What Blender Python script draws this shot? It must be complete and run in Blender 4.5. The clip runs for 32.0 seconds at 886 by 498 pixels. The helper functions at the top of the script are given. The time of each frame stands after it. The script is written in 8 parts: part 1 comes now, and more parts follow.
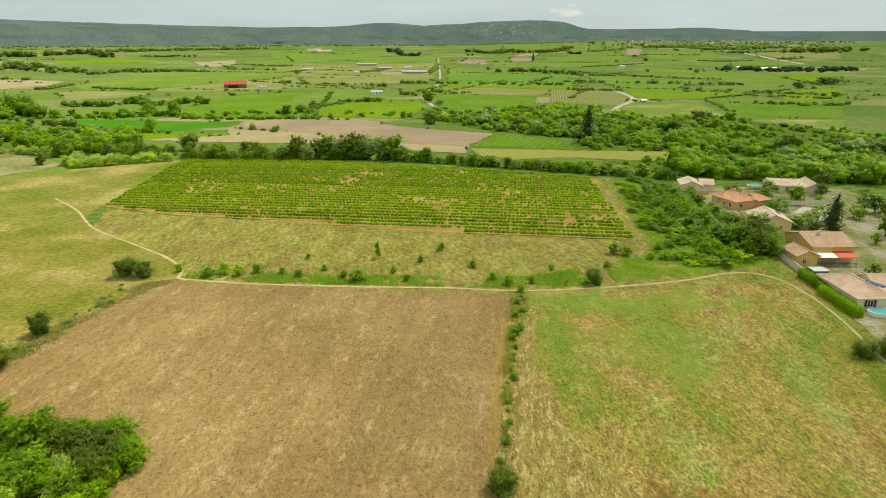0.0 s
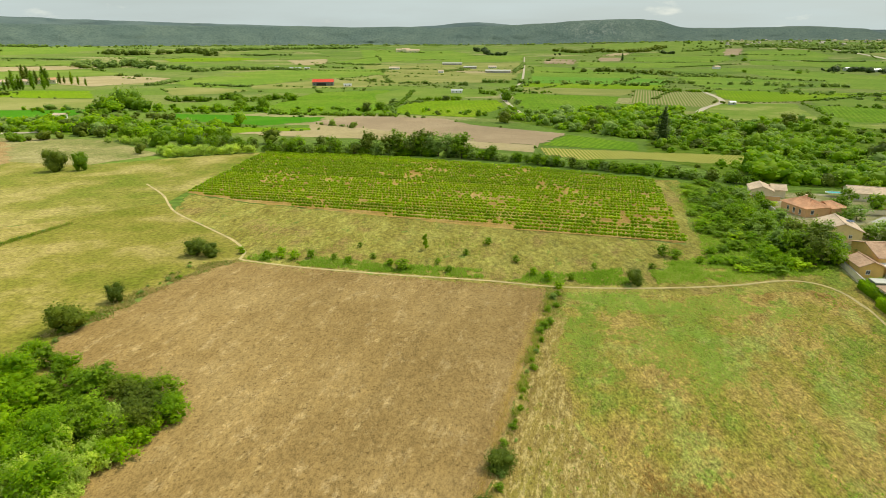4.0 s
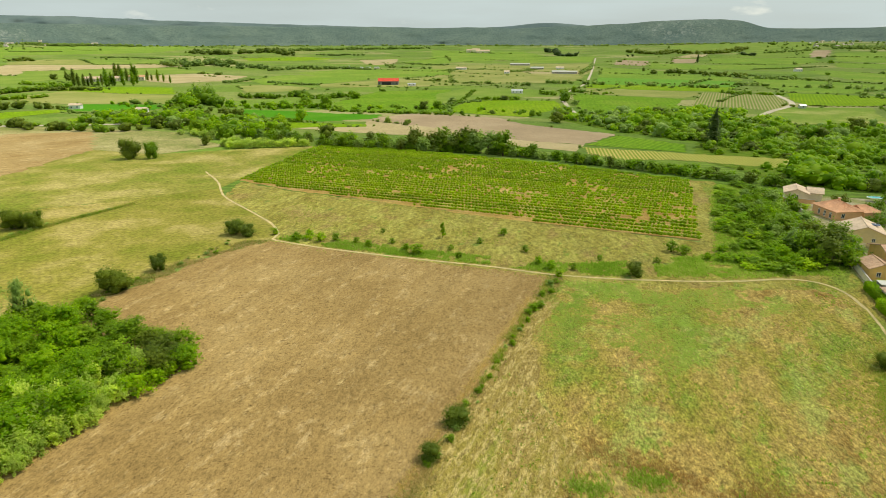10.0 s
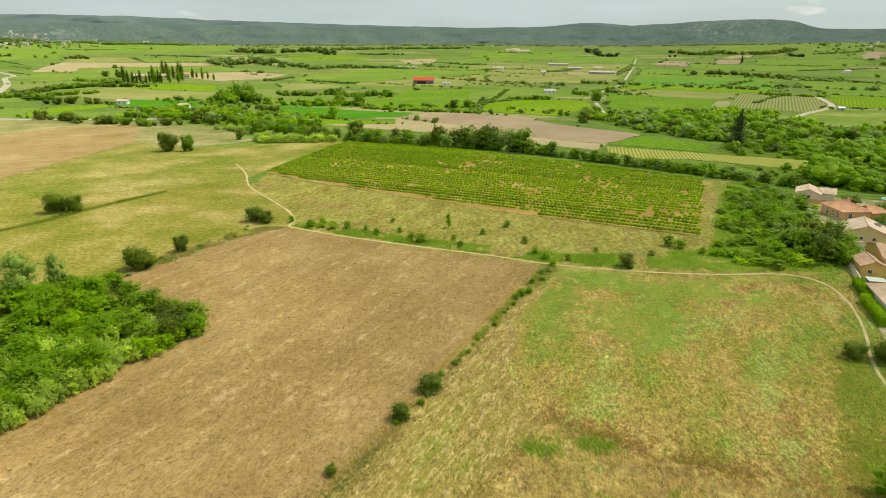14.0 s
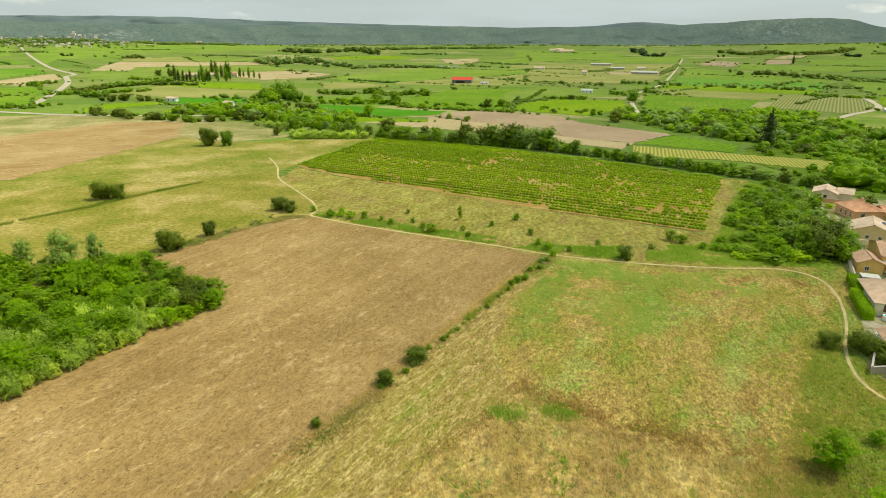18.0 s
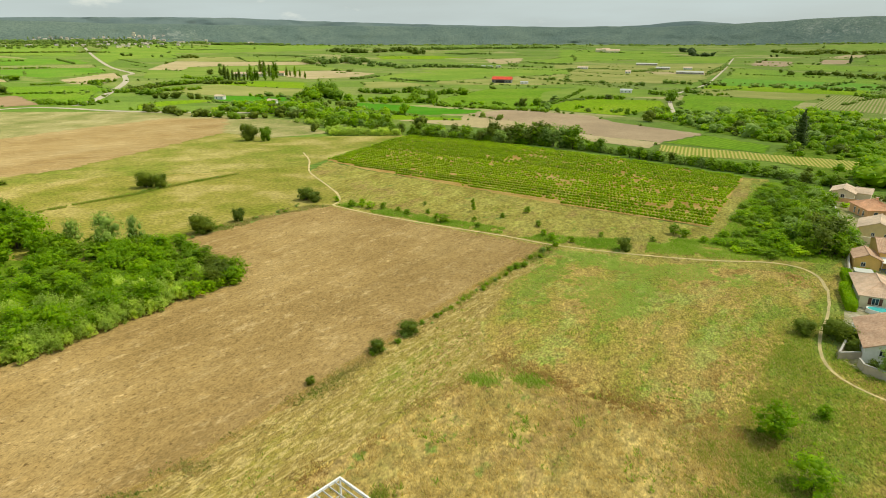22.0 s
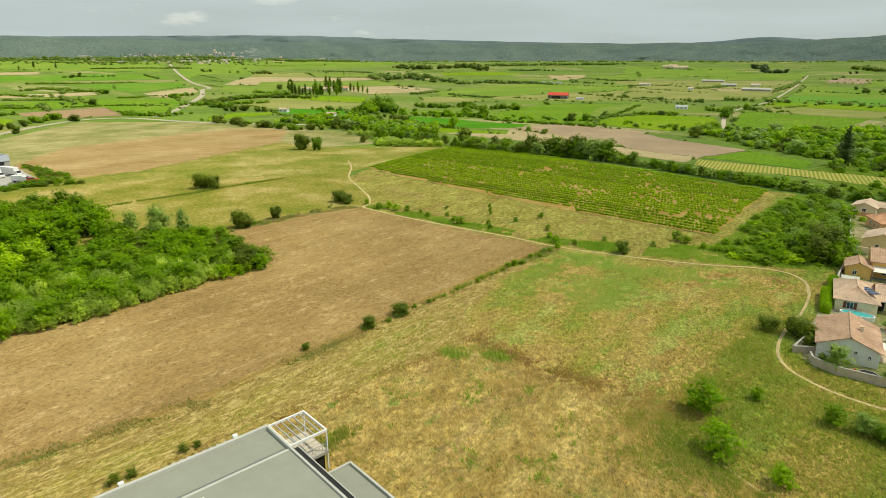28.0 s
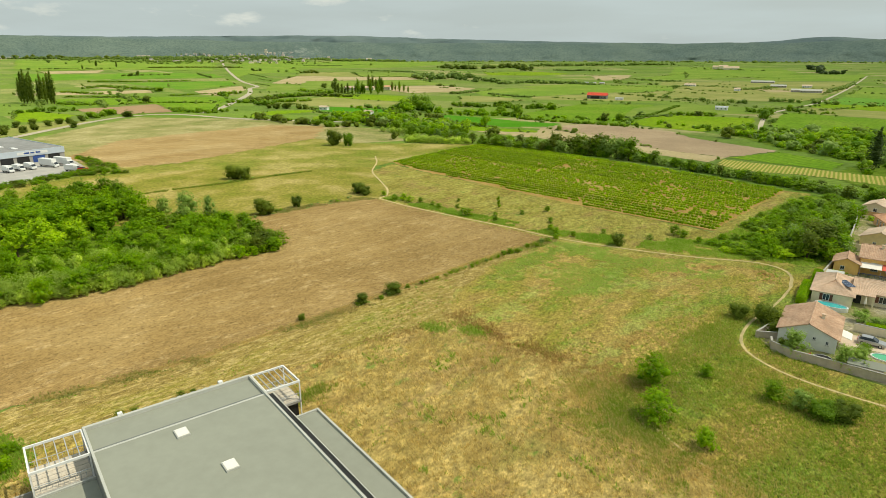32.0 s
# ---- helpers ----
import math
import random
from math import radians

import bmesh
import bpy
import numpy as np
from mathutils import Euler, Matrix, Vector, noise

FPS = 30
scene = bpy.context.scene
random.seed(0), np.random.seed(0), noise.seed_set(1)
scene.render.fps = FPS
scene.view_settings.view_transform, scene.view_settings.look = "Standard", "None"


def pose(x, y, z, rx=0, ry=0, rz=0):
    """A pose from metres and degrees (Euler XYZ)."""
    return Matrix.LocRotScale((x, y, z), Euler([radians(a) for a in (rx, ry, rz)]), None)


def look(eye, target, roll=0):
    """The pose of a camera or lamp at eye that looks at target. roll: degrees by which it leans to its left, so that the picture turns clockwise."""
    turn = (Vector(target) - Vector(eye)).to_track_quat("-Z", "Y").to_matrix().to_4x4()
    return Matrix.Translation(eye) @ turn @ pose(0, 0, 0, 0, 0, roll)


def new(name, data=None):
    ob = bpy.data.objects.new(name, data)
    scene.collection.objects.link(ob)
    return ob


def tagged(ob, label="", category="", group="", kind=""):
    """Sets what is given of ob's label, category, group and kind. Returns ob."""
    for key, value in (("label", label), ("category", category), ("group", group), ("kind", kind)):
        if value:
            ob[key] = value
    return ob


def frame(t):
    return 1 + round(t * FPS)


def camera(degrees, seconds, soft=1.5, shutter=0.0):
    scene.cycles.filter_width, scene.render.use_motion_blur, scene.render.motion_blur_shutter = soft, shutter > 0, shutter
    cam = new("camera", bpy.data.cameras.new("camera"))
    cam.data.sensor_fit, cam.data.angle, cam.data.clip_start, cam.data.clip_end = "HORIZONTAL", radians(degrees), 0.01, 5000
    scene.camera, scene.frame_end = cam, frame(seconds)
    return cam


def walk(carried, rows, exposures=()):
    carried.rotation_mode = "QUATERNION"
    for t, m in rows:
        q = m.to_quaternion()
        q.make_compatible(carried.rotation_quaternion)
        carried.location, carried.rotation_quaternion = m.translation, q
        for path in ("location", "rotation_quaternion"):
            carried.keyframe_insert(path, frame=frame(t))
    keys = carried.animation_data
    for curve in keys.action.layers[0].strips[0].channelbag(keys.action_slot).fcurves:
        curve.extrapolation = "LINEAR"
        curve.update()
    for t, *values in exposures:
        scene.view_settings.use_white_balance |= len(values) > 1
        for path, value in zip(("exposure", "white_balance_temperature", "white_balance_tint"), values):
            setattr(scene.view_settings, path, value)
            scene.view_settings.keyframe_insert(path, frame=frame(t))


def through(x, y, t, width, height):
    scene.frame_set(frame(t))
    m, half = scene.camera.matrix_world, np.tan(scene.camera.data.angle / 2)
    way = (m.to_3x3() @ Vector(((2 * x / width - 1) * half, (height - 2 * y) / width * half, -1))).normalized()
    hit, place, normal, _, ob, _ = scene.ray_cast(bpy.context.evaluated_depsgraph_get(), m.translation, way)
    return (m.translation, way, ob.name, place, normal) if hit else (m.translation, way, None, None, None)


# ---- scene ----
cam = camera(72.05, 32.0, 0.7)
# seconds, x, y, z, yaw, pitch, roll
PATH = [
    (0.0, -1.12, 0.24, 50.23, -1.44, -19.10, -0.04),
    (0.5, 0.00, 0.00, 50.31, 0.00, -19.13, -0.11),
    (1.0, 1.12, -0.24, 50.39, 1.44, -19.16, -0.17),
    (1.5, 2.26, -0.71, 50.40, 2.94, -19.17, -0.19),
    (2.0, 3.44, -1.39, 50.35, 3.72, -19.16, -0.18),
    (2.5, 4.49, -2.07, 50.28, 4.28, -19.13, -0.13),
    (3.0, 5.45, -2.77, 50.23, 5.00, -19.11, -0.11),
    (3.5, 6.44, -3.31, 50.22, 5.81, -19.14, -0.11),
    (5.5, 10.71, -5.67, 50.02, 8.38, -19.07, -0.10),
    (6.0, 11.86, -6.24, 50.01, 8.99, -19.08, -0.09),
    (6.5, 13.00, -6.85, 50.02, 9.52, -19.06, -0.07),
    (7.0, 14.07, -7.41, 50.07, 10.05, -19.09, -0.05),
    (7.5, 15.28, -8.02, 50.10, 10.59, -19.10, -0.04),
    (8.0, 16.42, -8.60, 50.10, 11.07, -19.11, -0.03),
    (8.5, 17.76, -9.15, 50.08, 11.62, -19.09, -0.05),
    (9.0, 19.15, -9.84, 50.08, 12.16, -19.09, -0.06),
    (9.5, 20.43, -10.56, 50.05, 12.65, -19.07, -0.05),
    (10.0, 21.69, -11.11, 49.96, 13.15, -19.07, -0.04),
    (10.5, 22.96, -11.79, 49.92, 13.64, -19.05, -0.03),
    (11.0, 24.22, -12.38, 49.91, 14.13, -19.08, -0.00),
    (11.5, 25.55, -13.20, 49.92, 14.58, -19.06, 0.01),
    (12.0, 26.81, -13.80, 49.89, 15.06, -19.09, 0.02),
    (12.5, 28.12, -14.64, 49.92, 15.51, -19.08, 0.03),
    (13.0, 29.52, -15.35, 49.93, 16.03, -19.10, 0.05),
    (13.5, 30.76, -16.03, 49.89, 16.43, -19.09, 0.07),
    (14.0, 32.09, -16.69, 49.84, 16.90, -19.09, 0.11),
    (14.5, 33.34, -17.39, 49.85, 17.38, -19.09, 0.11),
    (16.5, 38.77, -20.18, 49.86, 19.42, -19.10, 0.06),
    (17.0, 40.07, -20.76, 49.91, 19.93, -19.10, 0.05),
    (17.5, 41.46, -21.47, 49.94, 20.44, -19.11, 0.05),
    (18.0, 42.88, -22.12, 49.98, 20.97, -19.11, 0.04),
    (18.5, 44.35, -22.72, 49.97, 21.50, -19.12, 0.03),
    (19.0, 45.84, -23.43, 49.99, 22.03, -19.12, 0.02),
    (19.5, 47.32, -24.09, 50.03, 22.58, -19.13, 0.00),
    (20.0, 48.80, -24.82, 50.10, 23.10, -19.14, -0.01),
    (20.5, 50.31, -25.46, 50.15, 23.64, -19.15, -0.03),
    (21.0, 51.73, -26.14, 50.17, 24.15, -19.13, -0.04),
    (21.5, 53.20, -26.72, 50.16, 24.68, -19.15, -0.06),
    (22.0, 54.68, -27.48, 50.12, 25.20, -19.12, -0.09),
    (22.5, 56.07, -28.16, 50.12, 25.71, -19.11, -0.08),
    (23.0, 57.56, -28.69, 50.03, 26.23, -19.08, -0.08),
    (23.5, 59.06, -29.33, 49.96, 26.76, -19.08, -0.08),
    (24.0, 60.53, -29.76, 49.94, 27.24, -19.08, -0.08),
    (24.5, 62.00, -30.21, 49.95, 27.69, -19.07, -0.09),
    (25.0, 63.51, -30.85, 49.97, 28.13, -19.05, -0.11),
    (25.5, 64.95, -31.28, 49.97, 28.60, -19.05, -0.14),
    (27.5, 71.58, -33.02, 49.91, 30.72, -17.68, -0.15),
    (28.0, 73.35, -33.38, 49.94, 31.28, -17.69, -0.16),
    (28.5, 75.17, -33.71, 49.90, 31.85, -17.70, -0.16),
    (29.0, 76.96, -34.02, 49.83, 32.38, -17.68, -0.16),
    (29.5, 78.77, -34.32, 49.77, 32.91, -17.69, -0.15),
    (30.0, 80.65, -34.66, 49.75, 33.47, -17.70, -0.13),
    (30.5, 82.49, -34.93, 49.74, 34.02, -17.71, -0.13),
    (31.0, 84.46, -35.17, 49.74, 34.59, -17.70, -0.13),
    (31.5, 86.29, -35.36, 49.70, 35.09, -17.72, -0.11),
    (32.0, 88.10, -35.68, 49.64, 35.55, -17.68, -0.09),
]
walk(cam, [(t, pose(x, y, z, 90 + p, -r, w)) for t, x, y, z, w, p, r in PATH], [(0.0, -0.08, 6980, 6), (19.0, -0.09, 6980, 6), (28.0, -0.21, 6980, 6), (32.0, -0.22, 6980, 6)])

# ---- light ----
SUN_AZ = radians(-58)      # towards +x, a little +y
SUN_EL = radians(58)
world = bpy.data.worlds.new("world")
scene.world = world
world.use_nodes = True
wn, wl = world.node_tree.nodes, world.node_tree.links
bg = wn["Background"]
sky = wn.new("ShaderNodeTexSky")
sky.sky_type = "NISHITA"
sky.sun_disc = False
sky.sun_elevation = SUN_EL
sky.sun_rotation = radians(58)
sky.air_density, sky.dust_density, sky.ozone_density = 1.0, 3.0, 1.0
# thin high cloud
tc = wn.new("ShaderNodeTexCoord")
mp = wn.new("ShaderNodeMapping")
mp.inputs["Scale"].default_value = (1.2, 1.2, 9.0)
wl.new(tc.outputs["Generated"], mp.inputs["Vector"])
cn = wn.new("ShaderNodeTexNoise")
cn.inputs["Scale"].default_value = 3.2
cn.inputs["Detail"].default_value = 7
wl.new(mp.outputs["Vector"], cn.inputs["Vector"])
cr = wn.new("ShaderNodeValToRGB")
cr.color_ramp.elements[0].position, cr.color_ramp.elements[0].color = 0.36, (0.8, 0.8, 0.8, 1)
cr.color_ramp.elements[1].position, cr.color_ramp.elements[1].color = 0.74, (1, 1, 1, 1)
wl.new(cn.outputs["Fac"], cr.inputs["Fac"])
cm = wn.new("ShaderNodeMix")
cm.data_type = "RGBA"
wl.new(cr.outputs["Color"], cm.inputs["Factor"])
wl.new(sky.outputs["Color"], cm.inputs["A"])
cm.inputs["B"].default_value = (5.05, 5.95, 6.3, 1)
# small bright heaps of cloud, higher up
mp2 = wn.new("ShaderNodeMapping")
mp2.inputs["Scale"].default_value = (1.0, 1.0, 3.2)
wl.new(tc.outputs["Generated"], mp2.inputs["Vector"])
hn = wn.new("ShaderNodeTexNoise")
hn.inputs["Scale"].default_value, hn.inputs["Detail"].default_value, hn.inputs["Roughness"].default_value = 7.5, 6, 0.55
wl.new(mp2.outputs["Vector"], hn.inputs["Vector"])
hr = wn.new("ShaderNodeValToRGB")
hr.color_ramp.elements[0].position, hr.color_ramp.elements[0].color = 0.60, (0, 0, 0, 1)
hr.color_ramp.elements[1].position, hr.color_ramp.elements[1].color = 0.72, (0.75, 0.75, 0.75, 1)
wl.new(hn.outputs["Fac"], hr.inputs["Fac"])
hx = wn.new("ShaderNodeMix")
hx.data_type = "RGBA"
wl.new(hr.outputs["Color"], hx.inputs["Factor"])
wl.new(cm.outputs["Result"], hx.inputs["A"])
hx.inputs["B"].default_value = (7.6, 7.9, 7.5, 1)
wl.new(hx.outputs["Result"], bg.inputs["Color"])
bg.inputs["Strength"].default_value = 0.121
sun_data = bpy.data.lights.new("sun", "SUN")
sun_data.energy, sun_data.angle, sun_data.color = 3.75, radians(0.6), (1.0, 0.95, 0.81)
sun = new("sun", sun_data)
sd = Vector((math.cos(SUN_EL) * math.sin(-SUN_AZ), math.cos(SUN_EL) * math.cos(SUN_AZ), math.sin(SUN_EL)))
sun.matrix_world = look(sd * 300, (0, 0, 0))

# ---- materials ----
def mat(name, rough=0.9):
    m = bpy.data.materials.new(name)
    m.use_nodes = True
    b = m.node_tree.nodes["Principled BSDF"]
    b.inputs["Roughness"].default_value = rough
    b.inputs["Specular IOR Level"].default_value = 0.05 if rough > 0.92 else 0.25
    b.inputs["Diffuse Roughness"].default_value = 1.0 if rough > 0.92 else 0.2
    return m, m.node_tree.nodes, m.node_tree.links, b


def vivid(c, k=1.10):
    """The colour with stronger saturation."""
    g = 0.3 * c[0] + 0.6 * c[1] + 0.1 * c[2]
    return tuple(max(0.008, g + (v - g) * k) for v in c)


def ramp(n, stops):
    r = n.new("ShaderNodeValToRGB")
    e = r.color_ramp.elements
    while len(e) < len(stops):
        e.new(0.5)
    for k, (p, c) in enumerate(stops):
        e[k].position = p
        e[k].color = (*c, 1) if len(c) == 3 else (c[0], c[0], c[0], 1)
    return r


def mixc(n, l, fac, a, b, kind="MIX"):
    x = n.new("ShaderNodeMix")
    x.data_type, x.blend_type = "RGBA", kind
    for key, v in (("Factor", fac), ("A", a), ("B", b)):
        if isinstance(v, (int, float)):
            x.inputs[key].default_value = v
        elif isinstance(v, tuple):
            x.inputs[key].default_value = (*v, 1)
        else:
            l.new(v, x.inputs[key])
    return x.outputs["Result"]


def place_noise(n, l, scale, detail=6, stretch=(1, 1, 1), turn=0.0, rough=0.6, shift=0.0):
    g = n.new("ShaderNodeNewGeometry")
    m = n.new("ShaderNodeMapping")
    m.vector_type = "TEXTURE"
    m.inputs["Rotation"].default_value = (0, 0, turn)
    m.inputs["Scale"].default_value = tuple(1 / v for v in stretch)
    m.inputs["Location"].default_value = (shift, shift * 0.7, 0)
    l.new(g.outputs["Position"], m.inputs["Vector"])
    t = n.new("ShaderNodeTexNoise")
    t.inputs["Scale"].default_value = scale
    t.inputs["Detail"].default_value = detail
    t.inputs["Roughness"].default_value = rough
    l.new(m.outputs["Vector"], t.inputs["Vector"])
    return t.outputs["Fac"]


def rows_wave(n, l, spacing, turn, distort=1.5):
    """Bands across the ground every so many metres; the rows run at the angle turn from +x."""
    g = n.new("ShaderNodeNewGeometry")
    m = n.new("ShaderNodeMapping")
    m.vector_type = "TEXTURE"
    m.inputs["Rotation"].default_value = (0, 0, turn)
    l.new(g.outputs["Position"], m.inputs["Vector"])
    w = n.new("ShaderNodeTexWave")
    w.bands_direction = "Y"
    w.inputs["Scale"].default_value = 0.314 / spacing
    w.inputs["Distortion"].default_value = distort
    w.inputs["Detail"].default_value = 3
    w.inputs["Detail Scale"].default_value = 2.0
    l.new(m.outputs["Vector"], w.inputs["Vector"])
    return w.outputs["Fac"]


def bumped(n, l, b, height, strength, dist):
    k = n.new("ShaderNodeBump")
    k.inputs["Strength"].default_value = strength
    k.inputs["Distance"].default_value = dist
    l.new(height, k.inputs["Height"])
    l.new(k.outputs["Normal"], b.inputs["Normal"])


def field_material(name, low, mid, high, scale=0.05, row=None, row_colour=None, row_amount=0.6, grain=0.5, grain_scale=1.6):
    """A field's surface: three colours over broad patches, fine grain, and rows if it has them."""
    m, n, l, b = mat(name, 0.95)
    broad = place_noise(n, l, scale, 8, rough=0.62)
    r = ramp(n, [(0.36, vivid(low)), (0.5, vivid(mid)), (0.64, vivid(high))])
    l.new(broad, r.inputs["Fac"])
    c = r.outputs["Color"]
    if row:
        w = rows_wave(n, l, *row)
        wr = ramp(n, [(0.3, (0.0,)), (0.62, (1.0,))])
        l.new(w, wr.inputs["Fac"])
        k = n.new("ShaderNodeMath")
        k.operation = "MULTIPLY"
        k.inputs[1].default_value = row_amount
        l.new(wr.outputs["Color"], k.inputs[0])
        c = mixc(n, l, k.outputs[0], c, vivid(row_colour))
    fine = place_noise(n, l, grain_scale, 5, rough=0.75, shift=31)
    fr = ramp(n, [(0.3, (1 - grain,)), (0.7, (1 + grain * 0.8,))])
    l.new(fine, fr.inputs["Fac"])
    c = mixc(n, l, 1.0, c, fr.outputs["Color"], "MULTIPLY")
    l.new(c, b.inputs["Base Color"])
    bumped(n, l, b, fine, 0.6, 0.25)
    return m


GRAIN = radians(98)       # the way in which grass and clods lean and break
STRAW, DULL, OLIVE, GREEN, BROWN = (0.43, 0.32, 0.098), (0.345, 0.275, 0.066), (0.28, 0.262, 0.046), (0.20, 0.26, 0.038), (0.26, 0.165, 0.044)


def depth_mix(n, l, c, noise_, lo, hi, most, tone):
    k = ramp(n, [(lo, (0.0,)), (hi, (min(1.0, most),))])
    l.new(noise_, k.inputs["Fac"])
    return mixc(n, l, k.outputs["Color"], c, tone)


def meadow_material(name, green_shift=0.0, turn=1.35, drift=0.0, lush=None, fresh=(0.275, 0.345, 0.088), gain=1.0):
    """Uncut dry grass: straw and brown tussocks with green drifts; lush: the middle and reach of a damper, greener part."""
    m, n, l, b = mat(name, 0.95)
    broad = place_noise(n, l, 0.06, 8, stretch=(0.6, 1.2, 1), turn=turn, rough=0.66)
    s = n.new("ShaderNodeMath")
    s.operation = "ADD"
    s.inputs[1].default_value = green_shift
    l.new(broad, s.inputs[0])
    level = s.outputs[0]
    if lush:
        g = n.new("ShaderNodeNewGeometry")
        q = n.new("ShaderNodeMapping")
        q.vector_type = "TEXTURE"
        q.inputs["Location"].default_value = (lush[0], lush[1], 0)
        q.inputs["Scale"].default_value = (lush[2], lush[3], 1000)
        l.new(g.outputs["Position"], q.inputs["Vector"])
        ln = n.new("ShaderNodeVectorMath")
        ln.operation = "LENGTH"
        l.new(q.outputs["Vector"], ln.inputs[0])
        mr = n.new("ShaderNodeMapRange")
        mr.inputs["From Min"].default_value, mr.inputs["From Max"].default_value = 0.2, 1.1
        mr.inputs["To Min"].default_value, mr.inputs["To Max"].default_value = 0.075, -0.03
        l.new(ln.outputs["Value"], mr.inputs["Value"])
        s2 = n.new("ShaderNodeMath")
        l.new(level, s2.inputs[0])
        l.new(mr.outputs["Result"], s2.inputs[1])
        level = s2.outputs[0]
    r = ramp(n, [(0.34, BROWN), (0.42, STRAW), (0.50, DULL), (0.555, OLIVE), (0.62, GREEN)])
    l.new(level, r.inputs["Fac"])
    c = r.outputs["Color"]
    c = depth_mix(n, l, c, place_noise(n, l, 0.30, 7, stretch=(0.5, 1.2, 1), turn=turn, rough=0.7, shift=140), 0.50, 0.66, 0.42, (0.46, 0.345, 0.105))
    c = depth_mix(n, l, c, place_noise(n, l, 0.17, 7, stretch=(0.6, 1.1, 1), turn=turn, rough=0.7, shift=203), 0.56, 0.64, 0.55, (0.26, 0.17, 0.06))
    if drift:
        c = depth_mix(n, l, c, place_noise(n, l, 0.11, 7, stretch=(0.6, 1.1, 1), turn=turn, rough=0.66, shift=266), 0.52, 0.60, drift, fresh)
        c = depth_mix(n, l, c, place_noise(n, l, 0.20, 7, stretch=(0.6, 1.1, 1), turn=turn, rough=0.66, shift=329), 0.585, 0.63, drift * 1.2, (0.185, 0.29, 0.034))
    st = place_noise(n, l, 0.9, 6, stretch=(0.68, 1.1, 1), turn=GRAIN, rough=0.78, shift=21)
    sr = ramp(n, [(0.36, (0.6,)), (0.5, (1.0,)), (0.64, (1.38,))])
    l.new(st, sr.inputs["Fac"])
    c = mixc(n, l, 1.0, c, sr.outputs["Color"], "MULTIPLY")
    fine = place_noise(n, l, 2.4, 6, stretch=(0.7, 1.15, 1), turn=GRAIN, rough=0.8, shift=57)
    fr = ramp(n, [(0.35, (0.38,)), (0.48, (0.92,)), (0.63, (1.6,))])
    l.new(fine, fr.inputs["Fac"])
    c = mixc(n, l, 1.0, c, fr.outputs["Color"], "MULTIPLY")
    c = mixc(n, l, 1.0, c, (gain, gain, gain), "MULTIPLY")
    l.new(c, b.inputs["Base Color"])
    bumped(n, l, b, st, 0.9, 0.45)
    return m


def swath_material(name, turn):
    """Mown grass left in rows: pale hay streaks on olive stubble, running one way."""
    m, n, l, b = mat(name, 0.95)
    r = ramp(n, [(0.38, (0.27, 0.195, 0.06)), (0.48, (0.345, 0.26, 0.075)), (0.58, (0.32, 0.265, 0.06)), (0.66, (0.27, 0.28, 0.05))])
    l.new(place_noise(n, l, 0.10, 7, stretch=(0.3, 1.3, 1), turn=turn, rough=0.66), r.inputs["Fac"])
    c = r.outputs["Color"]
    c = depth_mix(n, l, c, place_noise(n, l, 1.0, 7, stretch=(0.33, 1.1, 1), turn=turn, rough=0.82, shift=40), 0.50, 0.56, 0.85, (0.56, 0.44, 0.18))
    c = depth_mix(n, l, c, place_noise(n, l, 0.8, 7, stretch=(0.33, 1.1, 1), turn=turn, rough=0.8, shift=90), 0.55, 0.61, 0.75, (0.21, 0.15, 0.05))
    fine = place_noise(n, l, 2.2, 6, stretch=(0.7, 1.15, 1), turn=GRAIN, rough=0.8, shift=57)
    fr = ramp(n, [(0.36, (0.55,)), (0.48, (1.0,)), (0.64, (1.4,))])
    l.new(fine, fr.inputs["Fac"])
    c = mixc(n, l, 1.0, c, fr.outputs["Color"], "MULTIPLY")
    l.new(c, b.inputs["Base Color"])
    bumped(n, l, b, fine, 0.9, 0.35)
    return m


def straw_material(name, turn, gain=(1.0, 1.0, 1.0)):
    """Tall leaning straw: soft pale plumes, with reddish and green patches."""
    m, n, l, b = mat(name, 0.95)
    r = ramp(n, [(0.36, (0.35, 0.25, 0.074)), (0.47, (0.45, 0.335, 0.108)), (0.60, (0.56, 0.43, 0.155))])
    l.new(place_noise(n, l, 0.16, 8, stretch=(0.6, 1.1, 1), turn=turn, rough=0.7), r.inputs["Fac"])
    c = mixc(n, l, 1.0, r.outputs["Color"], gain, "MULTIPLY")
    for k_, (sc, lo, hi, most, tone) in enumerate(((0.13, 0.54, 0.63, 0.6, (0.29, 0.27, 0.075)), (0.22, 0.60, 0.65, 0.85, (0.19, 0.29, 0.05)), (0.09, 0.53, 0.62, 0.55, (0.34, 0.22, 0.09)))):
        c = depth_mix(n, l, c, place_noise(n, l, sc, 7, stretch=(0.6, 1.1, 1), turn=turn, rough=0.66, shift=210 + 51 * k_), lo, hi, most, tone)
    st = place_noise(n, l, 0.8, 7, stretch=(0.68, 1.1, 1), turn=GRAIN, rough=0.76, shift=21)
    sr = ramp(n, [(0.37, (0.55,)), (0.64, (1.38,))])
    l.new(st, sr.inputs["Fac"])
    c = mixc(n, l, 1.0, c, sr.outputs["Color"], "MULTIPLY")
    fine = place_noise(n, l, 2.6, 6, stretch=(0.7, 1.15, 1), turn=GRAIN, rough=0.8, shift=57)
    fr = ramp(n, [(0.36, (0.65,)), (0.64, (1.3,))])
    l.new(fine, fr.inputs["Fac"])
    c = mixc(n, l, 1.0, c, fr.outputs["Color"], "MULTIPLY")
    l.new(c, b.inputs["Base Color"])
    bumped(n, l, b, st, 0.8, 0.4)
    return m


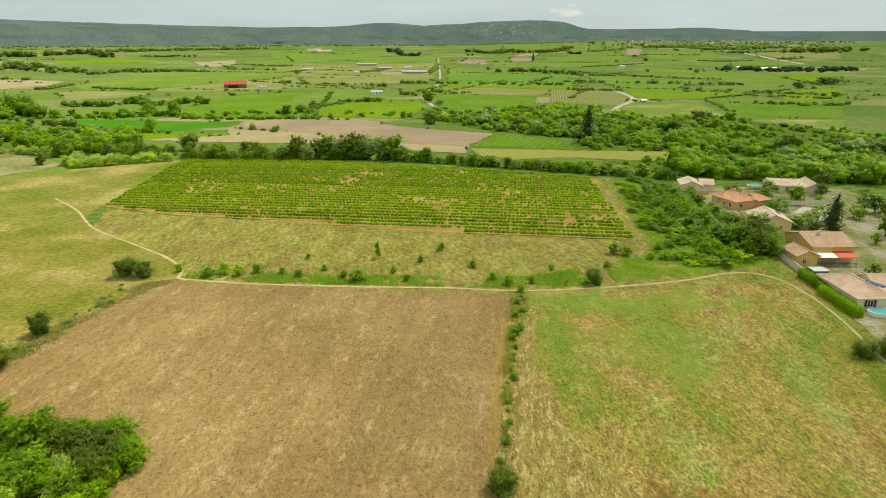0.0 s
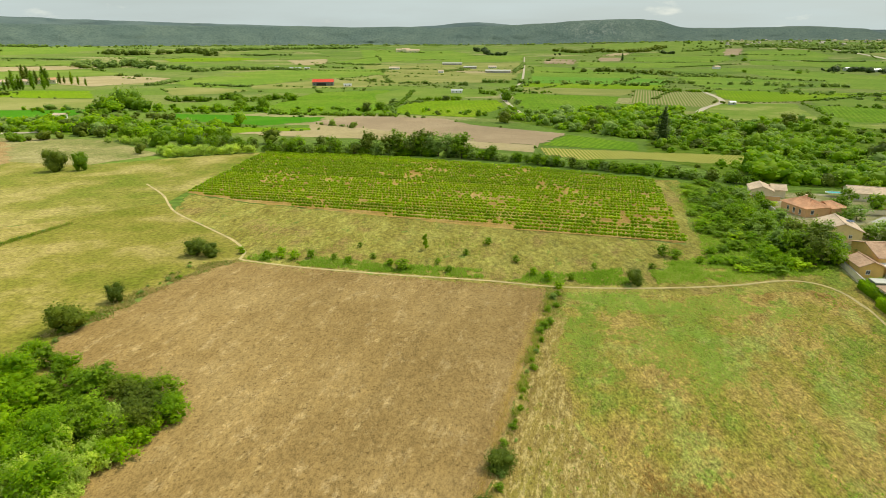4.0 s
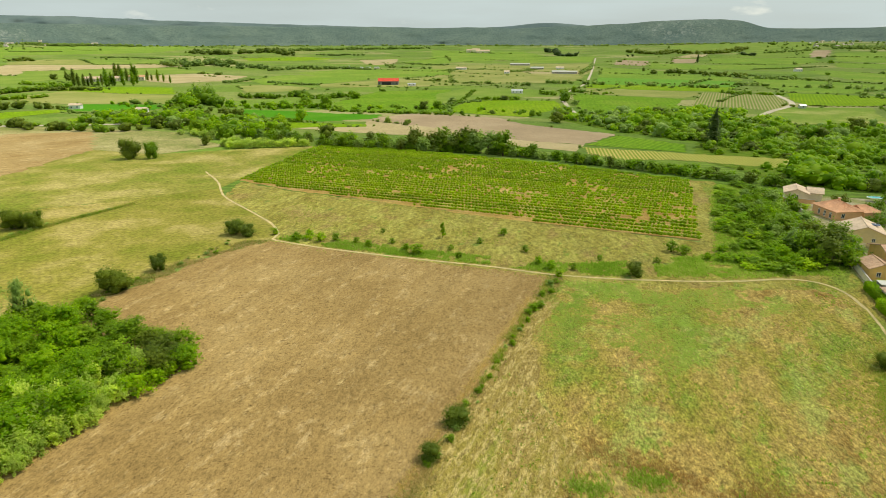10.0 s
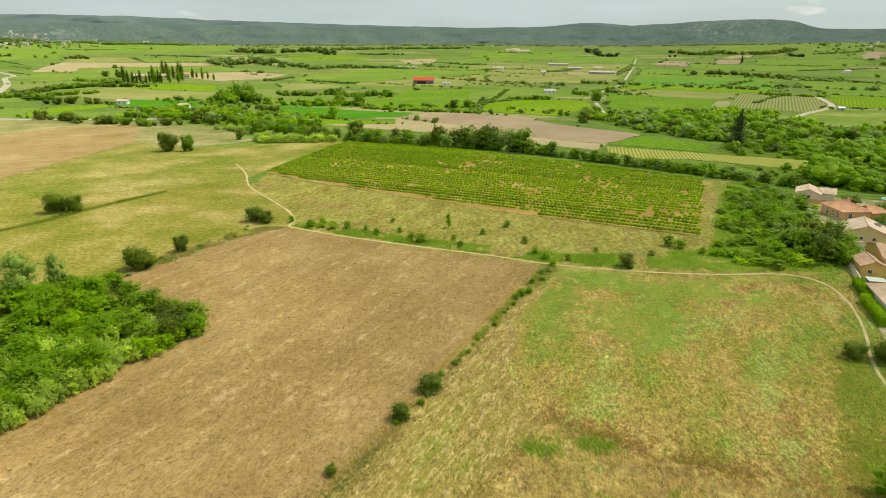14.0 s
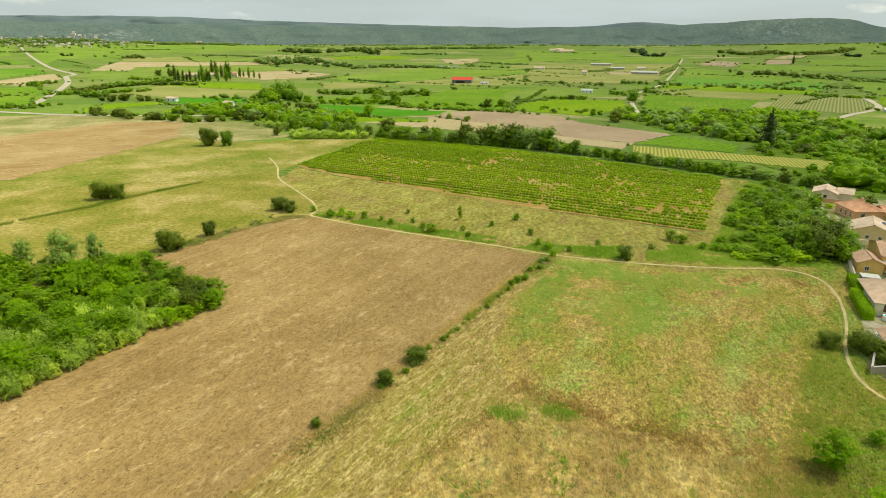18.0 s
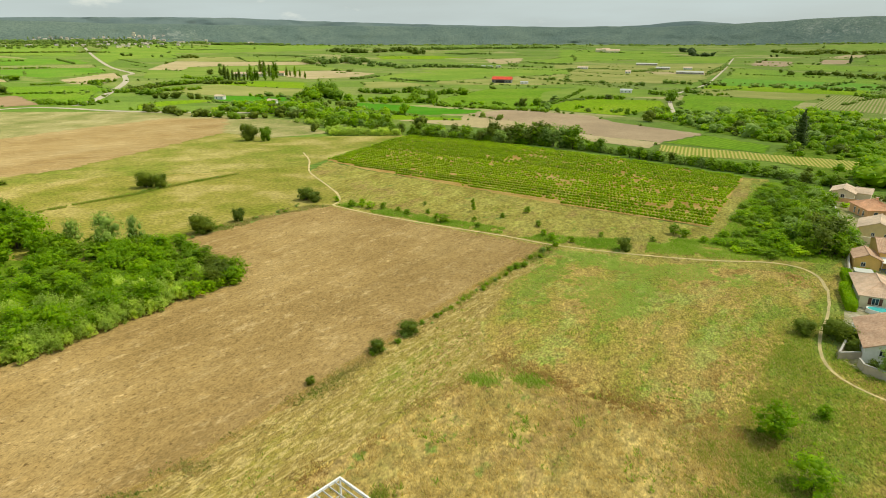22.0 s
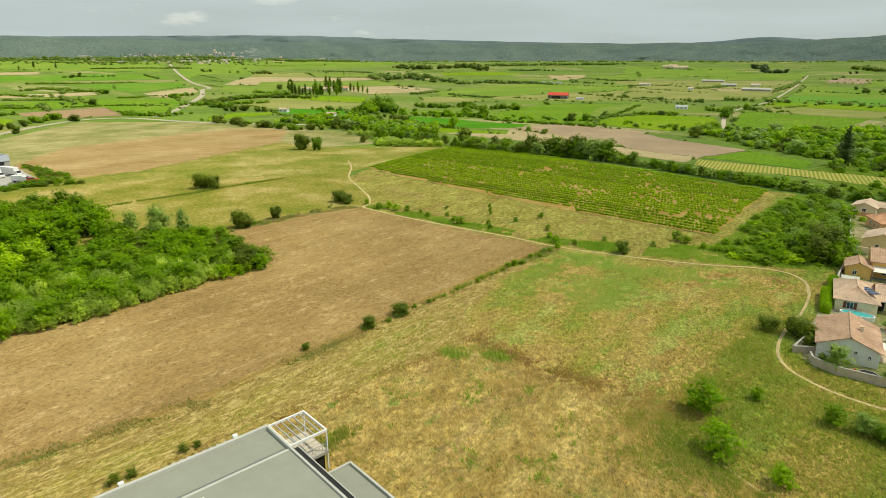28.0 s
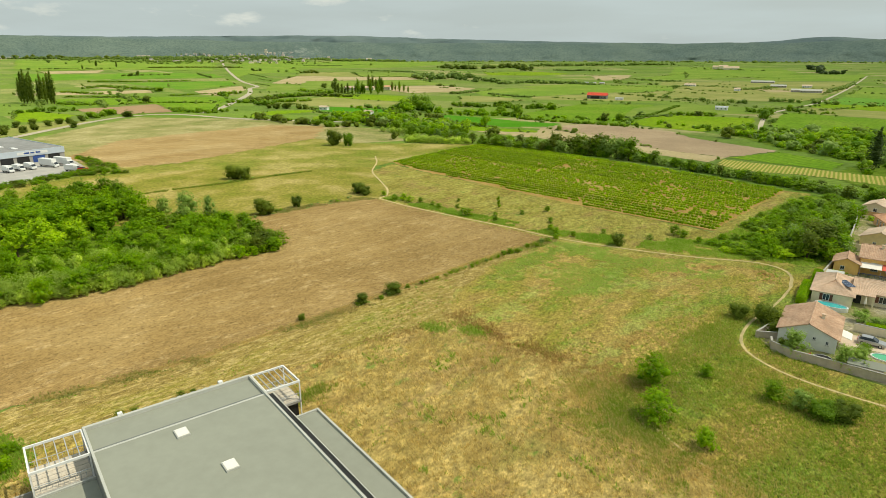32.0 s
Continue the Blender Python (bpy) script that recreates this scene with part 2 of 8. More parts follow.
def plough_material(name, a, b_, c_, row):
    """Dry harrowed soil: even brown, pale straw trash in streaks along the rows, scattered dark clods."""
    m, n, l, b = mat(name, 0.97)
    r = ramp(n, [(0.36, a), (0.5, b_), (0.66, c_)])
    l.new(place_noise(n, l, 0.035, 8, rough=0.62), r.inputs["Fac"])
    c = r.outputs["Color"]
    wr = ramp(n, [(0.35, (0.90,)), (0.65, (1.10,))])
    l.new(place_noise(n, l, 0.16, 6, stretch=(0.08, 1.3, 1), turn=row[1], rough=0.65, shift=40), wr.inputs["Fac"])
    c = mixc(n, l, 1.0, c, wr.outputs["Color"], "MULTIPLY")
    where = ramp(n, [(0.44, (0.0,)), (0.60, (1.0,))])
    l.new(place_noise(n, l, 0.05, 5, shift=71), where.inputs["Fac"])
    streak = ramp(n, [(0.55, (0.0,)), (0.64, (0.75,))])
    l.new(place_noise(n, l, 0.55, 8, stretch=(0.5, 1.1, 1), turn=row[1], rough=0.78, shift=9), streak.inputs["Fac"])
    k = n.new("ShaderNodeMath")
    k.operation = "MULTIPLY"
    l.new(where.outputs["Color"], k.inputs[0])
    l.new(streak.outputs["Color"], k.inputs[1])
    c = mixc(n, l, k.outputs[0], c, (0.56, 0.42, 0.195))
    c = depth_mix(n, l, c, place_noise(n, l, 0.3, 8, stretch=(0.5, 1.1, 1), turn=row[1], rough=0.78, shift=113), 0.54, 0.63, 0.5, (0.57, 0.43, 0.22))
    c = depth_mix(n, l, c, place_noise(n, l, 1.5, 4, stretch=(0.6, 1.0, 1), turn=row[1] - 1.1, rough=0.7, shift=301), 0.61, 0.65, 0.8, (0.15, 0.092, 0.034))
    lumps = ramp(n, [(0.33, (0.62,)), (0.46, (1.0,)), (0.66, (1.3,))])
    l.new(place_noise(n, l, 0.95, 6, stretch=(0.75, 1.05, 1), turn=GRAIN, rough=0.84, shift=83), lumps.inputs["Fac"])
    c = mixc(n, l, 1.0, c, lumps.outputs["Color"], "MULTIPLY")
    fine = place_noise(n, l, 2.4, 7, stretch=(0.75, 1.1, 1), turn=GRAIN, rough=0.84, shift=3)
    gr = ramp(n, [(0.36, (0.62,)), (0.46, (0.98,)), (0.62, (1.28,))])
    l.new(fine, gr.inputs["Fac"])
    c = mixc(n, l, 1.0, c, gr.outputs["Color"], "MULTIPLY")
    l.new(c, b.inputs["Base Color"])
    bumped(n, l, b, fine, 0.55, 0.25)
    return m


def plain(name, colour, rough=0.8, metal=0.0, grain=0.18, scale=3.0):
    m, n, l, b = mat(name, rough)
    b.inputs["Metallic"].default_value = metal
    a = place_noise(n, l, scale, 6)
    z = place_noise(n, l, scale * 0.12, 4, shift=8)
    r = ramp(n, [(0.3, (1 - grain,)), (0.7, (1 + grain,))])
    l.new(a, r.inputs["Fac"])
    r2 = ramp(n, [(0.3, (1 - grain,)), (0.7, (1 + grain * 0.6,))])
    l.new(z, r2.inputs["Fac"])
    c = mixc(n, l, 1.0, colour, r.outputs["Color"], "MULTIPLY")
    c = mixc(n, l, 1.0, c, r2.outputs["Color"], "MULTIPLY")
    l.new(c, b.inputs["Base Color"])
    return m


def leaf_material(name, dark, light, through=0.42):
    """Foliage: colour varies from leaf to leaf and from plant to plant, and light passes through."""
    m, n, l, b = mat(name, 0.6)
    g = n.new("ShaderNodeNewGeometry")
    o = n.new("ShaderNodeObjectInfo")
    r = ramp(n, [(0.0, vivid(dark, 1.15)), (1.0, vivid(light, 1.15))])
    l.new(g.outputs["Random Per Island"], r.inputs["Fac"])
    r2 = ramp(n, [(0.0, (0.76, 0.8, 0.74)), (0.5, (1, 1, 1)), (1.0, (1.2, 1.13, 0.95))])
    l.new(o.outputs["Random"], r2.inputs["Fac"])
    c = mixc(n, l, 1.0, r.outputs["Color"], r2.outputs["Color"], "MULTIPLY")
    patch_ = place_noise(n, l, 0.25, 4)
    r3 = ramp(n, [(0.3, (0.75, 0.8, 0.7)), (0.7, (1.25, 1.2, 1.1))])
    l.new(patch_, r3.inputs["Fac"])
    c = mixc(n, l, 1.0, c, r3.outputs["Color"], "MULTIPLY")
    l.new(c, b.inputs["Base Color"])
    t = n.new("ShaderNodeBsdfTranslucent")
    l.new(c, t.inputs["Color"])
    x = n.new("ShaderNodeMixShader")
    x.inputs["Fac"].default_value = through
    l.new(b.outputs["BSDF"], x.inputs[1])
    l.new(t.outputs["BSDF"], x.inputs[2])
    l.new(x.outputs["Shader"], n["Material Output"].inputs["Surface"])
    return m


LEAF = {
    "dark": leaf_material("leaf_dark", (0.11, 0.16, 0.025), (0.21, 0.27, 0.05)),
    "mid": leaf_material("leaf_mid", (0.15, 0.265, 0.025), (0.28, 0.42, 0.05)),
    "bright": leaf_material("leaf_bright", (0.185, 0.35, 0.02), (0.39, 0.56, 0.042), 0.58),
    "lime": leaf_material("leaf_lime", (0.30, 0.47, 0.025), (0.50, 0.66, 0.05), 0.48),
    "grey": leaf_material("leaf_grey", (0.23, 0.34, 0.085), (0.40, 0.53, 0.18)),
    "reed": leaf_material("leaf_reed", (0.46, 0.60, 0.15), (0.68, 0.78, 0.26), 0.65),
    "vine": leaf_material("leaf_vine", (0.235, 0.39, 0.022), (0.46, 0.64, 0.045), 0.38),
    # trees out on the plain: some haze is mixed into the leaf colour
    "far": leaf_material("leaf_far_hazed", (0.165, 0.255, 0.07), (0.28, 0.375, 0.105)),
    "cypress": leaf_material("leaf_cypress", (0.045, 0.08, 0.022), (0.085, 0.13, 0.04)),
}
M_BARK = plain("bark", (0.13, 0.095, 0.065), 0.95, grain=0.4, scale=9)
M_MEADOW_RIGHT = meadow_material("mown_meadow", -0.035, radians(80), 0.52, (40, 98, 40, 34), (0.31, 0.40, 0.095), 1.04)
M_MEADOW_LEFT = field_material("left_meadow", (0.20, 0.235, 0.045), (0.29, 0.275, 0.075), (0.45, 0.38, 0.155), 0.04, grain=0.5, grain_scale=0.8)
M_PLOUGH = plough_material("ploughed_soil", (0.275, 0.182, 0.068), (0.322, 0.217, 0.084), (0.38, 0.268, 0.113), (2.2, radians(79)))
M_SOIL_VINE = field_material("vineyard_soil", (0.42, 0.27, 0.095), (0.48, 0.325, 0.12), (0.55, 0.40, 0.165), 0.08)
M_TRAIL = plain("trail_dirt", (0.60, 0.49, 0.25), 0.95, grain=0.25, scale=2.0)
M_ROAD = plain("pale_road", (0.48, 0.42, 0.31), 0.9, grain=0.15, scale=0.5)
M_CONCRETE = plain("concrete", (0.42, 0.40, 0.36), 0.85, grain=0.15, scale=1.2)
M_WHITE = plain("white_paint", (0.78, 0.78, 0.76), 0.5, grain=0.06)
M_DARK = plain("dark_opening", (0.03, 0.03, 0.03), 0.6, grain=0.2)
M_GLASS, _n, _l, _b = mat("window_glass", 0.06)
_b.inputs["Base Color"].default_value = (0.03, 0.04, 0.05, 1)
_b.inputs["Specular IOR Level"].default_value = 0.6

# ---- mesh helpers ----
def clamp_s(a, b, x):
    t = np.clip((x - a) / (b - a), 0, 1)
    return t * t * (3 - 2 * t)


def gz(x, y):
    """Height of the ground."""
    d = np.hypot(x, y)
    z = -5.5 * clamp_s(170, 400, d) - 3.5 * clamp_s(450, 1100, d)
    az = np.degrees(np.arctan2(-np.asarray(x, float), y))
    rise = 25 + 20 * clamp_s(2, -20, az) + 20 * clamp_s(35, 72, az)
    return z + rise * clamp_s(1200, 3300, d) + 13 * np.exp(-((az - 51) / 8) ** 2) * clamp_s(2300, 3300, d)


def np_mesh(name, verts, faces, material, smooth=False):
    """faces: an array of quads or triangles, or a list of such arrays."""
    me = bpy.data.meshes.new(name)
    fs = faces if isinstance(faces, list) else [faces]
    loops = np.concatenate([np.asarray(f).ravel() for f in fs]).astype(np.int32)
    sizes = np.concatenate([np.full(len(f), np.asarray(f).shape[1]) for f in fs])
    starts = np.concatenate([[0], np.cumsum(sizes)[:-1]]).astype(np.int32)
    me.vertices.add(len(verts))
    me.vertices.foreach_set("co", np.asarray(verts, np.float32).ravel())
    me.loops.add(len(loops))
    me.loops.foreach_set("vertex_index", loops)
    me.polygons.add(len(sizes))
    me.polygons.foreach_set("loop_start", starts)
    me.update(calc_edges=True)
    me.validate()
    if smooth:
        me.shade_smooth()
    for m in material if isinstance(material, (list, tuple)) else [material]:
        me.materials.append(m)
    return me


class Solid:
    """Collects boxes, prisms and sheets for one mesh."""

    def __init__(self):
        self.v, self.f = [], []

    def raw(self, verts, faces):
        k = len(self.v)
        self.v += [tuple(p) for p in verts]
        self.f += [[i + k for i in f] for f in faces]
        return self

    def box(self, x0, y0, z0, x1, y1, z1):
        v = [(x, y, z) for z in (z0, z1) for x, y in ((x0, y0), (x1, y0), (x1, y1), (x0, y1))]
        return self.raw(v, [(3, 2, 1, 0), (4, 5, 6, 7), (0, 1, 5, 4), (1, 2, 6, 5), (2, 3, 7, 6), (3, 0, 4, 7)])

    def prism(self, outline, z0, z1):
        n = len(outline)
        v = [(x, y, z0) for x, y in outline] + [(x, y, z1) for x, y in outline]
        return self.raw(v, [tuple(range(n))[::-1], tuple(range(n, 2 * n))] + [(k, (k + 1) % n, n + (k + 1) % n, n + k) for k in range(n)])

    def beam(self, a, b, w, h):
        a, b = Vector(a), Vector(b)
        d = (b - a).normalized()
        s = d.cross(Vector((0, 0, 1)))
        s = s.normalized() if s.length > 1e-4 else Vector((1, 0, 0))
        u = s.cross(d)
        v = [p + s * i * w / 2 + u * j * h / 2 for p in (a, b) for i, j in ((-1, -1), (1, -1), (1, 1), (-1, 1))]
        return self.raw(v, [(3, 2, 1, 0), (4, 5, 6, 7), (0, 1, 5, 4), (1, 2, 6, 5), (2, 3, 7, 6), (3, 0, 4, 7)])

    def tube(self, a, b, r0, r1, n=7):
        a, b = Vector(a), Vector(b)
        d = (b - a).normalized()
        s = d.orthogonal().normalized()
        u = d.cross(s)
        v = [p + (s * math.cos(k * 2 * math.pi / n) + u * math.sin(k * 2 * math.pi / n)) * r for p, r in ((a, r0), (b, r1)) for k in range(n)]
        return self.raw(v, [(k, (k + 1) % n, n + (k + 1) % n, n + k) for k in range(n)] + [tuple(range(n))[::-1], tuple(range(n, 2 * n))])

    def mesh(self, name, material, bevel=0.0):
        me = bpy.data.meshes.new(name)
        bm = bmesh.new()
        vs = [bm.verts.new(p) for p in self.v]
        for f in self.f:
            try:
                bm.faces.new([vs[i] for i in f])
            except ValueError:
                pass
        bmesh.ops.recalc_face_normals(bm, faces=bm.faces)
        if bevel:
            bmesh.ops.bevel(bm, geom=bm.edges[:], offset=bevel, segments=1, affect="EDGES", clamp_overlap=True)
        bm.to_mesh(me)
        bm.free()
        me.materials.append(material)
        return me


def part(name, solid, material, parent, label="", bevel=0.0):
    ob = new(name, solid.mesh(name, material, bevel) if isinstance(solid, Solid) else solid)
    ob.parent = parent
    return tagged(ob, label=label)


def thing(name, m, label, category, group="", kind=""):
    e = new(name)
    e.matrix_basis = m
    return tagged(e, label, category, group, kind)


def inside(px, py, poly):
    px, py = np.asarray(px), np.asarray(py)
    res = np.zeros(px.shape, bool)
    n = len(poly)
    for i in range(n):
        (x0, y0), (x1, y1) = poly[i], poly[(i + 1) % n]
        hit_ = ((y0 > py) != (y1 > py)) & (px < (x1 - x0) * (py - y0) / (y1 - y0 + 1e-12) + x0)
        res ^= hit_
    return res


def scatter(rng, poly, count):
    xs, ys = [p[0] for p in poly], [p[1] for p in poly]
    out = np.zeros((0, 2))
    while len(out) < count:
        q = rng.uniform((min(xs), min(ys)), (max(xs), max(ys)), (count * 2, 2))
        out = np.vstack([out, q[inside(q[:, 0], q[:, 1], poly)]])
    return out[:count]


from mathutils.geometry import delaunay_2d_cdt


def patch(name, outline, material, label, lift=0.04, step=None, ragged=0.35, category="field", kind="structure"):
    """A sheet of ground with its own surface, laid over the terrain."""
    rng = np.random.default_rng(len(name) * 7 + int(abs(outline[0][0])))
    o = np.array(outline, float)
    c = o.mean(0)
    far = np.hypot(*c)
    size = np.ptp(o, axis=0).max()
    step = step or max(3.0, size / 26)
    edge = []
    for i in range(len(o)):
        a, b = o[i], o[(i + 1) % len(o)]
        k = max(2, int(np.hypot(*(b - a)) / (step * 0.5)))
        nrm = np.array([-(b - a)[1], (b - a)[0]]) / (np.hypot(*(b - a)) + 1e-9)
        for t in range(k):
            p = a + (b - a) * t / k
            edge.append(p + nrm * rng.normal(0, ragged) * (t > 0))
    n = len(edge)
    gx, gy = np.meshgrid(np.arange(o[:, 0].min(), o[:, 0].max(), step), np.arange(o[:, 1].min(), o[:, 1].max(), step))
    g = np.stack([gx.ravel(), gy.ravel()], 1)
    g = g[inside(g[:, 0], g[:, 1], [tuple(p) for p in edge])]
    pts = [Vector(p) for p in edge] + [Vector(p) for p in g]
    v, _, f, *_ = delaunay_2d_cdt(pts, [(i, (i + 1) % n) for i in range(n)], [], 1, 1e-4)
    xy = np.array([tuple(p) for p in v])
    z = gz(xy[:, 0], xy[:, 1]) + lift + 0.00012 * far
    me = np_mesh(name, np.column_stack([xy, z]), np.array([t for t in f if len(t) == 3]), material)
    ob = new(name, me)
    if me.polygons and me.polygons[0].normal.z < 0:
        me.flip_normals()
    return tagged(ob, label, category, kind=kind)


def smooth_line(pts, step=2.0):
    p = [np.array(q, float) for q in pts]
    p = [2 * p[0] - p[1]] + p + [2 * p[-1] - p[-2]]
    out = []
    for i in range(1, len(p) - 2):
        k = max(2, int(np.hypot(*(p[i + 1] - p[i])) / step))
        for j in range(k):
            t = j / k
            out.append(0.5 * (2 * p[i] + (p[i + 1] - p[i - 1]) * t + (2 * p[i - 1] - 5 * p[i] + 4 * p[i + 1] - p[i + 2]) * t * t
                              + (3 * p[i] - p[i - 1] - 3 * p[i + 1] + p[i + 2]) * t ** 3))
    out.append(p[-2])
    return np.array(out)


def strip(name, pts, width, material, label, lift=0.07, category="path", wobble=0.12, step=2.0):
    rng = np.random.default_rng(len(pts) * 13)
    c = smooth_line(pts, step)
    d = np.gradient(c, axis=0)
    d /= np.hypot(d[:, 0], d[:, 1])[:, None] + 1e-9
    nrm = np.stack([-d[:, 1], d[:, 0]], 1)
    w = width / 2 * (1 + rng.normal(0, wobble, (len(c), 2)))
    a, b = c + nrm * w[:, :1], c - nrm * w[:, 1:]
    xy = np.concatenate([a, b])
    n = len(c)
    z = gz(xy[:, 0], xy[:, 1]) + lift + 0.00015 * np.hypot(xy[:, 0], xy[:, 1])
    q = np.array([(i, n + i, n + i + 1, i + 1) for i in range(n - 1)])
    return tagged(new(name, np_mesh(name, np.column_stack([xy, z]), q, material)), label, category, kind="structure")

# ---- ground ----
def ground_material():
    m, n, l, b = mat("valley_ground", 0.95)
    g = n.new("ShaderNodeNewGeometry")
    mp_ = n.new("ShaderNodeMapping")
    mp_.inputs["Rotation"].default_value = (0, 0, radians(24))
    mp_.inputs["Scale"].default_value = (1 / 150, 1 / 70, 0)
    l.new(g.outputs["Position"], mp_.inputs["Vector"])
    v = n.new("ShaderNodeTexVoronoi")
    v.distance = "CHEBYCHEV"
    v.inputs["Scale"].default_value = 1.0
    v.inputs["Randomness"].default_value = 0.75
    l.new(mp_.outputs["Vector"], v.inputs["Vector"])
    s = n.new("ShaderNodeSeparateColor")
    l.new(v.outputs["Color"], s.inputs["Color"])
    tones = [(0.0, (0.151, 0.242, 0.036)), (0.14, (0.18, 0.271, 0.04)), (0.27, (0.203, 0.271, 0.055)), (0.40, (0.162, 0.26, 0.036)),
             (0.50, (0.215, 0.277, 0.062)), (0.62, (0.197, 0.295, 0.044)), (0.74, (0.249, 0.295, 0.075)), (0.90, (0.313, 0.325, 0.105)), (0.96, (0.394, 0.366, 0.155))]
    r = ramp(n, tones)
    r.color_ramp.interpolation = "CONSTANT"
    l.new(s.outputs["Red"], r.inputs["Fac"])
    w = rows_wave(n, l, 5.0, radians(20), 0.6)
    wr = ramp(n, [(0.2, (0.8,)), (0.8, (1.15,))])
    l.new(w, wr.inputs["Fac"])
    c = mixc(n, l, 0.6, r.outputs["Color"], wr.outputs["Color"], "MULTIPLY")
    scrub = place_noise(n, l, 0.012, 8, rough=0.7, shift=400)
    sr = ramp(n, [(0.50, (0.0,)), (0.60, (0.6,))])
    l.new(scrub, sr.inputs["Fac"])
    c = mixc(n, l, sr.outputs["Color"], c, (0.15, 0.215, 0.05))
    fine = place_noise(n, l, 0.25, 9, rough=0.85)
    fr = ramp(n, [(0.36, (0.7,)), (0.64, (1.25,))])
    l.new(fine, fr.inputs["Fac"])
    c = mixc(n, l, 1.0, c, fr.outputs["Color"], "MULTIPLY")
    l.new(c, b.inputs["Base Color"])
    bumped(n, l, b, fine, 0.5, 0.5)
    return m


def make_ground():
    radii = np.concatenate([[0.0], np.arange(10, 500, 10), np.geomspace(500, 4990, 70)])
    na = 180
    ang = np.linspace(0, 2 * np.pi, na, endpoint=False)
    rr, aa = np.meshgrid(radii, ang, indexing="ij")
    x, y = rr * np.sin(aa), rr * np.cos(aa)
    v = np.column_stack([x.ravel(), y.ravel(), gz(x, y).ravel()])
    i, j = np.meshgrid(np.arange(len(radii) - 1), np.arange(na), indexing="ij")
    k = (j + 1) % na
    q = np.stack([i * na + j, i * na + k, (i + 1) * na + k, (i + 1) * na + j], -1).reshape(-1, 4)
    me = np_mesh("ground", v, q[:, ::-1], ground_material(), True)
    tagged(new("ground", me), "wide green valley floor of small fields and scrub", "ground", kind="structure")


make_ground()


def hill_material(name, dark, light, rock, bare):
    """Woods on a slope, with distance haze put into their colours, and bare limestone where bare says: direction, share
    of the slope, and the reach in both.
    """
    m, n, l, b = mat(name, 1.0)
    at = n.new("ShaderNodeAttribute")
    at.attribute_name = "slope"

    def along_slope(scale, detail, rough):
        t = n.new("ShaderNodeTexNoise")
        t.inputs["Scale"].default_value = scale
        t.inputs["Detail"].default_value = detail
        t.inputs["Roughness"].default_value = rough
        l.new(at.outputs["Vector"], t.inputs["Vector"])
        return t.outputs["Fac"]

    a = along_slope(0.11, 9, 0.86)
    r = ramp(n, [(0.40, dark), (0.54, light), (0.64, light), (0.71, rock)])
    l.new(a, r.inputs["Fac"])
    big = along_slope(0.006, 6, 0.6)
    br = ramp(n, [(0.36, (0.86, 0.9, 0.92)), (0.64, (1.12, 1.1, 1.05))])
    l.new(big, br.inputs["Fac"])
    c = mixc(n, l, 1.0, r.outputs["Color"], br.outputs["Color"], "MULTIPLY")
    for az, u, da, du in bare:
        q = n.new("ShaderNodeMapping")
        q.vector_type = "TEXTURE"
        q.inputs["Location"].default_value = (radians(az) * 3500, u * 420, 450)
        q.inputs["Scale"].default_value = (radians(da) * 3500, du * 420, 1000)
        l.new(at.outputs["Vector"], q.inputs["Vector"])
        ln = n.new("ShaderNodeVectorMath")
        ln.operation = "LENGTH"
        l.new(q.outputs["Vector"], ln.inputs[0])
        fall = n.new("ShaderNodeMapRange")
        fall.inputs["From Min"].default_value, fall.inputs["From Max"].default_value = 0.2, 1.3
        fall.inputs["To Min"].default_value, fall.inputs["To Max"].default_value = 0.075, -0.06
        l.new(ln.outputs["Value"], fall.inputs["Value"])
        sm = n.new("ShaderNodeMath")
        l.new(fall.outputs["Result"], sm.inputs[0])
        l.new(along_slope(0.05, 8, 0.75), sm.inputs[1])
        k = ramp(n, [(0.57, (0.0,)), (0.66, (0.7,))])
        l.new(sm.outputs[0], k.inputs["Fac"])
        c = mixc(n, l, k.outputs["Color"], c, rock)
    l.new(c, b.inputs["Base Color"])
    bumped(n, l, b, a, 0.5, 12.0)
    return m


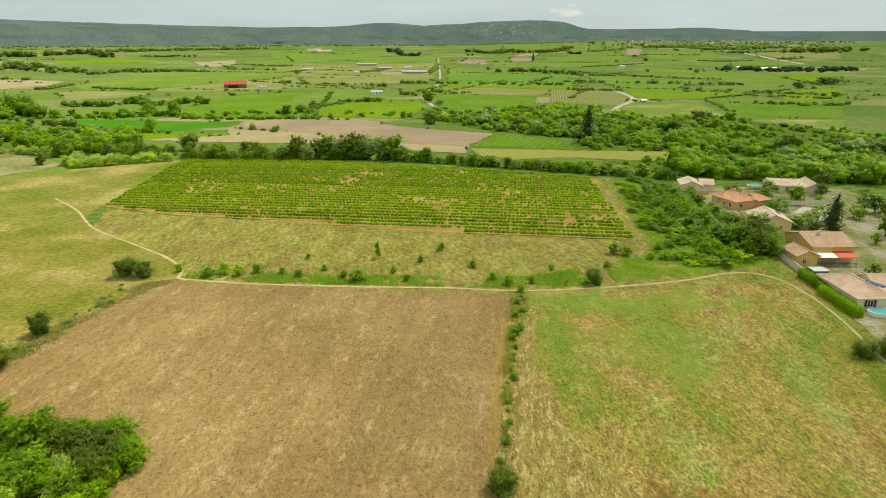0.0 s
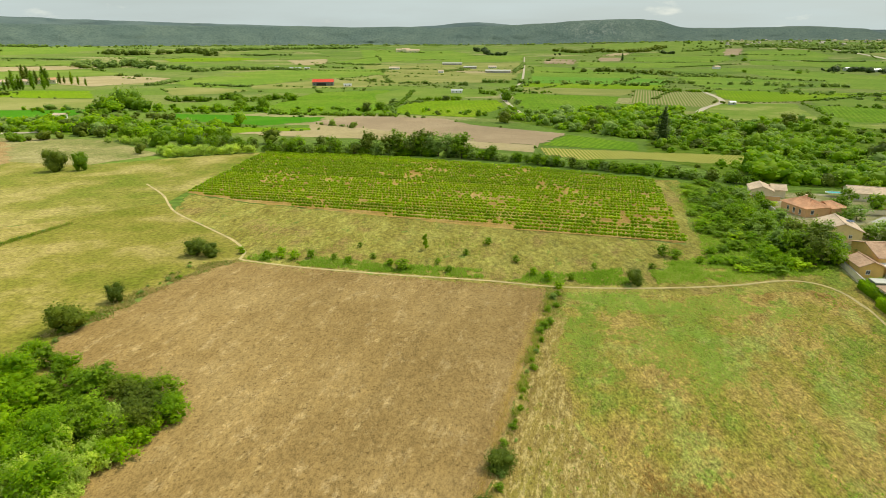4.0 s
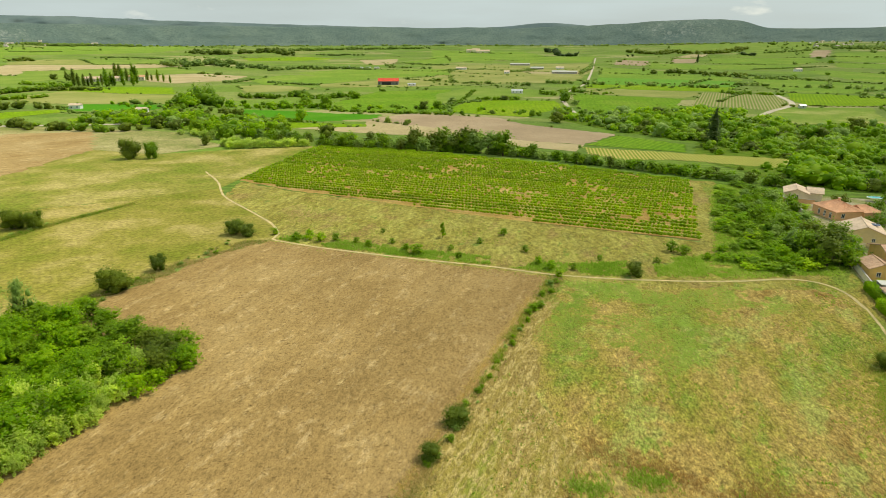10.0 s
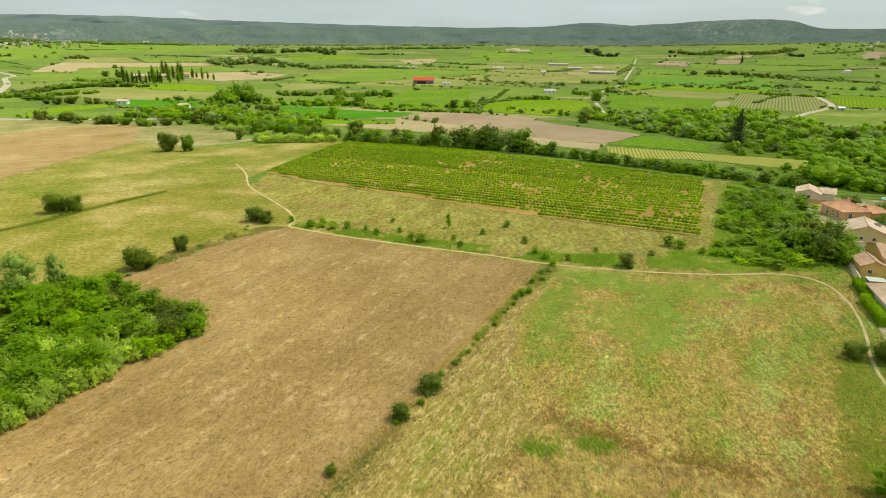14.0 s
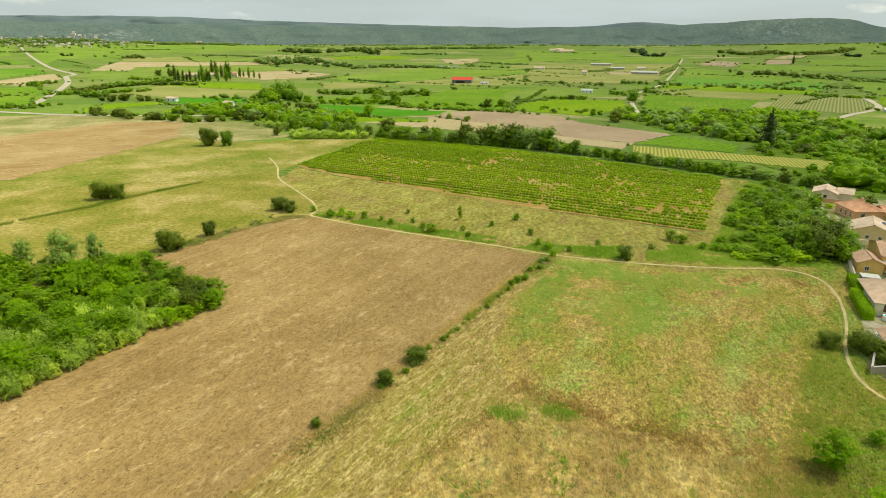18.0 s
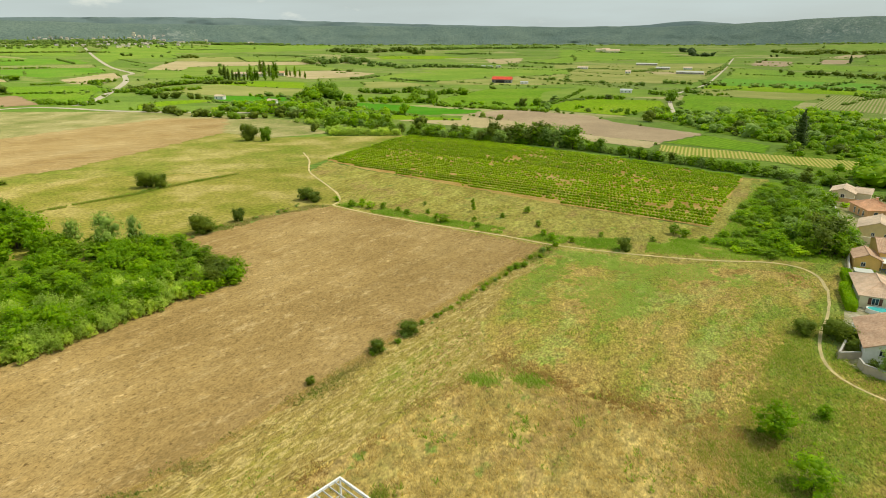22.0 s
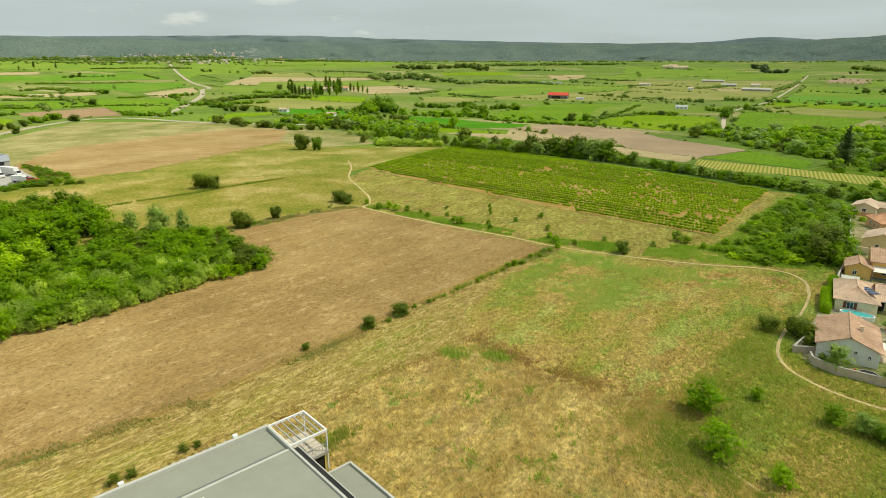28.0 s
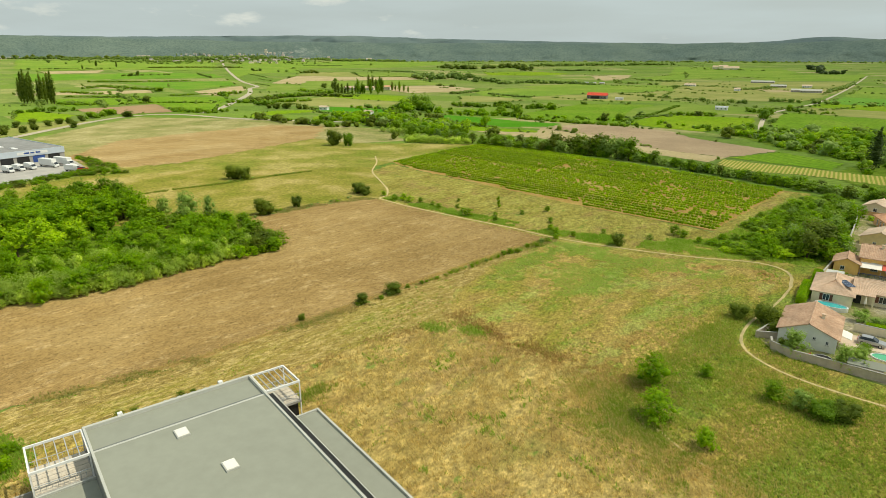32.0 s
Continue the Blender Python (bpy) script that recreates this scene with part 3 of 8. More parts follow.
def make_hills(name, near, top, reach, crest_line, material, label, seed):
    """A wooded ridge round the valley; its crest height follows the direction from the valley's middle."""
    az = np.radians(np.linspace(-75, 115, 520))
    deg = np.degrees(az)
    el = np.interp(deg, *zip(*crest_line))
    crest = 50 + top * np.tan(np.radians(el))
    us = np.linspace(0, 1, 26)
    rows_ = []
    for u in us:
        d = near + (reach - near) * u
        prof = clamp_s(0, 1, u / ((top - near) / (reach - near)))
        wob = np.array([noise.fractal(Vector((a * 26 + seed, u * 5, seed)), 1.0, 2.0, 5) for a in az])
        base = gz(-d * np.sin(az), d * np.cos(az)) - 4
        spur = np.array([noise.fractal(Vector((a * 34 + seed, u * 2.2, 4.0)), 1.0, 2.0, 4) for a in az])
        z = base + (crest - base) * np.clip(prof + 0.13 * spur * math.sin(math.pi * min(1, u * 1.15)) * (1 - prof * 0.6), 0, 1.02) + wob * 1.6
        dd = d * (1 + 0.03 * wob * (1 - u))
        rows_.append(np.column_stack([-dd * np.sin(az), dd * np.cos(az), z]))
    v = np.concatenate(rows_)
    n = len(az)
    i, j = np.meshgrid(np.arange(len(us) - 1), np.arange(n - 1), indexing="ij")
    q = np.stack([i * n + j, (i + 1) * n + j, (i + 1) * n + j + 1, i * n + j + 1], -1).reshape(-1, 4)
    me = np_mesh(name, v, q[:, ::-1], material, True)
    where = np.concatenate([np.column_stack([az * 3500, np.full(n, u * 420), np.full(n, seed * 50)]) for u in us])
    me.attributes.new("slope", "FLOAT_VECTOR", "POINT").data.foreach_set("vector", where.astype(np.float32).ravel())
    tagged(new(name, me), label, "hills", kind="structure")
    return v.reshape(len(us), n, 3)


# both hill colours are lightened and blued to carry the distance haze
M_HILL = hill_material("hazed_wooded_hillside", (0.10, 0.145, 0.125), (0.172, 0.23, 0.195), (0.33, 0.36, 0.315), ((47.5, 0.30, 3.2, 0.28), (-7.0, 0.45, 5.5, 0.42)))
M_HILL_FAR = hill_material("hazed_far_hillside", (0.16, 0.215, 0.212), (0.173, 0.228, 0.225), (0.195, 0.245, 0.24), ())
# crests: direction from the valley's middle, height over the eye, in degrees
BACK_CREST = [(-75, 0.3), (-3, 0.6), (-0.2, 1.0), (1.7, 1.15), (3.4, 1.27), (4.1, 1.25), (7, 1.03), (9, 0.91), (10.5, 0.85), (16, 0.86), (21.5, 1.03), (26.4, 1.15), (31, 1.28), (35.6, 1.37), (38, 1.48), (41.8, 1.57),
              (44.6, 1.63), (47.2, 1.66), (53, 1.58), (61.5, 1.45), (70, 1.45), (115, 1.3)]
FRONT_CREST = [(-75, 0.4), (-32.3, 0.42), (-30.6, 0.37), (-28.8, 0.17), (-27.6, 0.31), (-26.8, 0.57), (-24.8, 0.70), (-22.8, 0.80), (-18.5, 0.71), (-14, 0.74), (-13.3, 0.88), (-12.5, 1.16), (-11.6, 1.35), (-10.4, 1.45), (-9.2, 1.46),
               (-6.8, 1.4), (-4.3, 1.27), (-1.9, 1.13), (0.6, 1.04), (2.6, 0.98), (6.5, 0.83), (10.9, 0.93), (13.9, 0.85), (16.5, 0.93), (19, 0.98), (21.5, 0.92), (30, 0.98), (42, 1.06), (52, 1.12), (60, 1.32), (70, 1.46), (115, 1.2)]
make_hills("hills_back", 4250, 4750, 4960, BACK_CREST, M_HILL_FAR, "distant mountain ridge with a rounded peak, haze painted in as blue-green", 3.0)
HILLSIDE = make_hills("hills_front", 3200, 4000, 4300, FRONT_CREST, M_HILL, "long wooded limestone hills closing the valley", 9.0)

# ---- fields ----
PLOUGH = [(-56.5, 125.5), (-27, 121.2), (15.6, 116.6), (14.2, 104), (10, 80), (7.6, 62.5), (5.4, 48), (3.2, 34), (0, 16), (-8.4, -7), (-24, -38), (-84, -150), (-190, -130), (-90, -50), (-70, -30),
          (-52.5, 10.5), (-46.2, 23.6), (-43.6, 40.5), (-42, 57), (-42, 63), (-48, 66.5), (-60, 70), (-73, 78.5), (-68.5, 93), (-64.5, 113)]
RIGHT = [(16.5, 117), (36, 118), (54, 121.5), (69, 125.8), (75, 122), (76.5, 112), (75, 98), (73, 92), (71, 78), (72, 65), (74, 53), (76, 40), (80, -40), (86, -150), (-80, -150), (-20, -40), (-8, -7), (0, 16),
         (5.4, 48), (10, 80), (14.2, 104)]
VINE = [(-104, 190.5), (-114.5, 286), (-54, 274), (14, 250), (61, 229.5), (52.3, 151), (28, 155), (4.5, 158.8), (-12, 162.5), (-49.5, 172.5), (-77, 179)]
STRIP = [(-95, 166), (-64, 141), (-57.5, 124), (-38, 119.5), (3, 115.5), (36.6, 115.5), (70, 121), (82, 134), (84, 150), (66, 165), (70, 232), (58, 232), (52.5, 149.5),
         (21, 157), (-12, 163.5), (-49.5, 172), (-77, 178), (-103, 189)]
LEFT_A = [(-66, 113), (-69, 96), (-72, 84), (-60, 66), (-104, 50), (-160, -20), (-262, 20), (-262, 108), (-185, 90), (-160, 128), (-124, 153), (-104, 178), (-95, 166), (-64, 141), (-57, 127)]
LEFT_B = [(-105, 189), (-104, 178), (-124, 153), (-160, 128), (-185, 90), (-225, 92), (-255, 105), (-195, 130), (-215, 180), (-227, 255), (-182, 245), (-150, 268), (-116, 287)]
FALLOW_L = [(-394, 147), (-484, 270), (-360, 328), (-226, 326), (-165, 278), (-182, 245), (-227, 255), (-195, 130), (-255, 105)]
BROWN_L = [(-262, 108), (-330, 170), (-330, 232), (-322, 296), (-280, 315), (-228, 256), (-190, 130), (-205, 103)]
GREEN_R = [(75, 98), (71.5, 92), (66.5, 78), (62.8, 65), (61.5, 53), (61.5, 42), (72, 28), (76, 8), (78, -20), (80, -150), (210, -150), (210, 60), (130, 74), (96, 73), (79, 76), (75, 84)]
patch("ploughed_field", PLOUGH, M_PLOUGH, "bare brown ploughed field with pale dry furrows", 0.05, 4)
patch("dry_meadow", RIGHT, M_MEADOW_RIGHT, "dry straw-coloured meadow with green drifts and mown swaths", 0.04, 4)
TALL = [(25.5, 55.5), (30, 54), (42, 51.6), (52, 51), (60.5, 50.5), (57, 43.4), (62.3, 38.4), (68, 36), (75, 35.2), (82, 32.5), (92, 26), (100, -20), (100, -130), (-50, -130), (6, -40), (10, 2), (15.5, 25), (18.5, 36.5), (23, 48)]
TALL_NEAR = [(x_, max(y_, -45)) for x_, y_ in TALL]
GREEN_NEAR = [(75, 98), (71.5, 92), (67.5, 78), (64, 65), (62, 52), (59, 44), (64.5, 39), (70, 36.6), (77, 35.6), (84, 33), (94, 27), (130, 20), (130, 74), (96, 73), (79, 76), (75, 84)]
RIGHT_NEAR = [(x_, max(y_, -45)) for x_, y_ in RIGHT]
MOWN = [(16, 112), (19, 104), (15.5, 86), (18, 66), (24.8, 55.5), (22.5, 47.5), (18, 36.5), (15, 25), (9.5, 2), (4, -14), (-12, -40), (-20, -40), (-8, -7), (0, 16), (5.4, 48), (10, 80), (14.2, 104)]
patch("straw_field", TALL, straw_material("tall_straw", radians(85)), "tall uncut straw-coloured grass with a few green patches", 0.07, 4)
patch("mown_strip", MOWN, swath_material("mown_strip", radians(78)), "mown strip with pale hay swaths along a ditch", 0.08, 4)
patch("vineyard_soil", VINE, M_SOIL_VINE, "reddish bare soil between the vine rows", 0.05, 5)
patch("fallow_strip", STRIP, straw_material("fallow_strip", radians(85), (0.75, 0.89, 0.62)), "fallow strip of dry grass with young shrubs", 0.03, 4)
patch("left_meadow", LEFT_A, field_material("cut_meadow", (0.205, 0.22, 0.043), (0.30, 0.272, 0.073), (0.45, 0.37, 0.15), 0.05, grain=0.5, grain_scale=0.9), "cut yellow-green meadow with faint mowing lines", 0.03, 5)
patch("green_meadow", LEFT_B, M_MEADOW_LEFT, "grazed olive-green meadow beside the vineyard", 0.03, 6)
patch("fallow_field", FALLOW_L, field_material("pale_fallow", (0.23, 0.25, 0.085), (0.34, 0.315, 0.14), (0.46, 0.405, 0.21), 0.04, None, None, 0, 0.55, 0.9), "pale dry fallow field", 0.03, 9)
patch("brown_field", BROWN_L, plough_material("brown_soil", (0.31, 0.205, 0.08), (0.36, 0.25, 0.105), (0.41, 0.30, 0.14), (3.0, radians(50))), "large brown harrowed field", 0.09, 5, 1.5)
patch("rough_grass", GREEN_R, meadow_material("rough_green", 0.07, radians(75), 0.45, None, (0.22, 0.285, 0.045)), "rough green grassland beside the garden walls", 0.05, 4)
M_FLOOR = field_material("thicket_floor", (0.10, 0.17, 0.02), (0.14, 0.22, 0.03), (0.19, 0.25, 0.05), 0.2)
patch("thicket_floor", [(-51, 11), (-45.2, 24), (-42.8, 40), (-41.5, 56), (-41.5, 63), (-48, 67), (-60, 70.5), (-73, 73), (-86, 62), (-98, 62), (-118, 68), (-134, 67), (-146, 48), (-156, 20), (-160, -30), (-72, -30)], M_FLOOR, "weedy green floor of a thicket", 0.03, 6)
patch("garden_scrub", [(58, 138), (66, 132), (80, 130), (84, 140), (86, 176), (86, 205), (80, 222), (64, 226), (62, 190), (57, 165)], meadow_material("scrub_floor", 0.11, 1.3, 0.4), "green weedy scrub floor", 0.06, 5)
patch("path_bank", [(73, 98.5), (74.5, 112), (73.5, 120), (67, 123.5), (82.5, 134.5), (81.5, 122), (80, 104), (77.5, 90.5)], meadow_material("path_bank", 0.05, 1.3, 0.4), "green grassy bank between footpath and hedge", 0.035, 3)
M_STUBBLE = field_material("stubble", (0.42, 0.345, 0.19), (0.47, 0.385, 0.22), (0.51, 0.42, 0.255), 0.02, grain=0.2, grain_scale=0.5)
M_GREYSOIL = field_material("grey_soil", (0.376, 0.286, 0.189), (0.422, 0.319, 0.21), (0.467, 0.363, 0.242), 0.03, grain=0.3)
M_CROP = field_material("bright_crop", (0.08, 0.25, 0.022), (0.095, 0.27, 0.026), (0.12, 0.28, 0.034), 0.03, grain=0.2)
M_LAWN = field_material("light_crop", (0.186, 0.299, 0.0525), (0.222, 0.323, 0.0588), (0.282, 0.348, 0.0788), 0.012, (6.0, radians(12), 0.8), (0.168, 0.275, 0.0473), 0.4, 0.35, 0.3)
M_FARVINE = field_material("far_vineyard", (0.165, 0.294, 0.035), (0.195, 0.319, 0.04), (0.244, 0.338, 0.055), 0.02, (3.4, radians(70), 0.6), (0.116, 0.225, 0.024), 0.5, 0.5, 0.45)
M_STRIPEVINE = field_material("striped_vineyard", (0.36, 0.32, 0.15), (0.39, 0.345, 0.17), (0.41, 0.36, 0.18), 0.04, (2.7, radians(79), 0.5), (0.17, 0.25, 0.05), 0.85, 0.3)
M_YELVINE = field_material("yellow_vineyard", (0.47, 0.407, 0.14), (0.504, 0.429, 0.15), (0.526, 0.44, 0.17), 0.04, (1.75, radians(93), 0.7), (0.19, 0.275, 0.04), 0.8, 0.35)
M_PALE = field_material("pale_meadow", (0.254, 0.286, 0.085), (0.302, 0.313, 0.105), (0.367, 0.351, 0.14), 0.015, grain=0.22)
M_DULL = field_material("dull_green", (0.177, 0.27, 0.0525), (0.213, 0.294, 0.063), (0.256, 0.318, 0.0788), 0.015, grain=0.22)
M_CEREAL = field_material("young_cereal", (0.15, 0.31, 0.05), (0.165, 0.325, 0.055), (0.18, 0.335, 0.06), 0.01, grain=0.25, grain_scale=0.4)
M_LIMEVINE = field_material("lime_vineyard", (0.213, 0.34, 0.03), (0.25, 0.365, 0.034), (0.305, 0.391, 0.05), 0.014, (3.2, radians(75), 0.6), (0.146, 0.265, 0.022), 0.6, 0.45, 0.45)
M_CROPDEEP = field_material("deep_crop", (0.132, 0.269, 0.0357), (0.156, 0.294, 0.042), (0.204, 0.312, 0.0578), 0.012, grain=0.3, grain_scale=0.4)
M_REDSOIL = field_material("red_soil", (0.34, 0.235, 0.14), (0.37, 0.26, 0.155), (0.40, 0.28, 0.17), 0.03, grain=0.2)
M_PASTURE = field_material("patchy_pasture", (0.179, 0.287, 0.05), (0.269, 0.333, 0.08), (0.493, 0.448, 0.19), 0.02, grain=0.3)
field_count = 0
FIELD_EDGES = []


def far_field(name, outline, material, label):
    """A field out on the plain; each lies a finger higher than the one before it."""
    global field_count
    field_count += 1
    FIELD_EDGES.append(outline)
    return patch(name, outline, material, label, 0.03 + 0.0012 * field_count, ragged=max(0.8, 0.0016 * math.hypot(*outline[0])))


far_field("green_vineyard", [(5, 677), (36, 661), (112, 640), (97, 567), (111, 557), (132, 542), (123, 483), (65, 475), (31, 486), (12, 524), (7, 601)], M_FARVINE, "green vineyard in full leaf")
far_field("straw_strip", [(19, 774), (77, 754), (141, 735), (135, 693), (113, 647), (36, 669), (13, 692)], M_PALE, "pale straw strip between crops")
far_field("light_crop_field", [(44, 1381), (141, 1283), (188, 1119), (239, 1082), (240, 986), (215, 972), (34, 1021)], M_LAWN, "broad light green crop field")
far_field("green_crop_field", [(34, 1021), (215, 972), (220, 902), (197, 828), (21, 852)], M_CEREAL, "bright green young cereal field")
far_field("yellow_crop_field", [(21, 852), (197, 828), (170, 745), (77, 754), (15, 774)], M_LIMEVINE, "yellow-green vineyard in young leaf")
far_field("tan_field", [(86, 1737), (163, 1677), (135, 1448), (72, 1493)], M_GREYSOIL, "bare tan field far across the valley")
far_field("light_crop_field", [(158, 1577), (251, 1510), (460, 1500), (421, 1369), (312, 1316), (136, 1351)], M_LAWN, "broad light green crop field")
far_field("tan_field", [(230, 1783), (293, 1766), (261, 1586), (209, 1596)], M_GREYSOIL, "bare tan field far across the valley")
far_field("straw_field", [(246, 1861), (310, 2035), (356, 2014), (331, 1899), (280, 1834)], M_STUBBLE, "pale dry straw-coloured field")
far_field("hill_pasture", [(333, 2857), (640, 3084), (936, 3008), (570, 1817), (335, 1831), (490, 2085), (508, 2340), (297, 2141), (278, 2290)], M_DULL, "pale green pasture rising to the hills")
far_field("light_crop_field", [(330, 1801), (562, 1790), (542, 1631), (467, 1522), (291, 1581)], M_LAWN, "broad light green crop field")
far_field("yellow_crop_field", [(267, 1081), (324, 1047), (399, 922), (406, 896), (365, 842), (303, 757), (237, 760), (234, 852)], M_LAWN, "broad light green crop field")
far_field("yellow_crop_field", [(234, 746), (287, 733), (342, 714), (408, 724), (325, 651), (273, 610), (210, 594), (211, 655)], M_LIMEVINE, "yellow-green vineyard in young leaf")
far_field("rough_pasture", [(185, 574), (257, 586), (239, 530), (225, 465), (190, 442), (151, 426), (153, 499)], M_PASTURE, "green pasture with bare straw patches")
far_field("green_vineyard", [(265, 570), (303, 560), (317, 545), (364, 538), (302, 443), (241, 452), (244, 492)], M_FARVINE, "green vineyard in full leaf")
far_field("dull_meadow", [(278, 604), (348, 652), (338, 583), (303, 565), (270, 575)], M_DULL, "dull green pasture")
far_field("pale_meadow", [(229, 439), (299, 438), (261, 380), (211, 384)], M_PASTURE, "pale dry pasture flecked with straw")
far_field("tan_field", [(205, 380), (258, 375), (227, 327), (204, 334), (197, 358)], M_GREYSOIL, "bare tan soil behind the gardens")
far_field("yellow_crop_field", [(359, 660), (428, 725), (524, 783), (399, 591), (340, 578)], M_LIMEVINE, "yellow-green vineyard in young leaf")
far_field("light_crop_field", [(404, 1307), (459, 1322), (540, 1160), (583, 1088), (541, 916), (492, 834), (430, 771), (374, 820), (439, 929), (400, 1030)], M_LAWN, "broad light green crop field")
far_field("yellow_crop_field", [(596, 1104), (727, 1095), (587, 880), (580, 916), (531, 880), (568, 1025)], M_LIMEVINE, "yellow-green vineyard in young leaf")
far_field("light_crop_field", [(688, 2003), (873, 2054), (823, 1751), (703, 1550), (579, 1649)], M_LAWN, "broad light green crop field")
far_field("tan_field", [(941, 1831), (1047, 1888), (1167, 1778), (1025, 1558), (890, 1481), (893, 1574)], M_PALE, "dry tan fallow below the far woods")
far_field("light_crop_field", [(555, 1578), (700, 1526), (834, 1518), (813, 1351), (624, 1344), (505, 1424)], M_LAWN, "broad light green crop field")
far_field("tan_field", [(641, 2170), (736, 2173), (608, 1806), (541, 1826)], M_GREYSOIL, "bare tan field far across the valley")
far_field("small_vineyard", [(-90, 476), (-89, 577), (-9, 588), (0, 528), (-22, 451), (-57, 461)], M_LIMEVINE, "bright green vineyard below a hedge")
far_field("grass_field", [(-138, 638), (-122, 743), (-13, 726), (-9, 637), (-86, 588), (-106, 509)], M_DULL, "dull green grass field")
far_field("pale_meadow", [(-327, 1381), (15, 1547), (29, 1346), (5, 961), (-6, 860), (-182, 808)], M_PALE, "pale grey-green fallow across the valley")
far_field("farm_yard", [(-106, 1176), (-66, 1254), (10, 1273), (4, 1074), (-38, 1011), (-71, 1071)], M_STUBBLE, "bare dusty farm yard")
far_field("light_crop_field", [(-270, 1874), (27, 1928), (21, 1604), (-142, 1541)], M_LAWN, "broad light green crop field")
far_field("light_crop_field", [(-578, 2365), (-223, 2279), (-121, 1983), (-240, 1639), (-354, 1487)], M_LAWN, "broad light green crop field")
far_field("green_crop", [(-263, 452), (-209, 448), (-161, 440), (-132, 442), (-130, 418), (-160, 394), (-181, 401), (-228, 410)], M_CROP, "bright green crop strip")
far_field("vine_strip", [(-200, 386), (-156, 385), (-118, 386), (-116, 368), (-159, 357), (-187, 361)], M_LIMEVINE, "narrow strip of yellow-green vines")
far_field("green_vineyard", [(-204, 519), (-210, 660), (-136, 709), (-85, 486), (-119, 452), (-177, 456)], M_FARVINE, "green vineyard in full leaf")
far_field("light_crop_field", [(-499, 1047), (-453, 1182), (-255, 1236), (-213, 1049), (-284, 925), (-414, 958)], M_LAWN, "broad light green crop field")
far_field("light_crop_field", [(-468, 830), (-489, 983), (-396, 963), (-297, 921), (-314, 812), (-348, 739), (-403, 750)], M_LAWN, "broad light green crop field")
far_field("pale_meadow", [(-329, 768), (-274, 895), (-207, 1024), (-152, 780), (-188, 747), (-300, 706)], M_PALE, "pale grey-green pasture")
far_field("straw_field", [(-587, 1609), (-502, 1686), (-440, 1463), (-459, 1372), (-512, 1441)], M_STUBBLE, "pale dry straw-coloured field")
far_field("light_crop_field", [(-444, 1522), (-393, 1844), (-314, 1498), (-371, 1396)], M_LAWN, "broad light green crop field")
far_field("yellow_crop_field", [(-945, 1630), (-802, 1740), (-665, 1672), (-721, 1533), (-839, 1476)], M_LIMEVINE, "yellow-green vineyard in young leaf")
far_field("pale_meadow", [(-417, 711), (-397, 739), (-337, 719), (-296, 696), (-302, 646), (-350, 616)], M_PALE, "pale grey-green pasture")
far_field("straw_field", [(-709, 913), (-652, 985), (-528, 928), (-499, 838), (-531, 745), (-606, 782)], M_STUBBLE, "pale dry straw-coloured field")
far_field("dull_meadow", [(-956, 809), (-1019, 962), (-950, 1052), (-875, 1125), (-839, 1162), (-650, 1026), (-714, 920), (-757, 882), (-773, 797), (-745, 707), (-783, 661)], M_DULL, "dull green pasture")
far_field("straw_field", [(-1239, 1137), (-1084, 1199), (-939, 1287), (-845, 1224), (-867, 1152), (-959, 1061), (-1017, 973), (-912, 856), (-1009, 860), (-1128, 993)], M_STUBBLE, "broad pale straw-coloured field")
far_field("pale_meadow", [(-1316, 1211), (-1364, 1370), (-1290, 1397), (-1080, 1216), (-1245, 1149)], M_PALE, "pale grey-green pasture")
far_field("green_crop", [(-1284, 1401), (-1073, 1470), (-936, 1316), (-1077, 1216)], M_DULL, "dull green crop field")
far_field("hill_pasture", [(-2190, 1870), (-2012, 1850), (-2041, 2140), (-1927, 2479), (-1813, 2566), (-1509, 2227), (-1416, 1820), (-1584, 1482), (-1660, 1413)], M_LAWN, "light green fields below the hills")
far_field("bright_vineyard", [(-631, 650), (-566, 676), (-483, 673), (-411, 576), (-485, 580), (-582, 600)], M_LIMEVINE, "bright green vineyard before a farm")
far_field("pale_meadow", [(-552, 498), (-564, 558), (-571, 602), (-482, 576), (-405, 569), (-341, 483), (-413, 466), (-480, 462)], M_PALE, "pale olive pasture")
far_field("green_crop", [(-420, 432), (-429, 462), (-344, 474), (-327, 435), (-363, 416), (-395, 413)], M_CROP, "bright green crop strip")
far_field("vine_strip", [(-426, 358), (-433, 394), (-407, 420), (-386, 411), (-395, 374), (-394, 331)], M_LIMEVINE, "narrow strip of yellow-green vines")
far_field("vine_strip", [(-349, 367), (-313, 408), (-292, 389), (-297, 363), (-311, 346), (-335, 353)], M_LIMEVINE, "narrow strip of yellow-green vines")
far_field("vine_strip", [(-287, 383), (-278, 397), (-243, 352), (-259, 357)], M_LIMEVINE, "narrow strip of yellow-green vines")
far_field("green_vineyard", [(-850, 354), (-793, 465), (-695, 513), (-627, 480), (-529, 370), (-655, 378), (-682, 300), (-741, 307)], M_FARVINE, "green vineyard in full leaf")
far_field("straw_field", [(-1086, 395), (-1024, 453), (-985, 566), (-901, 530), (-912, 469), (-952, 413), (-1004, 364)], M_STUBBLE, "long pale straw strip")
far_field("green_crop", [(-1271, 673), (-1205, 812), (-1158, 864), (-996, 761), (-933, 609), (-1079, 631)], M_CROPDEEP, "deep green crop field")
far_field("striped_vineyard", [(-1403, 737), (-1276, 937), (-1171, 869), (-1296, 680)], M_STRIPEVINE, "vineyard with wide pale rows")
far_field("straw_field", [(-1875, 751), (-1846, 921), (-1729, 847), (-1753, 728)], M_STUBBLE, "long pale straw strip")
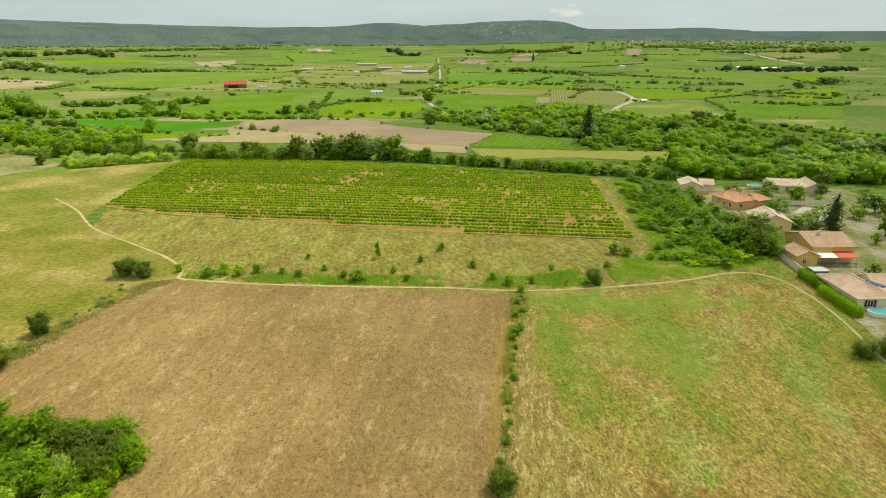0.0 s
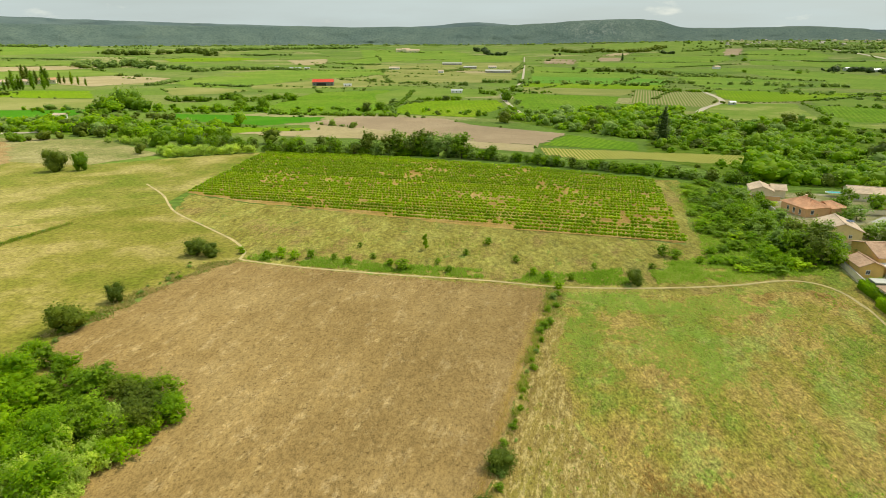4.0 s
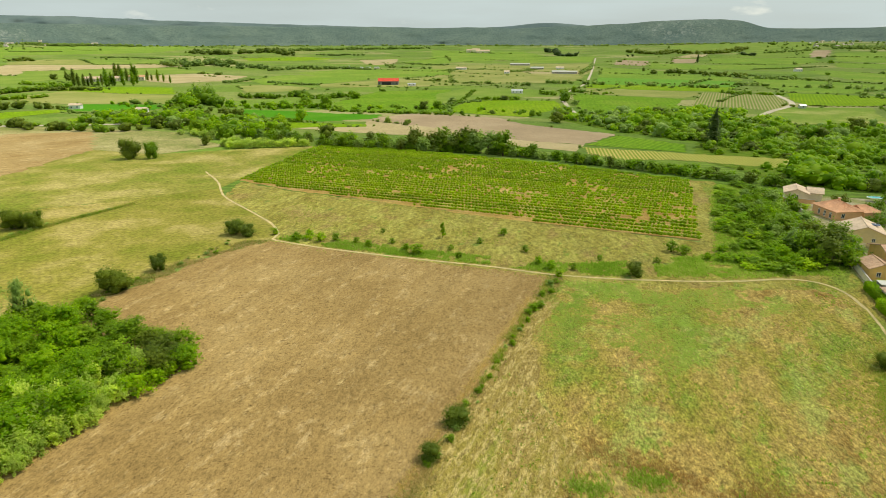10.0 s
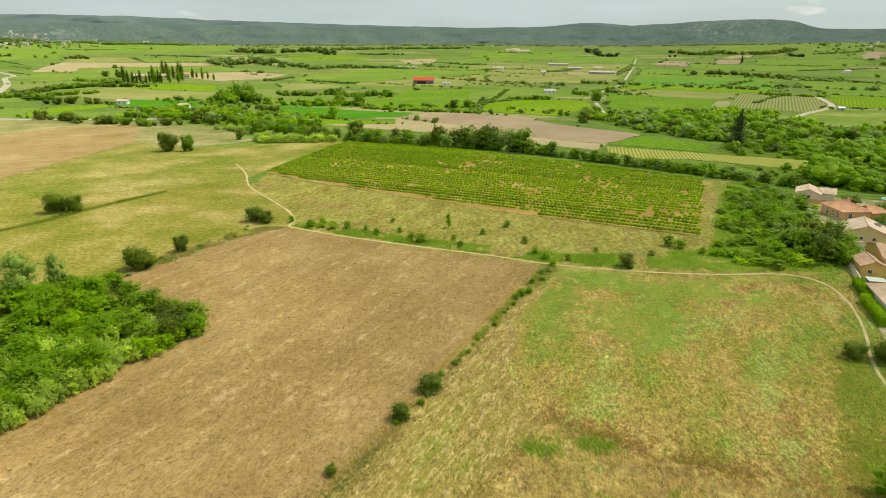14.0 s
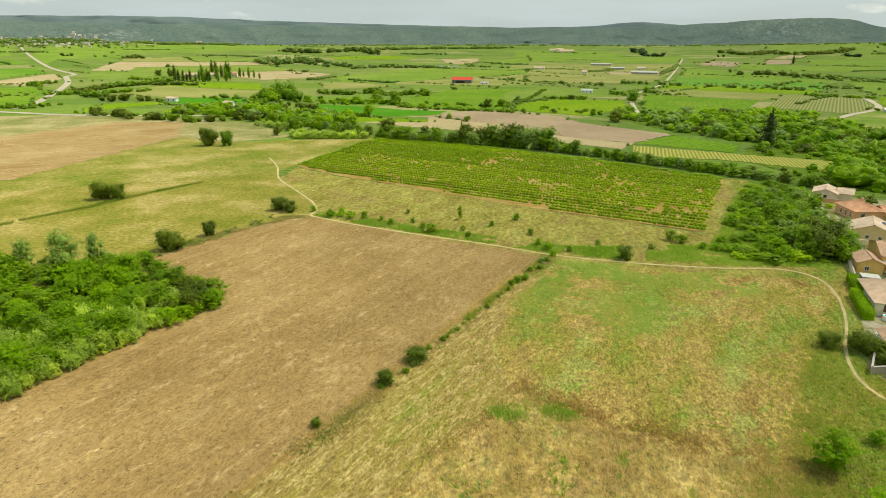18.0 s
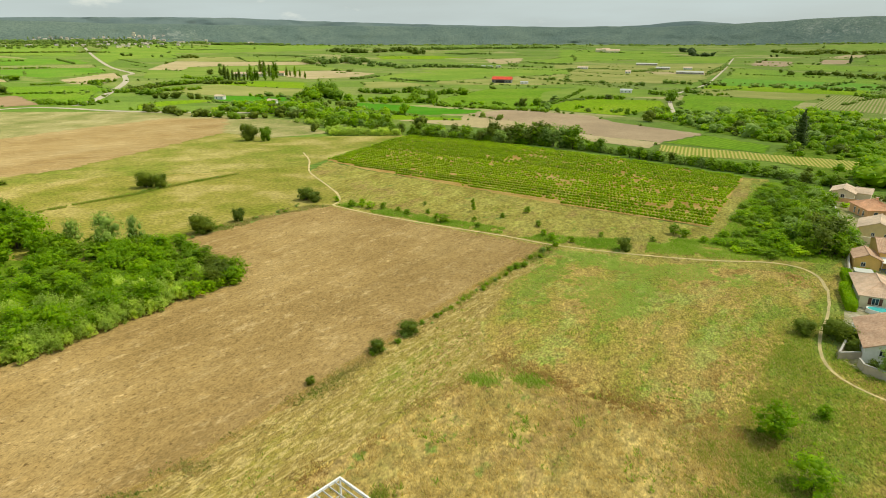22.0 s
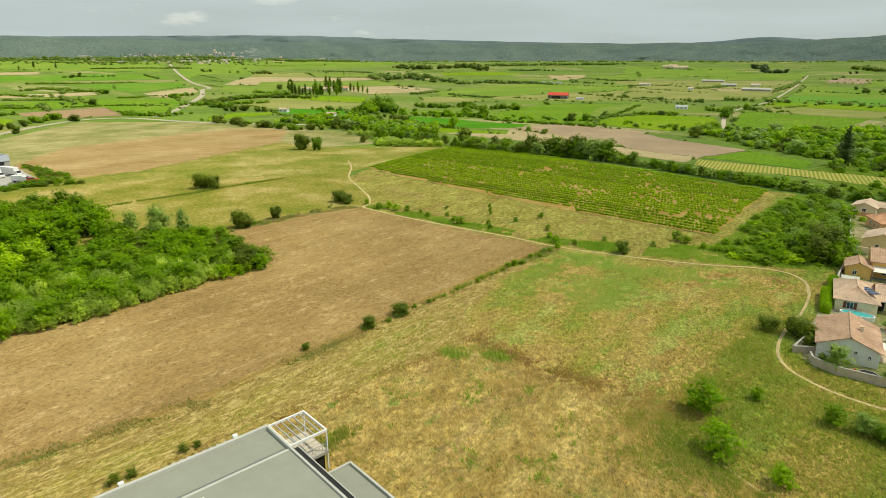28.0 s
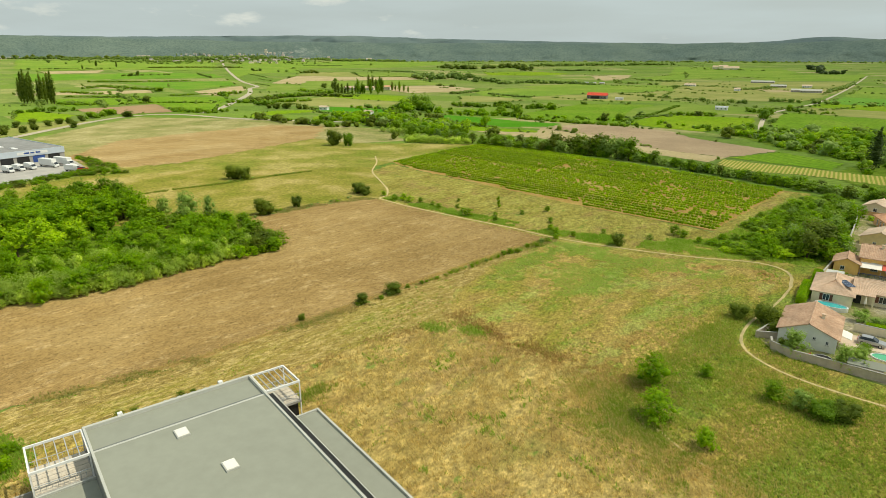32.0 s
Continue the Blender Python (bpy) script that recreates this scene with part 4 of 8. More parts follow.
far_field("brown_strip", [(-638, 280), (-632, 338), (-635, 379), (-510, 323), (-527, 282), (-578, 274)], M_REDSOIL, "small reddish-brown ploughed plot")
far_field("striped_vineyard", [(-614, 370), (-600, 410), (-549, 418), (-491, 375), (-497, 323)], M_FARVINE, "young vineyard beside a lane")
far_field("tan_field", [(-873, 586), (-976, 760), (-841, 666), (-712, 535), (-773, 534)], M_STUBBLE, "tan fallow beside a road")
far_field("yellow_crop_field", [(-694, 248), (-624, 247), (-558, 249), (-508, 217), (-522, 191), (-547, 192)], M_LIMEVINE, "yellow-green vineyard in young leaf")
far_field("green_crop", [(-1828, 678), (-1669, 788), (-1666, 974), (-1478, 1046), (-1315, 957), (-1427, 749), (-1480, 545)], M_CROPDEEP, "deep green crop field")
far_field("light_crop_field", [(-2687, 1007), (-2585, 1206), (-2326, 1560), (-2117, 1507), (-1648, 1156), (-1846, 1006), (-1931, 774), (-2082, 775)], M_LAWN, "broad light green crop field")
far_field("light_crop_field", [(-2076, 1569), (-2041, 1830), (-1415, 1305), (-1414, 1111), (-1241, 948), (-1558, 1151)], M_LAWN, "broad light green crop field")
far_field("orchard_ground", [(-416, 122), (-424, 160), (-446, 200), (-480, 232), (-504, 206), (-496, 178), (-456, 144)], M_PALE, "dry tan ground of an orchard along a lane")
far_field("grey_field", [(-133, 408), (-118, 450), (-82, 449), (-44, 443), (-20, 410), (39, 376), (21, 324), (-18, 336), (-81, 384)], M_GREYSOIL, "harrowed grey-brown field")
far_field("stubble_field", [(-166, 359), (-121, 375), (-133, 408), (-81, 384), (-18, 336), (21, 323), (18, 297), (-28, 315), (-74, 340), (-121, 347)], M_STUBBLE, "orange stubble strip")
far_field("young_vineyard", [(21, 314), (70, 308), (69, 286), (39, 277), (24, 289)], M_YELVINE, "young vineyard with straw between its rows")
far_field("small_vineyard", [(22.5, 324), (40, 371), (75, 342), (71, 311)], M_FARVINE, "small bright green vineyard")
far_field("striped_vineyard", [(141, 731), (214, 719), (198, 613), (170, 541), (111, 571)], M_STRIPEVINE, "vineyard with wide pale rows")
far_field("bright_vineyard", [(-623, 405), (-585, 433), (-490, 357), (-493, 320)], M_FARVINE, "vineyard beside a lane")

# ---- trails and roads ----
TRAIL_A = [(-128, 205), (-111, 187), (-95, 166), (-76.4, 150.5), (-64.4, 140.5), (-57.6, 132), (-56.8, 127.2), (-52, 125.6), (-39, 123.2), (-16.6, 121), (3, 119.8), (17.6, 118), (36.6, 119.2),
           (54.6, 122.6), (66, 126.6), (72.5, 126.2), (76.3, 121.5), (77.4, 113)]
TRAIL_B = [(77.4, 113), (76.8, 105), (75.6, 97), (74, 90), (73.3, 83), (73.7, 77.5), (75.5, 73.5), (79, 70.3), (83.5, 68.1), (89.3, 66.9), (96, 66.2), (112, 65)]
strip("trail", TRAIL_A, 0.72, M_TRAIL, "narrow beaten footpath of pale dirt", 0.058)
strip("trail", [(69, 41.6), (71.4, 39.9), (75.8, 37.1), (83.5, 34.4), (96, 30)], 0.3, M_TRAIL, "faint narrow track of pale dirt", 0.085)
strip("trail", TRAIL_B, 0.52, M_TRAIL, "narrow beaten footpath of pale dirt", 0.058)
strip("road", [(-2600, 1900), (-2112, 1526), (-1230, 938), (-930, 760), (-880, 705), (-727, 584), (-523, 393), (-470, 330)], 8, M_ROAD, "pale country road winding across the plain", 0.16, "road", 0.03, 20)
strip("road", [(-330, 60), (-407, 138), (-490, 252), (-485, 305), (-386, 316), (-300, 345), (-230, 372)], 7, M_ROAD, "pale farm lane", 0.16, "road", 0.05, 8)
strip("road", [(14, 470), (4, 540), (-5, 624), (-3, 690), (15, 855), (20, 1050), (24, 1279), (31, 1840)], 3.6, M_ROAD, "pale farm track between vineyards", 0.16, "road", 0.08, 15)
strip("road", [(215, 720), (200, 605), (165, 535), (150, 500)], 5, M_ROAD, "pale farm track between vineyards", 0.16, "road", 0.08, 12)
strip("road", [(1096, 2953), (1065, 2565), (964, 2098), (913, 1781), (867, 1581), (823, 1368)], 12, M_ROAD, "pale farm track between vineyards", 0.16, "road", 0.08, 15)

# ---- vegetation ----
def leaf_cloud(rng, lobes, count, size, up=0.35, core=0.8, spread=1.0, stray=0.14):
    """Diamond leaves over the lobes' surfaces, round a rough dark core. Returns vertices and a list of face arrays."""
    lob = np.array(lobes, float)
    area = (lob[:, 3] * lob[:, 4] + lob[:, 4] * lob[:, 5])
    which = rng.choice(len(lob), count, p=area / area.sum())
    d = rng.normal(size=(count, 3))
    d[:, 2] = np.where(d[:, 2] < -0.5, -d[:, 2] * up, d[:, 2])
    d /= np.linalg.norm(d, axis=1)[:, None]
    pos = lob[which, :3] + lob[which, 3:6] * d * np.where(rng.random((count, 1)) < stray, rng.uniform(1.1, 1.5, (count, 1)), rng.normal(1.0, 0.15, (count, 1)))
    nrm = d * 0.7 + rng.normal(size=(count, 3)) * spread * 0.5 + np.array((0.12, 0.08, 0.75))
    nrm /= np.linalg.norm(nrm, axis=1)[:, None]
    t = np.cross(nrm, rng.normal(size=(count, 3)))
    t /= np.linalg.norm(t, axis=1)[:, None] + 1e-9
    u = np.cross(nrm, t)
    s = size * rng.uniform(0.6, 1.4, (count, 1))
    v = np.stack([pos - t * s, pos - u * s * 0.55 + nrm * s * 0.12, pos + t * s, pos + u * s * 0.55 + nrm * s * 0.12], 1).reshape(-1, 3)
    f = np.arange(count * 4).reshape(-1, 4)
    tri, extra = [], []
    k = len(v)
    if core:
        bm = bmesh.new()
        bmesh.ops.create_icosphere(bm, subdivisions=1, radius=1)
        iv = np.array([p.co[:] for p in bm.verts])
        it = np.array([[q.index for q in g.verts] for g in bm.faces])
        bm.free()
        for row in lob:
            w = iv * rng.uniform(0.7, 1.15, (len(iv), 1))
            extra.append(row[:3] + w * row[3:6] * core)
            tri.append(it + k)
            k += len(iv)
    return np.concatenate([v] + extra), [f] + ([np.concatenate(tri)] if tri else [])


def sprig_cloud(rng, lobes, sprigs, per, length, size, lift=0.6, core=0.72, droop=0.25):
    """Leafy sprigs growing out of the lobes: a feathery crown with tips and gaps, round a rough dark core."""
    lob = np.array(lobes, float)
    area = lob[:, 3] * lob[:, 4]
    which = rng.choice(len(lob), sprigs, p=area / area.sum())
    d = rng.normal(size=(sprigs, 3))
    d[:, 2] = np.where(d[:, 2] < -0.4, -d[:, 2] * 0.5, d[:, 2])
    d /= np.linalg.norm(d, axis=1)[:, None]
    root = lob[which, :3] + lob[which, 3:6] * d * rng.uniform(0.7, 0.95, (sprigs, 1))
    way = d * 0.75 + np.array((0, 0, lift)) + rng.normal(0, 0.33, (sprigs, 3))
    way /= np.linalg.norm(way, axis=1)[:, None]
    ln = length * rng.lognormal(0, 0.35, (sprigs, 1))
    n = sprigs * per
    t = np.tile(np.linspace(0.05, 1, per), sprigs)[:, None]
    w, q = np.repeat(way, per, 0), np.repeat(ln, per, 0)
    pos = np.repeat(root, per, 0) + w * q * t + rng.normal(size=(n, 3)) * q * (0.30 - 0.2 * t)
    pos[:, 2:] -= droop * q * t * t
    nrm = np.repeat(d, per, 0) * 0.45 + rng.normal(0, 0.42, (n, 3)) + np.array((0.15, 0.1, 0.8))
    nrm /= np.linalg.norm(nrm, axis=1)[:, None]
    tt = np.cross(nrm, np.cross(w + rng.normal(0, 0.5, (n, 3)), nrm))
    tt /= np.linalg.norm(tt, axis=1)[:, None] + 1e-9
    u = np.cross(nrm, tt)
    s = size * rng.uniform(0.65, 1.35, (n, 1)) * (1.15 - 0.45 * t)
    v = np.stack([pos - tt * s, pos - u * s * 0.5, pos + tt * s * 1.2, pos + u * s * 0.5], 1).reshape(-1, 3)
    f = np.arange(n * 4).reshape(-1, 4)
    bm = bmesh.new()
    bmesh.ops.create_icosphere(bm, subdivisions=1, radius=1)
    iv = np.array([p.co[:] for p in bm.verts])
    it = np.array([[g.index for g in h.verts] for h in bm.faces])
    bm.free()
    extra, tri, k = [], [], len(v)
    for row in lob:
        extra.append(row[:3] + iv * rng.uniform(0.6, 1.15, (len(iv), 1)) * row[3:6] * core)
        tri.append(it + k)
        k += len(iv)
    return np.concatenate([v] + extra), [f, np.concatenate(tri)]


def round_lobes(rng, n, low, high, width, flat=1.0):
    out = []
    for k in range(n):
        t = (k + 0.5) / n
        z = low + (high - low) * (0.18 + 0.72 * t)
        r = width / 2 * math.sqrt(max(0.05, 1 - (2 * t - 0.85) ** 2 * 0.8))
        a = k * 2.4 + rng.uniform(-0.5, 0.5)
        off = r * rng.uniform(0.2, 0.75)
        s = width * rng.uniform(0.14, 0.25)
        out.append((off * math.cos(a), off * math.sin(a), z, s, s * rng.uniform(0.8, 1.2), s * flat * rng.uniform(0.7, 1.0)))
    return out


def full_lobes(rng, n):
    """Overlapping lobes of a closed round crown, one metre high and wide."""
    out = [(0, 0, 0.45, 0.36, 0.36, 0.40)]
    for k in range(n):
        a, r = k * 2.4 + rng.uniform(-0.4, 0.4), rng.uniform(0.20, 0.30)
        off = rng.uniform(0.14, 0.32)
        out.append((off * math.cos(a), off * math.sin(a), rng.uniform(0.14, 0.92 - r), r, r * rng.uniform(0.85, 1.15), r * rng.uniform(0.8, 1.0)))
    return out


def tree_meshes():
    """Per kind: trunk mesh, crown builder; one metre tall, scaled when planted."""
    kinds = {}
    rng = np.random.default_rng(5)

    def trunk(h, r, limbs):
        s = Solid().tube((0, 0, -0.03), (0.01, 0.0, h * 0.55), r, r * 0.75).tube((0.01, 0, h * 0.55), (0, 0.01, h), r * 0.75, r * 0.35)
        for k in range(limbs):
            a = k * 2.2
            s.tube((0, 0, h * (0.45 + 0.1 * (k % 3))), (0.22 * math.cos(a), 0.22 * math.sin(a), h * 0.9 + 0.1 * (k % 2)), r * 0.5, r * 0.2, 5)
        return s.mesh("trunk", M_BARK)

    spec = {
        "oak": (0.45, 0.035, 5, lambda: round_lobes(rng, 13, 0.12, 0.97, 1.0), (170, 14, 0.13), 0.028),
        "tall_oak": (0.5, 0.03, 6, lambda: round_lobes(rng, 18, 0.1, 0.97, 0.95), (280, 14, 0.10), 0.02),
        "shrub": (0.3, 0.02, 4, lambda: round_lobes(rng, 13, -0.08, 0.95, 1.05), (160, 13, 0.13), 0.03),
        "bush": (0.3, 0.02, 4, lambda: full_lobes(rng, 14), 2200, 0.028),
        "reed": (0.3, 0.008, 0, lambda: round_lobes(rng, 9, -0.1, 0.86, 0.95), (100, 9, 0.20), 0.05),
        "far_oak": (0.45, 0.035, 5, lambda: round_lobes(rng, 12, 0.08, 0.97, 1.0), (90, 10, 0.14), 0.046),
        "full_oak": (0.4, 0.03, 4, lambda: full_lobes(rng, 8), 420, 0.05),
        "far_shrub": (0.3, 0.02, 4, lambda: round_lobes(rng, 12, -0.1, 0.95, 1.05), (90, 10, 0.14), 0.048),
        "sapling": (0.5, 0.02, 3, lambda: round_lobes(rng, 6, 0.0, 1.0, 0.75), 420, 0.07),
        "poplar": (0.5, 0.014, 0, lambda: [(rng.uniform(-0.02, 0.02), rng.uniform(-0.02, 0.02), z, r, r, 0.1) for z, r in
                                            zip(np.linspace(0.1, 0.93, 11), (0.06, 0.085, 0.1, 0.11, 0.115, 0.11, 0.1, 0.09, 0.075, 0.055, 0.035))], 750, 0.022),
        "cypress": (0.2, 0.02, 0, lambda: [(rng.uniform(-0.015, 0.015), rng.uniform(-0.015, 0.015), z, r, r, 0.09) for z, r in
                                            zip(np.linspace(0.05, 0.94, 12), (0.1, 0.125, 0.14, 0.145, 0.145, 0.14, 0.13, 0.115, 0.1, 0.08, 0.055, 0.03))], 1100, 0.02),
    }
    for kind, (h, r, limbs, lobes, count, size) in spec.items():
        if isinstance(count, tuple):
            up = 1.5 if kind == "reed" else 0.55
            clouds = [sprig_cloud(rng, lobes(), *count, size, up, 0.58, 0.1 if kind == "reed" else 0.25) for _ in range(6)]
        else:
            clouds = [leaf_cloud(rng, lobes(), count, size) for _ in range(3)]
        kinds[kind] = (trunk(h, r, limbs), clouds, {})
    return kinds


KINDS = tree_meshes()
LABEL = {"reed": "pale green", "dark": "dark green", "mid": "mid-green", "bright": "fresh bright green", "lime": "lime-green", "grey": "grey-green", "cypress": "blackish-green", "far": "dull green"}
prng = np.random.default_rng(77)


def plant(kind, x, y, height, width, leaf, name="tree", label="", group="", category="tree"):
    if kind in ("oak", "shrub") and (y > 112 or x < -74):
        kind = "far_" + kind
    trunk, crowns, cache = KINDS[kind]
    k = int(prng.integers(len(crowns)))
    if (k, leaf) not in cache:
        v, f = crowns[k]
        cache[(k, leaf)] = np_mesh("crown", v, f, LEAF[leaf])
    m = pose(x, y, float(gz(x, y)), 0, 0, float(prng.uniform(0, 360))) @ Matrix.Diagonal((width, width * float(prng.uniform(0.88, 1.12)), height, 1))
    e = thing(name, m, label or f"{LABEL[leaf]} leafy {name} with an uneven crown", category, group)
    for n_, me in (("trunk", trunk), ("crown", cache[(k, leaf)])):
        o = new(n_, me)
        o.parent = e
    return e


def reeds(name, spots, height, label):
    """Tall cane stems with long leaves, joined: nobody could count them."""
    rng = np.random.default_rng(len(spots))
    n = len(spots)
    per = 5
    xy = np.repeat(spots, per, 0) + rng.normal(0, 0.22, (n * per, 2))
    h = height * rng.uniform(0.6, 1.1, n * per)
    base = gz(xy[:, 0], xy[:, 1])
    lean = rng.normal(0, 0.14, (n * per, 2)) * h[:, None]
    a = rng.uniform(0, 6.28, n * per)
    w = rng.uniform(0.02, 0.05, n * per)
    dx, dy = np.cos(a) * w, np.sin(a) * w
    lo = np.column_stack([xy, base])
    hi = np.column_stack([xy + lean, base + h])
    side = np.column_stack([dx, dy, 0 * dx])
    mid = (lo + hi) / 2 - np.column_stack([lean * 0.15, 0 * h])
    v1 = np.stack([lo - side, lo + side, mid + side * 1.4, hi, mid - side * 1.4], 1).reshape(-1, 3)
    k = np.arange(n * per)[:, None] * 5
    stems = [k + np.array([0, 1, 2, 4]), k + np.array([4, 2, 3])]
    leaves_per = 8
    m = n * per * leaves_per
    t = np.tile(np.linspace(0.3, 1.0, leaves_per), n * per)[:, None]
    root = np.repeat(lo, leaves_per, 0) * (1 - t) + np.repeat(hi, leaves_per, 0) * t
    a2 = rng.uniform(0, 6.28, m)
    ln = rng.uniform(0.3, 0.75, m)
    out = np.column_stack([np.cos(a2) * ln, np.sin(a2) * ln, rng.uniform(-0.05, 0.3, m)])
    s2 = np.column_stack([-np.sin(a2), np.cos(a2), 0 * a2]) * 0.12
    v2 = np.stack([root, root + out * 0.5 + s2 + (0, 0, 0.06), root + out, root + out * 0.5 - s2 + (0, 0, 0.06)], 1).reshape(-1, 3)
    f2 = np.arange(m * 4).reshape(-1, 4) + len(v1)
    me = np_mesh(name, np.concatenate([v1, v2]), [stems[0], stems[1], f2], LEAF["reed"])
    tagged(new(name, me), label, "reeds", kind="stuff")


def woods(name, spots, heights, leaf, label, wide=0.9, leaves=26, size=0.13, lobes=5, ground=None):
    """Far trees and hedges, joined into one mesh."""
    rng = np.random.default_rng(len(spots) + len(name))
    protos = [leaf_cloud(rng, full_lobes(rng, lobes), leaves, size, core=0.93, stray=0.05) for _ in range(6)]
    vs, fq, ft, k = [], [], [], 0
    base = gz(np.asarray(spots)[:, 0], np.asarray(spots)[:, 1]) if ground is None else ground
    for (x, y), h, z in zip(spots, heights, base):
        v, f = protos[int(rng.integers(6))]
        a = rng.uniform(0, 6.28)
        w = h * wide * rng.uniform(0.8, 1.3)
        r = np.array([[math.cos(a), -math.sin(a), 0], [math.sin(a), math.cos(a), 0], [0, 0, 1]])
        vs.append((v * (w, w, h)) @ r.T + (x, y, z - 0.1 * h))
        fq.append(f[0] + k)
        ft.append(f[1] + k)
        k += len(v)
    me = np_mesh(name, np.concatenate(vs), [np.concatenate(fq), np.concatenate(ft)], LEAF[leaf])
    return tagged(new(name, me), label, "trees", kind="stuff")


def along(rng, pts, gap, jitter):
    c = smooth_line(pts, gap)
    return c + rng.normal(0, jitter, c.shape)


rv = np.random.default_rng(21)
# single shrubs and trees
def lone_plants(rows):
    for kind, x, y, h, w, leaf in rows:
        tall = kind == "cypress" or h > 4.5
        plant(kind, x, y, h, w, leaf, "tree" if tall else "bush", group="lone trees and bushes", category="tree" if tall else "bush")


# along the ploughed field and in the left meadows
lone_plants([("bush", -71.5, 87.5, 6.5, 6.9, "dark"), ("bush", -70.8, 100.5, 4.8, 3.9, "dark"), ("bush", -68.5, 129, 5.2, 5.6, "dark"), ("bush", -64.8, 128, 4.2, 4.4, "dark"),
             ("bush", -184.5, 231, 11.5, 10.0, "dark"), ("bush", -174.5, 233, 9.5, 6.0, "mid"), ("bush", -130.5, 119, 7.2, 6.6, "dark"), ("bush", -126, 121, 6.4, 5.8, "dark")])
# in the ditch and in the fallow strip
lone_plants([("bush", 34.4, 121.0, 4.2, 3.9, "dark"), ("bush", 7.2, 58.6, 3.0, 3.8, "dark"), ("bush", 5.6, 50.4, 2.9, 2.7, "dark"), ("bush", 1.7, 37.4, 1.7, 1.5, "dark"),
             ("sapling", -13.4, 138.4, 4.4, 2.4, "mid"), ("shrub", -17.0, 124.6, 2.6, 4.2, "mid"), ("shrub", 44.1, 140.3, 3.2, 3.6, "mid"), ("shrub", 47.0, 139.0, 2.4, 3.4, "mid")])
# in the rough grass beside the gardens
lone_plants([("bush", 71.2, 88.6, 3.6, 4.2, "dark"), ("bush", 76.4, 88.4, 4.8, 5.6, "dark"), ("shrub", 65.4, 52.8, 5.4, 6.4, "bright"), ("shrub", 68.9, 43.4, 4.4, 5.6, "bright"),
             ("shrub", 71.7, 60.3, 2.2, 2.6, "bright"), ("shrub", 76.2, 40.3, 3.0, 3.4, "bright"), ("shrub", 81.4, 58.6, 3.4, 4.0, "mid"), ("shrub", 85.2, 58.2, 3.2, 3.8, "grey"),
             ("bush", 88.2, 57.6, 3.2, 4.0, "mid"), ("bush", 90.8, 58.6, 3.4, 4.2, "dark"), ("shrub", 104, 41, 2.6, 3.6, "bright"), ("cypress", 87, 337, 20.5, 24.0, "cypress"), ("cypress", 105.6, 152, 12, 14, "cypress")])
# young shrubs in the fallow strip and in the ditch
for x, y, h in [(-50, 127.5, 2.4), (-47, 129, 2.8), (-43.5, 128, 2.6), (-40, 130, 2.2), (-34, 129, 1.8), (-30, 127, 2.0), (-25, 131, 1.5), (-20, 126.5, 2.0), (-9, 129, 1.6), (-3, 136, 1.6),
                (2, 144, 2.2), (-30, 139, 1.4), (9, 132, 1.8), (13, 124, 2.0), (16, 121, 2.4), (21, 122, 1.8), (27, 130, 1.5), (-58, 131, 2.0), (40, 131, 1.6), (52, 136, 2.0), (-6, 124, 1.8)]:
    plant("shrub", x, y, h, h * 1.15, "mid" if h < 2 else "bright", "bush", "young green shrub in dry grass", "young shrubs in the fallow strip", "bush")
for t in np.linspace(0, 1, 30):
    x, y = 18.0 - 12.5 * t + rv.normal(0, 0.5), 116 - 68 * t + rv.normal(0, 0.8)
    h = rv.uniform(0.7, 1.7) * (1.1 if t < 0.35 else 0.6)
    plant("shrub", x, y, h, h * 1.5, ["mid", "bright", "grey"][int(rv.integers(3))], "bush", "low weedy bush along the field ditch", "ditch bushes", "bush")
# thicket beside the ploughed field
# the thicket's floor and the ground under the garden thicket
THICKET = [(-48, 14), (-45, 27), (-43, 42), (-42, 56), (-42, 64), (-60, 70), (-74, 72), (-86, 62), (-98, 62), (-118, 68), (-134, 67), (-144, 48), (-152, 20), (-150, -10), (-80, -20), (-56, -10)]
for k, (x, y) in enumerate(scatter(rv, THICKET, 288)):
    back = x < -100
    h = rv.uniform(3.4, 6.2) * (1.4 if back and y > 22 else 1.0)
    leaf = ["bright", "bright", "bright", "mid", "bright", "lime" if x < -90 and rv.random() < 0.4 else "bright"][int(rv.integers(6))]
    plant("oak" if rv.random() < 0.5 else "shrub", x, y, h, h * rv.uniform(0.95, 1.35), leaf, "thicket_tree", "bright leafy thicket tree in full foliage", "thicket trees")
for x, y, h, w, leaf in [(-80, 65.5, 10.5, 9, "grey"), (-78.5, 72, 8.2, 5.5, "grey"), (-90.5, 64, 8, 5.5, "grey"), (-86, 36, 7, 9, "lime"), (-92, 30, 7.5, 9, "lime"), (-82, 28, 6.5, 8, "lime"), (-88, 22, 7, 8, "lime"),
                         (-42, 62, 4.5, 6, "dark"), (-44, 66, 4, 6, "dark"), (-48, 60, 5, 7, "mid"), (-47, 66.5, 4.5, 6, "dark"), (-52, 68, 5, 7, "mid"), (-104, 58, 7, 8, "mid"), (-132, 58, 9.2, 8, "mid"), (-138, 50, 8.0, 8, "mid")]:
    plant("tall_oak" if h > 7.5 else "oak", x, y, h, w, leaf, "tree", group="thicket trees")
for x, y, h, w in ((-128, 65, 10.0, 8), (-121, 66, 9.2, 8), (-114, 65, 7.5, 7), (-144, 42, 7.6, 8), (-125, 56, 8.0, 8), (-40.5, 60, 4.4, 5), (-42.5, 57, 4.2, 5), (-39.6, 63.6, 3.8, 4)):
    plant("tall_oak", x, y, h, w, "mid" if x < -100 else "dark", "tree", group="thicket trees")
